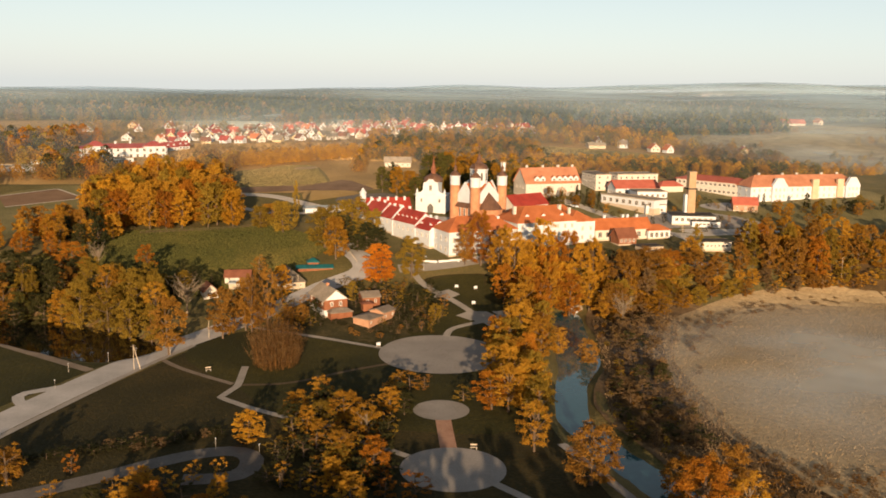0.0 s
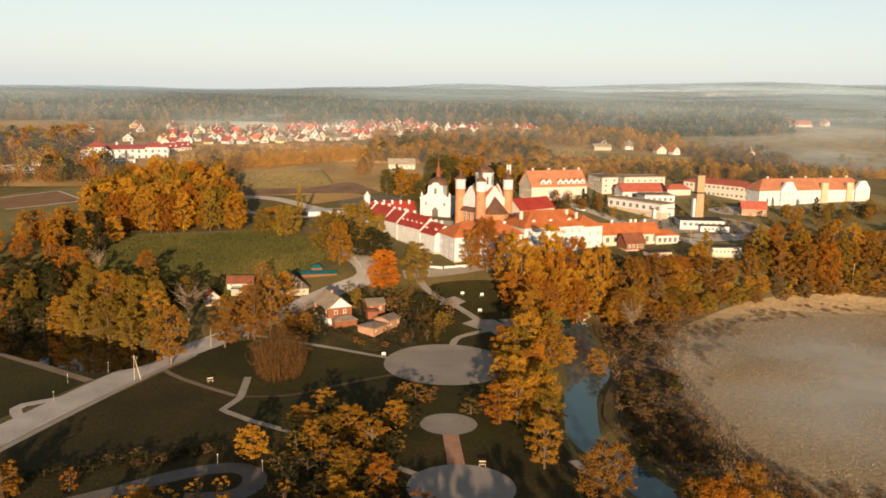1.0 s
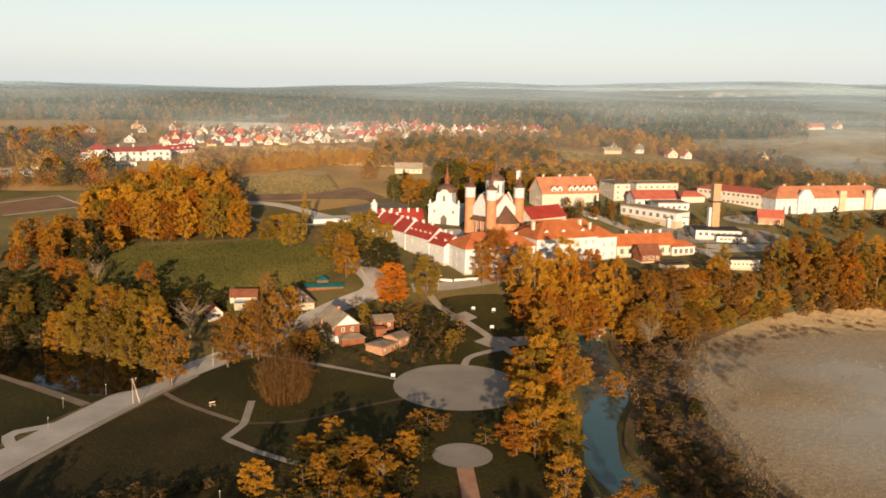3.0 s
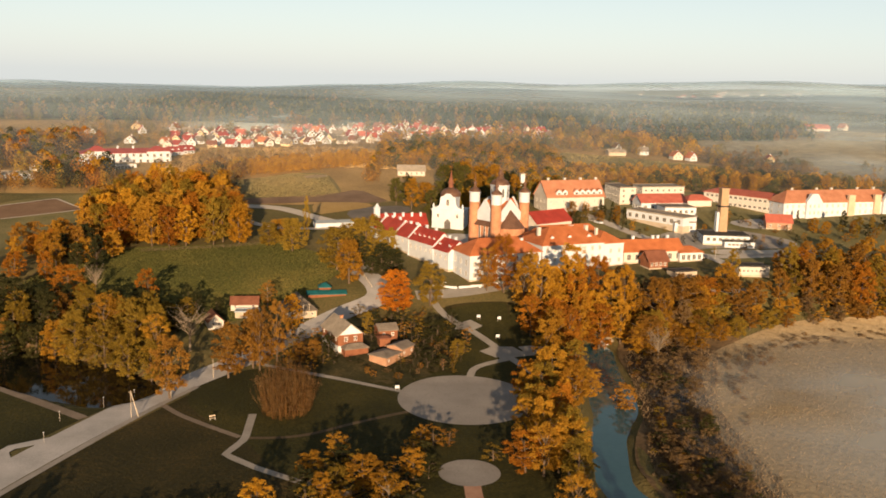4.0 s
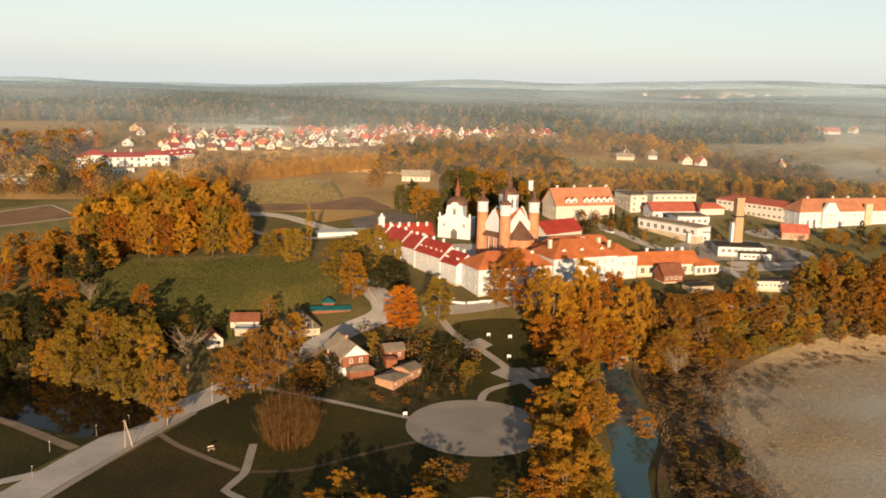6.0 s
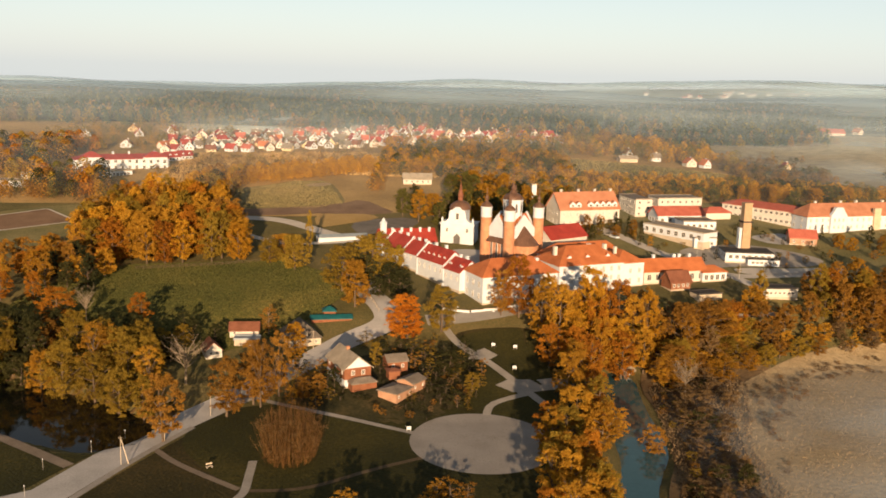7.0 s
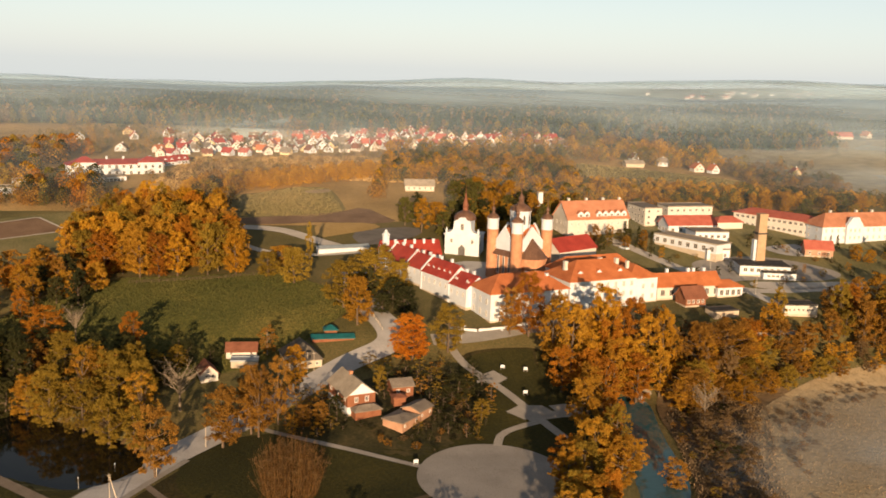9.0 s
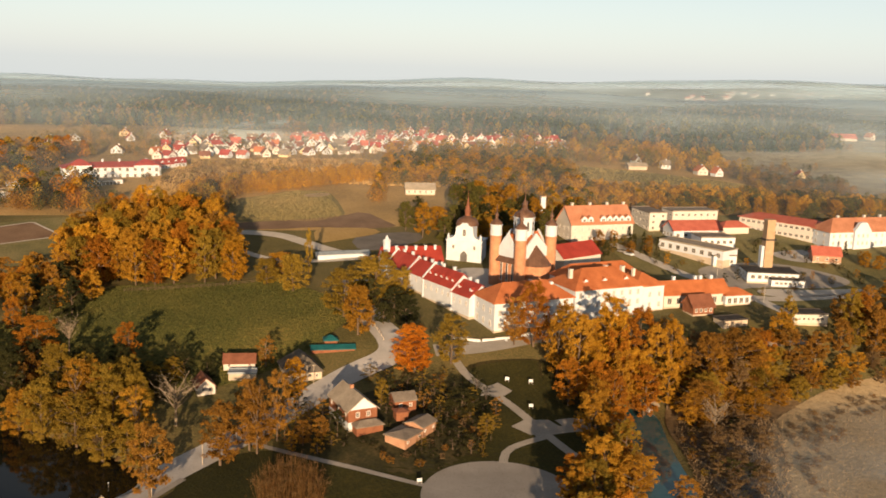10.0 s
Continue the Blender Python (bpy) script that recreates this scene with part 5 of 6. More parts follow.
grove("gold", [(-110, 274.5, 12.4, 5.9), (21.3, 307.4, 18.3, 6), (25.9, 301.3, 23, 6.8), (30.7, 305.6, 14.8, 5.2), (73.6, 302.3, 8.7, 6.2), (83.7, 310.7, 7.1, 4.1), (27.6, 279.4, 13.6, 5.7), (22.7, 242.3, 15.2, 7.2), (35.6, 258, 8.4, 3.5), (16.7, 235.1, 12.1, 5.3), (18.6, 222.5, 12.1, 6.9), (22.5, 206.3, 11.3, 7), (56.1, 295.2, 10.1, 6), (-34.2, 326.2, 15.1, 6.4), (-66.4, 385, 7.7, 6.6), (-17.9, 193.5, 7.5, 4.6), (-12.6, 184.4, 7.8, 5), (-8.7, 198.9, 7, 3.8), (-24.4, 205.3, 6.6, 3.9), (-29, 198, 5.7, 3.8), (-16.9, 170.4, 7.8, 4.4)])
grove("gold", [(-4.9, 215.7, 4.9, 4.1), (-48.9, 153, 7.1, 4.2), (-13.2, 153, 6.7, 4.5), (21, 179.8, 11.1, 5.2), (54, 150.1, 11, 5.2), (17.4, 201.7, 11.7, 5.7)])
grove("bare", [(-72.5, 273.5, 12.5, 7.1), (-111.9, 311.3, 10.6, 4.2), (59.2, 287.4, 10.7, 5)])
grove("amber", [(-119.3, 308, 12.2, 7.9), (-93.9, 304.9, 12.4, 4.1), (16, 322.1, 19.3, 7.2), (46.5, 319.5, 20, 6.8), (41.1, 312.5, 14.3, 6.2), (82.2, 326, 13, 6.7), (27.7, 244.9, 11.2, 5.5), (13.8, 203.3, 9.4, 5.7), (122.1, 352, 10.5, 4.6), (138.6, 338.1, 15.3, 6.3), (-10.1, 165.5, 8.2, 4.6), (46.5, 150.8, 14, 7.7)])
grove("dark", [(-118.8, 290.2, 11.5, 6.1), (-127.4, 289.6, 14.8, 7.1), (-92.3, 299.7, 6.3, 3.5), (58.7, 328.2, 9.3, 5.6), (-20.6, 335.1, 9.5, 5.6), (-5.1, 283.6, 6.5, 6.3), (-22.2, 178.2, 4.7, 4)])
grove("rust", [(-57.3, 306.5, 8.7, 3.7), (-55.3, 274.6, 12.6, 4.7), (10.7, 322.6, 14.2, 4.5), (54.7, 324, 14.8, 5.5), (64.7, 316, 17.1, 8.2), (72.9, 317.2, 18.4, 11), (110.5, 337, 10.9, 4.7), (121.2, 337.6, 16.0, 4.8), (130.4, 336.8, 15.9, 6.2), (141.9, 351.9, 13.5, 5.6), (100.7, 332.8, 7.9, 4.2), (95, 325.7, 7.1, 4.1), (-76.2, 163.3, 6.4, 3.5), (29.9, 164.6, 12.4, 7.3), (46.5, 164.0, 9.5, 5.4), (54.5, 162.0, 10.5, 6.0), (-1.6, 215.8, 4.2, 3), (42.4, 249.4, 7.9, 3.9), (57.7, 295.3, 12.9, 7.4)])
grove("dark", [(-24.5, 341.0, 9.5, 4.8), (-33, 345, 11, 5.4), (-27.5, 334.5, 7, 3.8)])
grove("yellow", [(-46.4, 286.1, 12.4, 4.2), (36.6, 314.3, 25.3, 8.5), (-36.3, 182, 7.1, 4.4)])
grove("flame", [(-18.4, 307.3, 13.2, 7.4), (-17.2, 306.4, 10.5, 6.2)], "dome")
grove("rust", [(-57.8, 255.0, 14.6, 6.2), (-53.0, 262.6, 14.0, 5.6), (-68.3, 239.4, 16.1, 5.6)], "round")
grove("rust", [(-51.0, 261.0, 18.0, 4.8), (-47.6, 267.4, 17.5, 4.6)], "sparse")
# the grove north-west of the meadow
scatter([(-136, 366), (-142, 400), (-138, 428), (-118, 440), (-100, 430), (-88, 404), (-82, 388), (-79, 373), (-92, 368), (-112, 364)], 74, ("gold", "olive", "amber", "yellow", "rust", "yellow", "gold", "gold"), (14, 19), (5, 7), 11, 5.6, "park grove")
scatter([(-156, 350), (-140, 376), (-124, 366), (-118, 352), (-132, 342)], 13, ("gold", "amber", "gold", "rust"), (8, 12), (4, 5.5), 43, 5.0)
scatter([(-160, 320), (-140, 350), (-118, 352), (-118, 336), (-135, 318)], 12, ("gold", "amber", "dark", "gold"), (8, 12), (3.5, 5.5), 12, 5.5)
scatter([(-150, 268), (-132, 300), (-112, 300), (-118, 284), (-130, 276)], 14, ("dark", "dark", "olive", "rust"), (9, 14), (4, 6), 13, 5.0)
scatter([(-140, 268), (-128, 284), (-114, 284), (-113, 275), (-126, 270)], 12, ("dark", "dark", "green", "olive"), (7, 11), (3, 4.6), 49, 3.6)
scatter([(-140, 276), (-120, 278), (-112, 280), (-112, 288), (-140, 290)], 26, ("dark", "olive", "dark", "brown"), (1.5, 4.0), (1.6, 2.8), 81, 2.2, store="pond")
scatter([(-92, 268), (-80, 260), (-74, 254), (-70, 258), (-86, 272), (-112, 286), (-116, 280)], 46, ("olive", "olive", "rust", "dark"), (1.2, 3.4), (1.3, 2.4), 82, 1.8, store="pond")
joined("pond", "pond_bank_scrub", "low tangled bushes along the pond bank", "scrub")
# willows between the pond and the road
scatter([(-112, 281), (-96, 275), (-80, 265), (-74, 268), (-84, 280), (-104, 288)], 9, ("olive", "olive", "gold"), (12, 15), (4.5, 6), 28, 4.5)
# the line of trees along the river
scatter([(20, 286), (34, 288), (36, 300), (24, 302)], 4, ("gold", "amber"), (12, 15), (4.5, 5.5), 29, 4.5)
scatter([(15, 236), (23, 268), (33, 276), (33, 256), (29, 236), (26, 214), (25, 192), (13, 200)], 15, ("gold", "gold", "olive", "amber"), (10, 14), (4.2, 5.6), 30, 4.6)
# the trees before the palace
scatter([(12, 314), (22, 318), (44, 322), (58, 318), (56, 306), (36, 300), (20, 306)], 12, ("gold", "amber", "yellow", "gold"), (15, 21), (5, 7), 41, 5.0)
# the wooded river bank in the east
scatter([(84, 322), (110, 336), (150, 342), (190, 352), (210, 380), (160, 362), (120, 356), (90, 336)], 34, ("gold", "olive", "rust", "olive", "gold", "rust"), (8, 13), (4.0, 5.6), 14, 5.8, keep=lambda x, y: not (94 < x < 114 and 332 < y < 356))
scatter([(60, 300), (90, 314), (112, 324), (150, 334), (200, 346), (200, 354), (150, 343), (110, 334), (84, 322)], 60, ("rust", "olive", "gold", "brown"), (3.5, 7), (2.6, 4.2), 42, 3.2, store="bank")
scatter([(46, 305), (62, 300), (84, 316), (84, 330), (56, 326), (46, 318)], 18, ("gold", "gold", "olive", "brown"), (9, 14), (4, 6), 15, 4.6)
scatter([(52, 230), (58, 228), (66, 270), (76, 302), (56, 298), (52, 262)], 34, ("brown", "brown", "brown", "dark"), (2.5, 5.5), (2.4, 4.0), 16, 3.6, store="bank")
scatter([(42, 188), (60, 186), (60, 230), (46, 230)], 66, ("brown", "dark", "brown", "brown"), (1.4, 3.6), (1.8, 3.2), 17, 2.3, store="bank")
scatter([(62, 180), (66, 176), (72, 290), (110, 322), (150, 334), (140, 320), (100, 304), (80, 284), (70, 230)], 40, ("brown", "brown", "rust"), (0.6, 1.5), (1.0, 2.2), 46, 2.6, store="bank")
scatter([(46, 176), (41, 205), (44, 226), (49, 246), (50, 285), (56, 296), (60, 270), (56, 230), (56, 190)], 90, ("brown", "brown", "olive", "rust"), (0.9, 2.6), (1.0, 2.2), 50, 2.2, store="bank")
scatter([(56, 178), (66, 188), (76, 180), (92, 174), (104, 160), (80, 148), (58, 156)], 90, ("brown", "rust", "brown", "rust"), (0.7, 1.9), (0.9, 1.9), 84, 1.9, store="bank")
scatter([(70, 250), (80, 290), (100, 314), (140, 330), (150, 326), (104, 306), (86, 280)], 40, ("brown", "rust", "brown"), (0.5, 1.4), (0.9, 2.0), 85, 2.6, store="bank")
joined("bank", "bank_scrub", "low brown bushes tangled along the river bank", "scrub")
# gardens by the cottages
scatter([(-22, 262), (0, 264), (6, 280), (0, 298), (-14, 306), (-26, 296)], 34, ("olive", "dark", "dark", "rust", "olive"), (2.5, 6.0), (1.6, 3.2), 18, 3.4)
scatter([(-50, 262), (-36, 258), (-33, 268), (-40, 284), (-50, 284)], 18, ("olive", "dark", "rust", "gold"), (3, 7), (2, 3.4), 19, 3.6)
scatter([(-92, 282), (-80, 280), (-78, 290), (-80, 304), (-92, 304)], 10, ("dark", "olive", "dark"), (4, 8), (2.6, 4), 20, 4.0)
scatter([(-122, 284), (-66, 284), (-62, 297), (-84, 303), (-118, 302)], 22, ("dark", "olive", "dark", "rust"), (5, 9.5), (2.6, 4.2), 47, 3.6, keep=lambda x, y: not (x > -80 and y < 298))
scatter([(-42, 262), (-34, 262), (-24, 257), (-10, 255), (0, 262), (2, 280), (-8, 284), (-24, 272), (-36, 282)], 46, ("dark", "olive", "dark", "rust", "brown"), (0.8, 2.4), (0.9, 1.8), 83, 1.9, store="garden")
joined("garden", "garden_shrubs", "low garden shrubs and hedges round the sheds", "shrubs")
# the thicket of saplings beside the bent footpath
def thicket(cx, cy, stems, seed):
    """Thin saplings that stand close together and fan out upwards."""
    rng = np.random.default_rng(seed)
    tv, tf, clumps = [], [], []
    for i in range(stems):
        a, k = rng.uniform(0, 6.28), math.sqrt(rng.uniform(0, 1))
        fx, fy = cx + math.cos(a) * k * 5.6, cy + math.sin(a) * k * 7.0
        foot = Vector((fx, fy, gz(fx, fy) - 0.3))
        tip = Vector((cx + (fx - cx) * 1.32 + rng.normal() * 0.9, cy + (fy - cy) * 1.2 + rng.normal() * 0.7, foot.z + 11.4 - 4.2 * k * k + rng.normal() * 0.8))
        mid = foot.lerp(tip, 0.5) + Vector((rng.normal() * 0.15, rng.normal() * 0.15, 0))
        limb(tv, tf, foot, mid, 0.05, 0.036, 3)
        limb(tv, tf, mid, tip, 0.036, 0.010, 3)
        for q in range(14):
            w = foot.lerp(tip, rng.uniform(0.05, 0.99))
            limb(tv, tf, w, w + Vector((rng.normal() * 0.35, rng.normal() * 0.55, rng.uniform(0.2, 1.1))), 0.018, 0.007, 3)
        clumps.append((*foot.lerp(tip, rng.uniform(0.25, 0.95)), rng.uniform(0.4, 0.8)))
    tagged(mesh("sapling_thicket", tv, tf, TWIG), "dense brown thicket of thin saplings", "thicket", "", "stuff")
    lv, lf = leaf_cloud(rng, clumps, 26, 0.10)
    tagged(mesh("thicket_leaves", lv, lf, LEAF["brown"]), "last brown leaves on the sapling thicket", "leaves", "", "stuff")


thicket(-39.6, 234.5, 420, 21)
# the row of small conifers and the hedge above the ditch
for i in range(11):
    plant(-12.5 + 1.42 * i, 264.2 + 0.62 * i, 2.5 + 0.5 * math.sin(i * 2.1), 0.85, "dark", "conifer", "garden conifers")
for x, y, h, r in ((68.1, 424.7, 8.5, 2.2), (72.9, 421.7, 8, 2.1), (57.3, 428, 6, 2.2), (66.3, 443, 6, 1.6), (150, 431.5, 6, 1.5), (-14.1, 276.6, 3.4, 1.2), (-10.5, 279, 4.0, 1.3), (-33.5, 280.5, 5.5, 1.6)):
    plant(x, y, h, r, "dark", "conifer")
scatter([(-80, 168), (-78, 172), (-57, 182.5), (-43, 189), (-41.5, 186), (-56, 178.5), (-66, 174.5)], 42, ("dark", "dark", "brown"), (1.0, 2.2), (1.0, 2.0), 48, 1.4, store="ditch")
joined("ditch", "ditch_hedge", "low dark bushes along the ditch beside the lawn", "hedge")
grove("gold", [(-75.4, 161.0, 8.6, 4.2), (-66.0, 156.8, 3.4, 2.6), (-51.5, 160.2, 4.8, 3.4), (-46.4, 158.8, 5.0, 3.4), (-55.0, 156.4, 4.4, 3.2), (-42.8, 163.6, 4.2, 2.4), (-37.0, 159.6, 7.0, 2.4)], "bush")
grove("yellow", [(-26.3, 162.7, 4.6, 2.9), (-19.7, 158.7, 3.8, 2.8)], "bush")
grove("amber", [(-66.0, 166.4, 4.6, 2.2), (-2.2, 158.9, 5.0, 4.2), (-7.6, 158.2, 4.2, 3.2)], "bush")
# shrubs round the small plaza
scatter([(-32, 196), (-8, 214), (-4, 208), (-8, 186), (-6, 160), (-30, 160)], 56, ("dark", "dark", "dark", "olive", "gold"), (3, 6), (2.6, 4.0), 22, 2.9)
scatter([(-60, 150), (-40, 158), (-20, 150), (-10, 140), (-60, 138)], 14, ("gold", "amber", "dark"), (4, 7), (2.6, 4), 23, 4.0)
# unseen trees added south of the park to shade its lawns, gapped for sunlight
scatter([(-150, 40), (40, 40), (44, 98), (20, 104), (-150, 104)], 230, ("gold", "olive", "rust"), (15, 17), (5.5, 7.5), 24, 6.6, "", "round", "south", lambda x, y: abs(x + 60.5 + (y - 100) * 0.052) > 15)
joined("south", "southern_wood", "dense autumn wood south of the park", "wood")
# groups between the monastery and the school
scatter([(60, 430), (66, 415), (84, 384), (96, 372), (140, 388), (150, 420), (140, 436), (118, 446), (90, 440)], 46, ("dark", "olive", "dark", "gold", "rust"), (1.6, 4.5), (1.0, 2.0), 44, 3.4)
scatter([(146, 420), (210, 436), (205, 420), (160, 400), (146, 404)], 22, ("olive", "gold", "dark", "rust"), (3, 8), (1.6, 3.4), 45, 4.0)
scatter([(46, 412), (62, 420), (74, 424), (70, 440), (50, 432)], 9, ("olive", "dark", "olive", "rust"), (4, 8), (2, 3.2), 25, 4.0)
scatter([(30, 415), (-10, 425), (-30, 450), (-20, 490), (20, 490), (34, 450)], 46, ("green", "olive", "gold", "dark", "gold", "green"), (9, 14), (4, 6), 26, 6.0, store="slope", keep=lambda x, y: not (-36 < x < -4 and y > 452))
scatter([(34, 458), (70, 474), (120, 486), (180, 476), (190, 500), (100, 505), (30, 490)], 60, ("gold", "olive", "green", "gold", "green"), (5, 9), (2.8, 4.4), 27, 6.0, store="slope")
joined("slope", "valley_wood", "mixed autumn wood behind the monastery", "wood")


def woods(name, label, region, count, h, colours, seed, blades=34, slim=1.0, cluster=0.0):
    """Distant woodland as one sheet of many small trees; with cluster, alike trees stand together."""
    rng = np.random.default_rng(seed)
    spots = []
    while len(spots) < count:
        x, y = rng.uniform(region[0], region[1]), rng.uniform(region[2], region[3])
        if region[4](x, y) and clear(x, y, 1.0):
            spots.append((x, y))
    x, y = np.array(spots).T
    z = ground_z(x, y)
    n = len(colours)
    pick = rng.integers(n, size=count)
    if cluster:
        wave = np.sin(x * cluster + 1.3) * np.cos(y * cluster * 1.7 + x * cluster * 0.4) + 0.6 * np.sin(x * cluster * 2.9 + y * cluster * 2.1) + rng.normal(size=count) * 0.55
        pick = np.clip(((wave + 1.7) / 3.4 * n).astype(int), 0, n - 1)
    hh = rng.uniform(*h, count)
    k = np.linspace(0.04, 1, blades) ** 0.9
    for c in dict.fromkeys(colours):
        own = np.isin(pick, [i for i in range(n) if colours[i] == c])
        m = int(own.sum())
        if not m:
            continue
        H = hh[own][:, None]
        rr = H * (0.36 if c == "pine" else 0.42) * slim * rng.uniform(0.8, 1.25, (m, 1))
        ang = np.arange(blades) * 2.39996 + rng.uniform(0, 6, (m, 1))
        prof = (1.02 - k) * 1.1 if c == "pine" else np.sin(np.pi * np.clip(0.25 + 0.74 * k, 0, 1)) ** 0.6
        rad = rr * prof * rng.uniform(0.65, 1.05, (m, blades))
        p = np.stack([x[own][:, None] + rad * np.cos(ang), y[own][:, None] + rad * np.sin(ang), z[own][:, None] + H * (0.12 + 0.86 * k)], -1)
        d = np.stack([np.cos(ang), np.sin(ang), 0.35 + k + 0 * ang], -1) + rng.normal(size=(m, blades, 3)) * 0.4
        d /= np.linalg.norm(d, axis=-1, keepdims=True)
        u = np.cross(d, rng.normal(size=(m, blades, 3)))
        u /= np.linalg.norm(u, axis=-1, keepdims=True)
        v = np.cross(d, u)
        t = (H * (0.13 if blades < 30 else 0.085 if blades < 60 else 0.062))[:, :, None]
        V = np.stack([p - u * t - v * t * 0.5, p + u * t - v * t * 0.5, p + v * t], 2).reshape(-1, 3)
        tagged(mesh(name, V.tolist(), np.arange(len(V)).reshape(-1, 3).tolist(), LEAF[c]), label % WORDS.get(c, "dark pine"), "woodland", "", "stuff")


woods("golden_belt", "distant belt of %s autumn trees", (-132, 0, 488, 604, lambda x, y: np.interp(x, (-127, -110, -90, -71, -50, 0), (491, 496, 505, 518, 534, 548)) < y < np.interp(x, (-131, -116, -91, -48, 0), (506, 520, 536, 568, 586)) and not (-34 < x < -8 and y < 525)), 680, (3.5, 6.5), ("yellow", "yellow", "gold", "yellow", "yellow"), 31, 90, 1.0, 0.05)
woods("heath_bushes", "low %s bushes scattered over the heath", (-160, 20, 512, 640, lambda x, y: np.interp(x, (-160, -131, -116, -91, -48, 20), (516, 508, 523, 540, 572, 596)) < y < np.interp(x, (-160, -104, -12, 20), (575, 603, 648, 655))), 620, (1.2, 3.6), ("brown", "green", "olive", "brown", "rust", "green", "brown"), 73, 34, 1.5, 0.05)
woods("field_edge_trees", "%s trees edging the hay field", (-122, -104, 446, 506, lambda x, y: True), 34, (6, 10), ("dark", "dark", "olive", "rust"), 41, 90)
woods("valley_trees", "valley of %s trees beyond the monastery", (-42, 60, 455, 640, lambda x, y: y > 470 + 0.4 * abs(x) * (x < 0) and not (-38 < x < -4 and y < 524)), 560, (5.5, 9.5), ("gold", "olive", "green", "yellow", "gold", "green", "dark", "rust"), 32, 90, 1.1, 0.05)
woods("hill_trees", "belt of %s trees below the hill field", (50, 250, 486, 546, lambda x, y: y < 532 - 0.12 * (x - 50) and y > 488 + 0.1 * (x - 50)), 620, (4.0, 8.0), ("dark", "olive", "gold", "green", "yellow", "gold", "rust", "green"), 33, 90, 1.1, 0.06)
woods("hilltop_trees", "%s trees round the hillside houses", (26, 170, 596, 690, lambda x, y: y > 622 - 0.16 * x), 230, (5, 10), ("olive", "gold", "yellow", "green", "rust"), 40, 70, 1.0, 0.05)
woods("hedge_trees", "scattered %s trees round the village", (-260, 60, 560, 712, lambda x, y: y > 585 + 0.25 * (x + 200) * (x > -200)), 380, (3, 7), ("gold", "olive", "green", "green"), 34, 62)
woods("west_trees", "%s trees west of the grove", (-330, -165, 420, 590, lambda x, y: not (-205 < x < -150 and (y < 452 or y > 496)) and not (-240 < x < -195 and 455 < y < 477) and (x < -200 or y > 455)), 330, (8, 13), ("green", "amber", "gold", "dark", "olive", "rust", "gold"), 35, 120, 1.0, 0.05)
woods("field_hedge", "%s trees beside the sports field", (-240, -152, 447, 480, lambda x, y: y > 452 - 0.1 * (x + 152) * (x > -190) and not (-236 < x < -198 and y > 470)), 85, (4.5, 9), ("olive", "brown", "gold", "green", "rust"), 74, 90, 1.0, 0.05)
woods("scrub_trees", "%s scrub between the hill field and the marsh", (152, 208, 510, 636, lambda x, y: np.interp(x, (152, 168, 197, 208), (540, 514, 530, 566)) < y < np.interp(x, (152, 187, 208), (612, 634, 588))), 330, (1.8, 4.6), ("brown", "rust", "brown", "dark", "brown", "green"), 59, 50, 1.4, 0.05)
woods("far_forest", "wide distant forest of %s trees", (-640, 640, 696, 1056, lambda x, y: abs(x) < 0.62 * y and (y > 708 + 8 * math.sin(x * 0.02) or 130 < x < 255) and not (x > 255 and y < 752 + 0.3 * (x - 255))), 13500, (8.5, 11.5), ("green", "pine", "pine", "pine", "green", "pine", "pine", "pine", "brown", "pine", "pine", "green"), 36, 22, 0.72, 0.014)
woods("forest_edge", "%s trees along the forest edge", (-420, 420, 690, 760, lambda x, y: (y < 722 and (x < 120 or 130 < x < 255)) or (x > 255 and 748 < y - 0.3 * (x - 255) < 766)), 620, (6, 11), ("brown", "green", "pine", "olive", "pine", "brown", "pine", "rust"), 71, 40, 0.75, 0.03)
woods("far_hill_woods", "hazy far copses of %s trees", (-900, 1100, 1090, 1400, lambda x, y: abs(x) < 0.62 * y and math.sin(x * 0.013 + 0.5) + math.sin(y * 0.034 + x * 0.006) > 0.25), 3600, (5, 9), ("pine", "green", "pine"), 72, 12)
woods("marsh_shrubs", "low %s shrubs dotted over the marsh meadow", (150, 400, 520, 740, lambda x, y: math.sin(x * 0.07) * math.cos(y * 0.05) > 0.45), 130, (3, 6), ("rust", "dark", "olive"), 37)


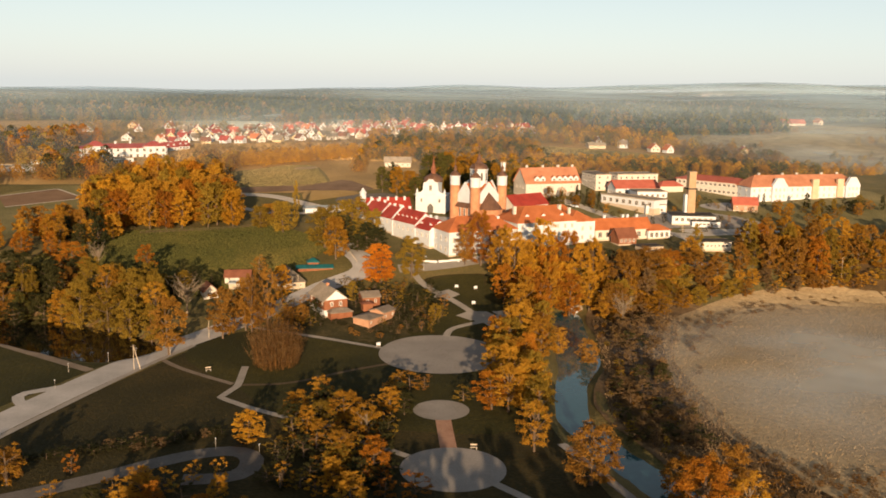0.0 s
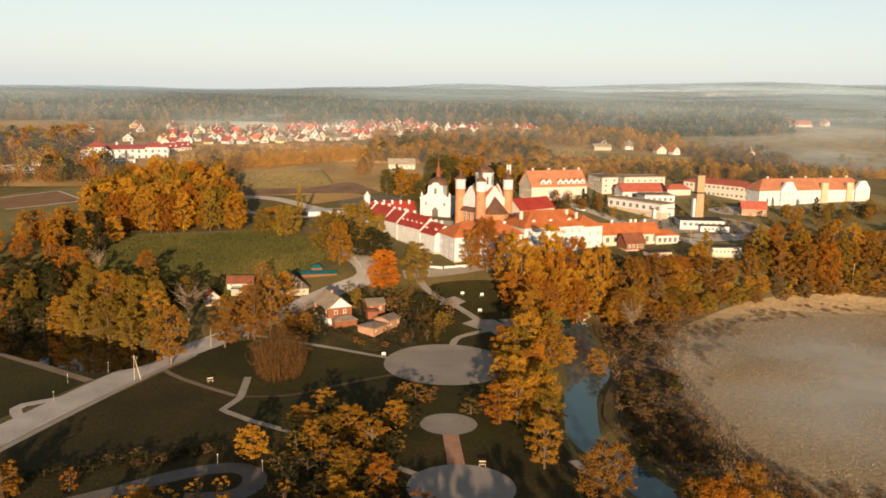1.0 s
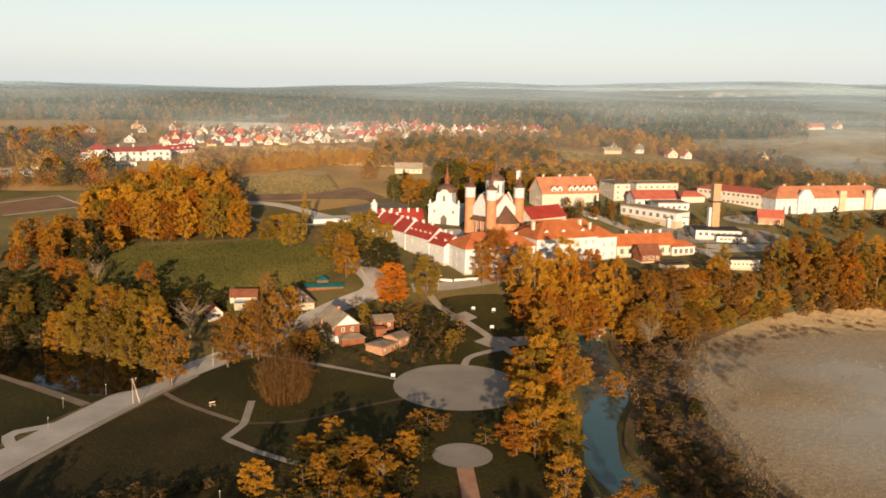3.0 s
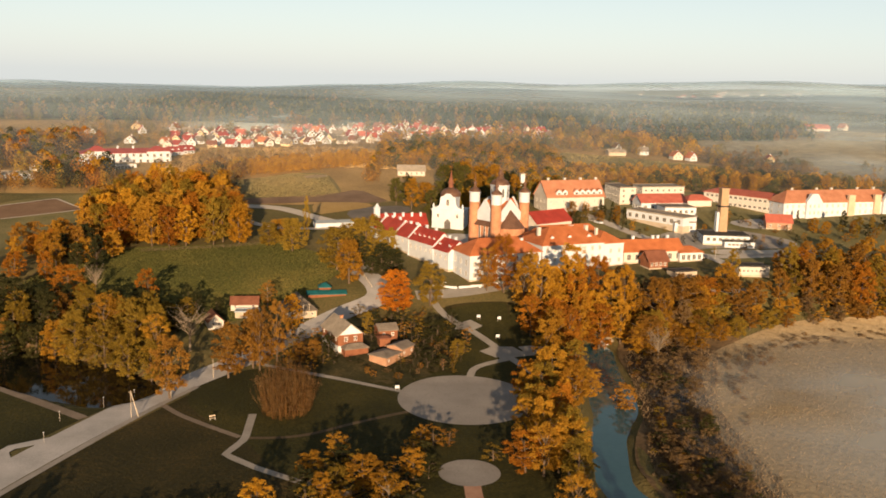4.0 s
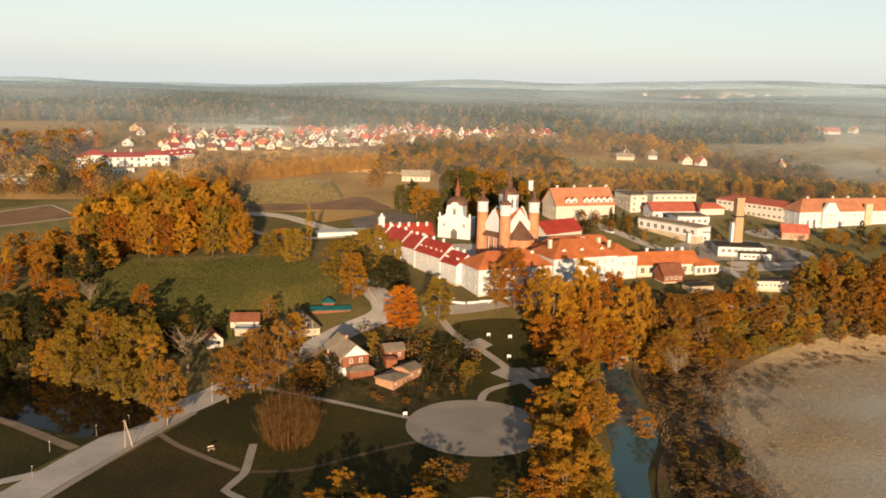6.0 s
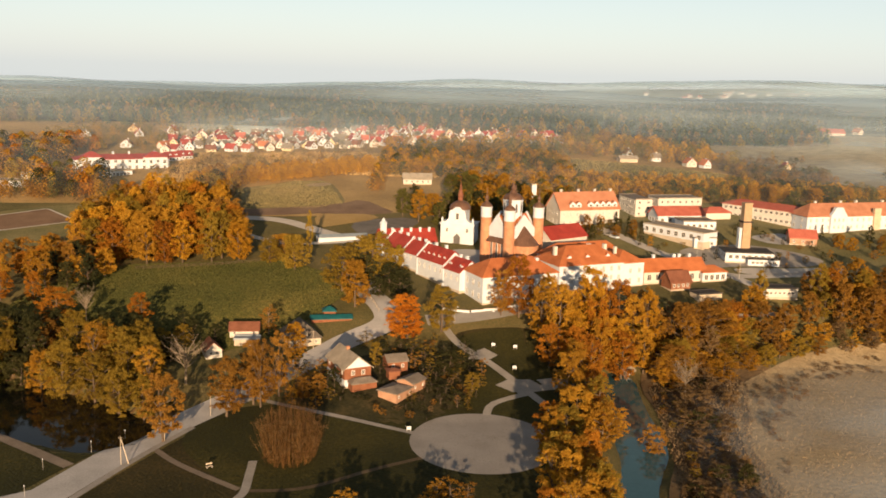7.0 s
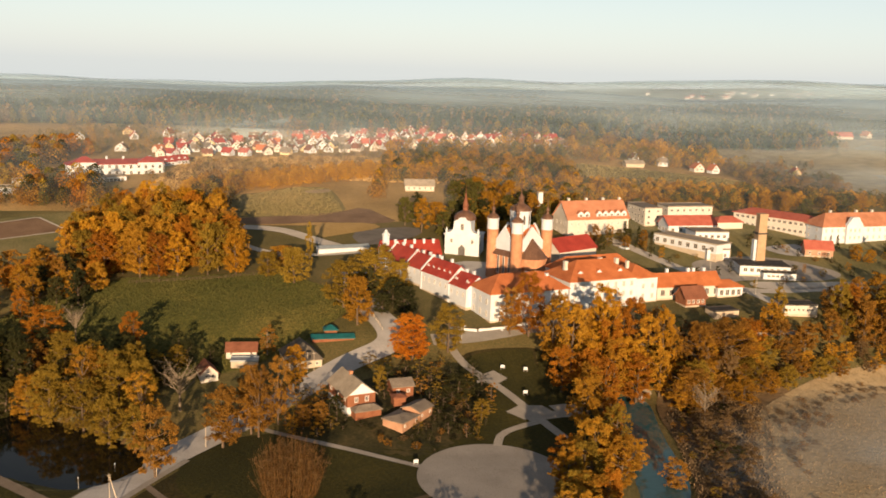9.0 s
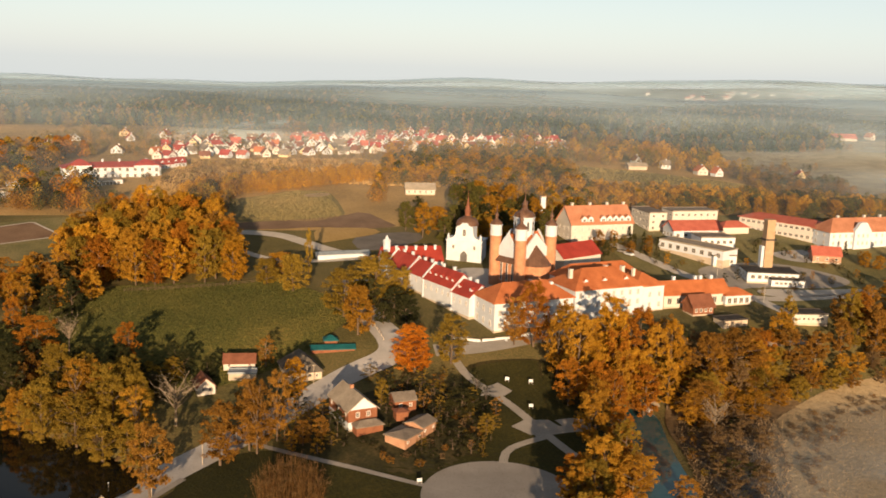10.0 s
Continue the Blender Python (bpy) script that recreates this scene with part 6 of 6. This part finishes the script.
# ---- morning mist, and sheets for distance haze ----
def mist_haze_material(name, veil, grain, centre=None, start=0.0, reach=(20, 85)):
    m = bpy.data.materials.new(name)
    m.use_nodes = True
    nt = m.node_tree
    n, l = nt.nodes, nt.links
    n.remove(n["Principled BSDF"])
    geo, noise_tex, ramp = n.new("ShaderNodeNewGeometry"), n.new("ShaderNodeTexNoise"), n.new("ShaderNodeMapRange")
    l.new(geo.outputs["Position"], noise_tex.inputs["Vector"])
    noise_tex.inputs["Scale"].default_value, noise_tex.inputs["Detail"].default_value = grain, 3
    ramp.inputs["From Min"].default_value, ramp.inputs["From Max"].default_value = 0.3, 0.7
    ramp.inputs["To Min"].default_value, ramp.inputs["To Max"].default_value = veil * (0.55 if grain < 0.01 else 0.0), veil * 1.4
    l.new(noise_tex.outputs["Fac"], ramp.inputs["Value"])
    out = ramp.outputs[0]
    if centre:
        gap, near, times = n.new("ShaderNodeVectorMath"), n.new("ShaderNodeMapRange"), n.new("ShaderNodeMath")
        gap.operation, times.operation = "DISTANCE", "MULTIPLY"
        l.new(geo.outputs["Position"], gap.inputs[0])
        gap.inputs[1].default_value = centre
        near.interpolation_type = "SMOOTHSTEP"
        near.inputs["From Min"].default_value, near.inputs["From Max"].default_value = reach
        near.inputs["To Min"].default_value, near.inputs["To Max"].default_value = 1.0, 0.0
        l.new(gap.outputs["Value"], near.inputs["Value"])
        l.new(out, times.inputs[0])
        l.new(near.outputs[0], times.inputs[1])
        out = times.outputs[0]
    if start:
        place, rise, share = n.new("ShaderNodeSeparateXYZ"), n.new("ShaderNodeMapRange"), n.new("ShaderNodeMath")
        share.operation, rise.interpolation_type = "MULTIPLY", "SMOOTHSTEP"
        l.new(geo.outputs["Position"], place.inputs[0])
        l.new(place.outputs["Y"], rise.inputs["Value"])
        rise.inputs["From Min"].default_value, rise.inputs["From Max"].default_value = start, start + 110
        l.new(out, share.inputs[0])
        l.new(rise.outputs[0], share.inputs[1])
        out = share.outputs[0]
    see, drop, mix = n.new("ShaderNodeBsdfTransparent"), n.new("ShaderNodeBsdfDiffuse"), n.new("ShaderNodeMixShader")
    # bluish colour gives the sheets the tone of distant air
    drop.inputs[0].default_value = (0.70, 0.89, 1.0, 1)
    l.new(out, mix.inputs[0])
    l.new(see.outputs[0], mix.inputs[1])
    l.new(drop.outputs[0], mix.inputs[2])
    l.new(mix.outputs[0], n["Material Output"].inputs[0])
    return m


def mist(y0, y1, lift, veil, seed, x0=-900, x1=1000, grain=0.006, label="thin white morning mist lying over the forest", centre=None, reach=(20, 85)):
    """A thin see-through sheet above the ground: mist, or a stand-in for distance haze."""
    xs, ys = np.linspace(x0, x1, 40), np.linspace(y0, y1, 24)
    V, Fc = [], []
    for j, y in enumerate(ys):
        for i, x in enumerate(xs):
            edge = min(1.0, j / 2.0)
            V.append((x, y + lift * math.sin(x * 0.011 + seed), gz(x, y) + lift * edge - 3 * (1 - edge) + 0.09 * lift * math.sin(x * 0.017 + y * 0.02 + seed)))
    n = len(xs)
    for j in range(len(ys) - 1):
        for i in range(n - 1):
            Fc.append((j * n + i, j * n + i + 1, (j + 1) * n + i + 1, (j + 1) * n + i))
    ob = mesh("mist", V, Fc, mist_haze_material("mist_%d" % seed, veil, grain, centre, 0.0 if centre else y0, reach), smooth_faces=True)
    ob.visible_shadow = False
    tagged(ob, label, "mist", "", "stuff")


# these sheets stand in for distance haze, paling whatever lies behind them
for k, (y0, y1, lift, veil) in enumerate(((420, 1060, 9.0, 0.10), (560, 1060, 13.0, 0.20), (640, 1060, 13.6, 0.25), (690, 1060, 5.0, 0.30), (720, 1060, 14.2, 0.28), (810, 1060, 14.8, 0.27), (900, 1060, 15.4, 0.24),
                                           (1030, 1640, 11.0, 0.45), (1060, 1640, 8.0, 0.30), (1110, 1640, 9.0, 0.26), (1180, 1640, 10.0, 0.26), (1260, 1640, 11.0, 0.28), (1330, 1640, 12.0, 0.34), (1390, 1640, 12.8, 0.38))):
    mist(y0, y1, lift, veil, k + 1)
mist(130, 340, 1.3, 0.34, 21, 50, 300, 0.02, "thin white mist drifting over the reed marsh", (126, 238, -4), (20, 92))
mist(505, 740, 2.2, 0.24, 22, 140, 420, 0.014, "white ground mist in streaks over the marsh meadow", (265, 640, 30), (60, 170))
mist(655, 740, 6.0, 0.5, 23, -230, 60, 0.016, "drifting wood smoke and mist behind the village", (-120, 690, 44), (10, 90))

# the far town on the hills
town_rng = random.Random(9)
for i in range(90):
    x = town_rng.uniform(190, 760)
    y = 1150 + 260 * town_rng.random() ** (0.8 if town_rng.random() < 0.5 else 2.0)
    building("far_house", "tiny white house on the hazy far hills", x, y, town_rng.uniform(-20, 40), town_rng.uniform(4, 8), 4, 2.2, "gable", 1.5, WHITE, town_rng.choice((TILE_BROWN, TILE_ROSE, SHEET_GREY)), "far town", 0.3, "house", plinth=False, z=gz(x, y) + 1.5, deep=3)

# ---- reeds ----
def tufts(name, label, outline, count, h, mat, seed, category="reeds", wide=(0.12, 0.3)):
    """Countless small blades of dry reed standing inside an outline."""
    rng = np.random.default_rng(seed)
    o = np.array(outline, float)
    p = rng.uniform(o.min(0), o.max(0), (count, 2))
    inside = np.zeros(count, bool)
    for (ax, ay), (bx, by) in zip(outline, outline[1:] + outline[:1]):
        inside ^= ((ay > p[:, 1]) != (by > p[:, 1])) & (p[:, 0] < (bx - ax) * (p[:, 1] - ay) / (by - ay + 1e-9) + ax)
    p = p[inside]
    n = len(p)
    z = ground_z(p[:, 0], p[:, 1])
    a = rng.uniform(0, math.pi, n)
    hh, w = rng.uniform(*h, n), rng.uniform(*wide, n)
    d = np.stack([np.cos(a), np.sin(a)], 1) * w[:, None]
    lean = rng.normal(size=(n, 2)) * 0.6 * hh[:, None]
    b = np.c_[p, z]
    V = np.stack([b - np.c_[d, np.zeros(n)], b + np.c_[d, np.zeros(n)], b + np.c_[lean, hh]], 1).reshape(-1, 3)
    tagged(mesh(name, V.tolist(), [(3 * i, 3 * i + 1, 3 * i + 2) for i in range(n)], mat), label, category, "", "stuff")


REED_BLADE = material("reed_blades", ((0.14, 0.104, 0.058), (0.21, 0.158, 0.090), (0.29, 0.22, 0.13)), 0.05, 0.9, fine=14, per_island=0.3)
SEDGE = material("brown_sedge", ((0.085, 0.060, 0.033), (0.145, 0.103, 0.057), (0.21, 0.152, 0.086)), 0.06, 0.95, fine=12, per_island=0.4)
tufts("reeds", "dense dry beige reeds covering the marsh", [(72, 292), (64, 250), (62, 222), (65, 199), (70, 177), (90, 140), (230, 140), (250, 350), (200, 346), (150, 336), (112, 328), (90, 314)], 110000, (0.18, 0.42), REED_BLADE, 51)
tufts("sedge", "brown sedge along the marsh edge", [(46, 245), (40, 205), (50, 168), (66, 150), (76, 150), (66, 200), (66, 250), (80, 300), (60, 320), (50, 290)], 26000, (0.3, 0.8), SEDGE, 52)


MEADOW_LINE = [(-140, 306), (-136, 336), (-116, 364), (-88, 371), (-66, 378), (-46, 360), (-36, 340), (-44, 322), (-54, 306), (-70, 292), (-96, 290), (-124, 294)]
tufts("meadow_grass", "short green grass of the mown meadow", MEADOW_LINE, 110000, (0.2, 0.45), MEADOW, 53, "grass", (0.1, 0.22))
tufts("hay_grass", "dry olive grass of the hay field", [(-104, 452), (-116, 486), (-99, 493), (-81, 512), (-65, 512), (-53, 466), (-63, 456)], 26000, (0.15, 0.4), FIELD, 54, "grass", (0.15, 0.35))
tufts("lawn_grass", "brown short grass of the shaded lawn", [(-90, 175), (-74, 222), (-56, 224), (-46, 212), (-30, 195), (-20, 185), (-20, 150), (-70, 150)], 24000, (0.06, 0.16), SHADED_LAWN, 55, "grass", (0.06, 0.14))
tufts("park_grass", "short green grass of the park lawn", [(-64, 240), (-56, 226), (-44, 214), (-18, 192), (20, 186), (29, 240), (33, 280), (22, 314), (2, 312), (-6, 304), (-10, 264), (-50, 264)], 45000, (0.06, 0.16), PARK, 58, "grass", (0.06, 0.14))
tufts("scrub_grass", "tall dry golden grass on the slope", [(-150, 470), (-110, 505), (-70, 530), (-10, 530), (-20, 590), (-60, 612), (-150, 590)], 30000, (0.4, 1.1), DRYSCRUB, 56, "grass", (0.25, 0.6))
tufts("hill_grass", "pale grass of the hillside field", [(36, 588), (62, 612), (100, 597), (134, 579), (160, 556), (137, 545), (105, 562), (68, 566)], 12000, (0.3, 0.7), FIELD, 57, "grass", (0.3, 0.6))

# ---- street furniture and small things ----
def pole(x, y, h, label, name="utility_pole", mat=None, brace=False, lamp=False, category="pole", group=""):
    t = thing(name, x, y, gz(x, y), 20, label, category, group)
    turned("post", [(0.085, -0.6), (0.07, h * 0.5), (0.05, h)], mat or METAL, t, n=8)
    if brace:
        bm = bmesh.new()
        add_poly(bm, [(1.5, -0.1, -0.4), (1.7, -0.1, -0.4), (1.7, 0.1, -0.4), (1.5, 0.1, -0.4)], [(0.05, -0.08, h - 0.7), (0.2, -0.08, h - 0.7), (0.2, 0.08, h - 0.7), (0.05, 0.08, h - 0.7)])
        part("brace", bm, mat or METAL, t)
    if lamp:
        bm = bmesh.new()
        add_box(bm, -0.06, 0.9, -0.05, 0.05, h - 0.05, h + 0.05)
        part("arm", bm, METAL, t)
        turned("lamp_head", [(0.12, h - 0.16), (0.22, h - 0.10), (0.22, h + 0.02), (0.08, h + 0.14)], WHITE, t, "white lamp head", n=10, at=(0.9, 0))
    else:
        bm = bmesh.new()
        add_box(bm, -0.45, 0.45, -0.035, 0.035, h - 0.45, h - 0.37)
        part("crossbar", bm, mat or METAL, t)


def bollard_light(x, y, h=2.2):
    t = thing("park_lamp", x, y, gz(x, y), 0, "slim grey park lamp with a white head", "lamp", "park lamps")
    turned("post", [(0.045, -0.4), (0.035, h)], METAL, t, n=8)
    turned("lamp_head", [(0.05, h), (0.12, h + 0.05), (0.12, h + 0.2), (0.03, h + 0.26)], WHITE, t, "white lamp head", n=10)


for x, y, h in ((-61.7, 255.2, 6.0), (-44.9, 297.4, 5.5), (-43.2, 297.8, 5.5)):
    pole(x, y, h, "pale concrete utility pole beside the road", mat=STONE)
pole(-73.6, 227.3, 6.4, "braced concrete utility pole beside the road", mat=STONE, brace=True)
pole(-68.1, 239.6, 2.6, "short pale post beside the road", "marker_post", STONE)
pole(148, 338, 9, "tall pale pole at the wooded bank", mat=STONE)
pole(-3.5, 317.5, 4.6, "grey street lamp before the palace", "street_lamp", lamp=True, category="lamp")
pole(97, 368, 6, "grey street lamp beside the concrete street", "street_lamp", lamp=True, category="lamp")
pole(88, 392, 6, "grey street lamp beside the concrete street", "street_lamp", lamp=True, category="lamp")
for x, y in ((-87, 211.9), (-82.1, 233.6), (-42.1, 178.6), (-33, 176), (-88.5, 224), (-79, 246)):
    bollard_light(x, y)


def sign_board(x, y, turn, w=1.1, h=0.8, base=0.6):
    t = thing("notice_board", x, y, gz(x, y), turn, "white notice board on two posts in the lawn", "sign", "notice boards")
    bm = bmesh.new()
    add_box(bm, -w / 2, w / 2, -0.04, 0.04, base, base + h)
    part("board", bm, WHITE, t)
    for k in (-w / 2 + 0.1, w / 2 - 0.1):
        bm = bmesh.new()
        add_box(bm, k - 0.05, k + 0.05, 0.04, 0.12, -0.4, base + h)
        part("post", bm, METAL, t)


for x, y, turn in ((13.7, 301.4, 10), (7.5, 302.3, -10), (12.6, 287.6, 0), (-14.4, 248.6, 15)):
    sign_board(x, y, turn)


def bench(x, y, turn):
    t = thing("park_bench", x, y, gz(x, y), turn, "pale park bench on the lawn", "bench", "park benches")
    for z, y0, y1, name in ((0.42, -0.25, 0.25, "seat"), (0.75, 0.25, 0.32, "backrest")):
        bm = bmesh.new()
        add_box(bm, -0.7, 0.7, y0, y1, z, z + (0.06 if name == "seat" else 0.3))
        part(name, bm, STONE, t)
    for k in (-0.55, 0.55):
        bm = bmesh.new()
        add_box(bm, k - 0.06, k + 0.06, -0.22, 0.3, -0.2, 0.42)
        part("leg", bm, METAL, t)


for x, y, turn in ((-55.1, 227, 30), (9, 180.6, 0)):
    bench(x, y, turn)


def car(x, y, turn, paint, word):
    t = thing("car", x, y, gz(x, y) + 0.1, turn, "%s parked car on the paved ground" % word, "car", "parked cars")
    bm = bmesh.new()
    p = [(-2.1, 0.3), (2.1, 0.3), (2.15, 0.7), (1.9, 0.9), (-2.0, 0.95), (-2.15, 0.7)]
    add_poly(bm, [(a, -0.85, c) for a, c in p], [(a, 0.85, c) for a, c in p])
    part("body", bm, paint, t)
    bm = bmesh.new()
    p = [(-1.8, 0.92), (1.1, 0.9), (0.5, 1.42), (-1.3, 1.45)]
    add_poly(bm, [(a, -0.74, c) for a, c in p], [(a, 0.74, c) for a, c in p])
    part("cabin", bm, WINDOW, t, "dark glazed cabin")
    for a in (-1.3, 1.3):
        for b in (-0.85, 0.7):
            bm = bmesh.new()
            add_poly(bm, [(a + 0.32 * math.cos(k), b, 0.32 + 0.32 * math.sin(k)) for k in np.linspace(0, 2 * math.pi, 12, endpoint=False)], [(a + 0.32 * math.cos(k), b + 0.15, 0.32 + 0.32 * math.sin(k)) for k in np.linspace(0, 2 * math.pi, 12, endpoint=False)])
            part("wheel", bm, TAR, t)


for x, y, turn, paint, word in ((88.5, 366, 30, WHITE, "white"), (92, 368, 30, METAL, "silver"), (78, 378, 60, TILE_RED, "red"), (60, 424, 120, METAL, "silver"), (21, 329.5, 60, WHITE, "white"), (62, 421, 120, WHITE, "white")):
    car(x, y, turn, paint, word)


def boulder(x, y, r, seed):
    rng_b = random.Random(seed)
    bm = bmesh.new()
    bmesh.ops.create_icosphere(bm, subdivisions=2, radius=r)
    for v in bm.verts:
        v.co *= rng_b.uniform(0.85, 1.12)
        v.co.z *= 0.7
    o = part("boulder", bm, WHITE)
    o.location = (x, y, gz(x, y) + r * 0.4)
    tagged(o, "whitewashed round boulder edging the forecourt", "boulder", "forecourt boulders")


for i in range(9):
    boulder(8.5 + 1.75 * i, 325.2 + 0.8 * i, 0.42, i)


def low_wall(points, h, label):
    """A low plastered wall with a coping, standing along points."""
    t = thing("garden_wall", points[0][0], points[0][1], 0, 0, label, "wall")
    for (ax, ay), (bx, by) in zip(points, points[1:]):
        n = max(1, int(math.hypot(bx - ax, by - ay) / 3))
        for k in range(n):
            p, q = [Vector((ax + (bx - ax) * e - points[0][0], ay + (by - ay) * e - points[0][1], 0)) for e in (k / n, (k + 1) / n)]
            side = (q - p).normalized().cross(Vector((0, 0, 1)))
            z = gz(ax + (bx - ax) * (k + 0.5) / n, ay + (by - ay) * (k + 0.5) / n)
            for name, mat, w, z0, z1 in (("wall_section", WHITE, 0.18, z - 0.8, z + h), ("coping", STONE, 0.26, z + h, z + h + 0.1)):
                bm = bmesh.new()
                foot = [p + side * w, q + side * w, q - side * w, p - side * w]
                add_poly(bm, [(v.x, v.y, z0) for v in foot], [(v.x, v.y, z1) for v in foot])
                part(name, bm, mat, t)


low_wall([(-7.0, 325.6), (1.1, 323.7)], 0.7, "low white garden wall before the western range")
low_wall([(1.6, 324.0), (9.3, 326.4), (20.5, 331.7)], 0.7, "low white garden wall before the palace")


def fence(points, label, h=1.1, gap=2.4, mat=None):
    p = np.array(points, float)
    sarc = np.r_[0, np.cumsum(np.linalg.norm(np.diff(p, axis=0), axis=1))]
    k = np.arange(0, sarc[-1], gap)
    c = np.stack([np.interp(k, sarc, p[:, 0]), np.interp(k, sarc, p[:, 1])], 1)
    t = thing("fence", c[0][0], c[0][1], 0, 0, label, "fence", "fences")
    bm0 = bmesh.new()
    add_box(bm0, -0.07, 0.07, -0.07, 0.07, -0.4, h)
    post = part("post", bm0, mat or BIRCH, t)
    post.location = (0, 0, gz(*c[0]))
    for (ax, ay), (bx, by) in zip(c, c[1:]):
        q = new("post", post.data)
        q.parent = t
        q.location = (bx - c[0][0], by - c[0][1], gz(bx, by))
        az, bz = gz(ax, ay), gz(bx, by)
        for z in (h * 0.45, h * 0.9):
            bm = bmesh.new()
            add_poly(bm, [(ax - c[0][0], ay - c[0][1] - 0.03, az + z - 0.05), (ax - c[0][0], ay - c[0][1] + 0.03, az + z - 0.05), (ax - c[0][0], ay - c[0][1] + 0.03, az + z + 0.05), (ax - c[0][0], ay - c[0][1] - 0.03, az + z + 0.05)],
                     [(bx - c[0][0], by - c[0][1] - 0.03, bz + z - 0.05), (bx - c[0][0], by - c[0][1] + 0.03, bz + z - 0.05), (bx - c[0][0], by - c[0][1] + 0.03, bz + z + 0.05), (bx - c[0][0], by - c[0][1] - 0.03, bz + z + 0.05)])
            part("rail", bm, mat or BIRCH, t)


fence([(-112, 358), (-96, 363), (-84, 367), (-70, 374)], "weathered wooden rail fence along the meadow", mat=BARK)
fence([(-33, 341), (-29, 330), (-26, 321)], "pale rail fence beside the lane", mat=STONE)
ribbon("kerb", [(-184, 404), (-157, 423), (-176, 441), (-196, 424)], 1.0, CONCRETE, 0.2, label="pale kerb round the brown plot", category="kerb", smooth_line=False)
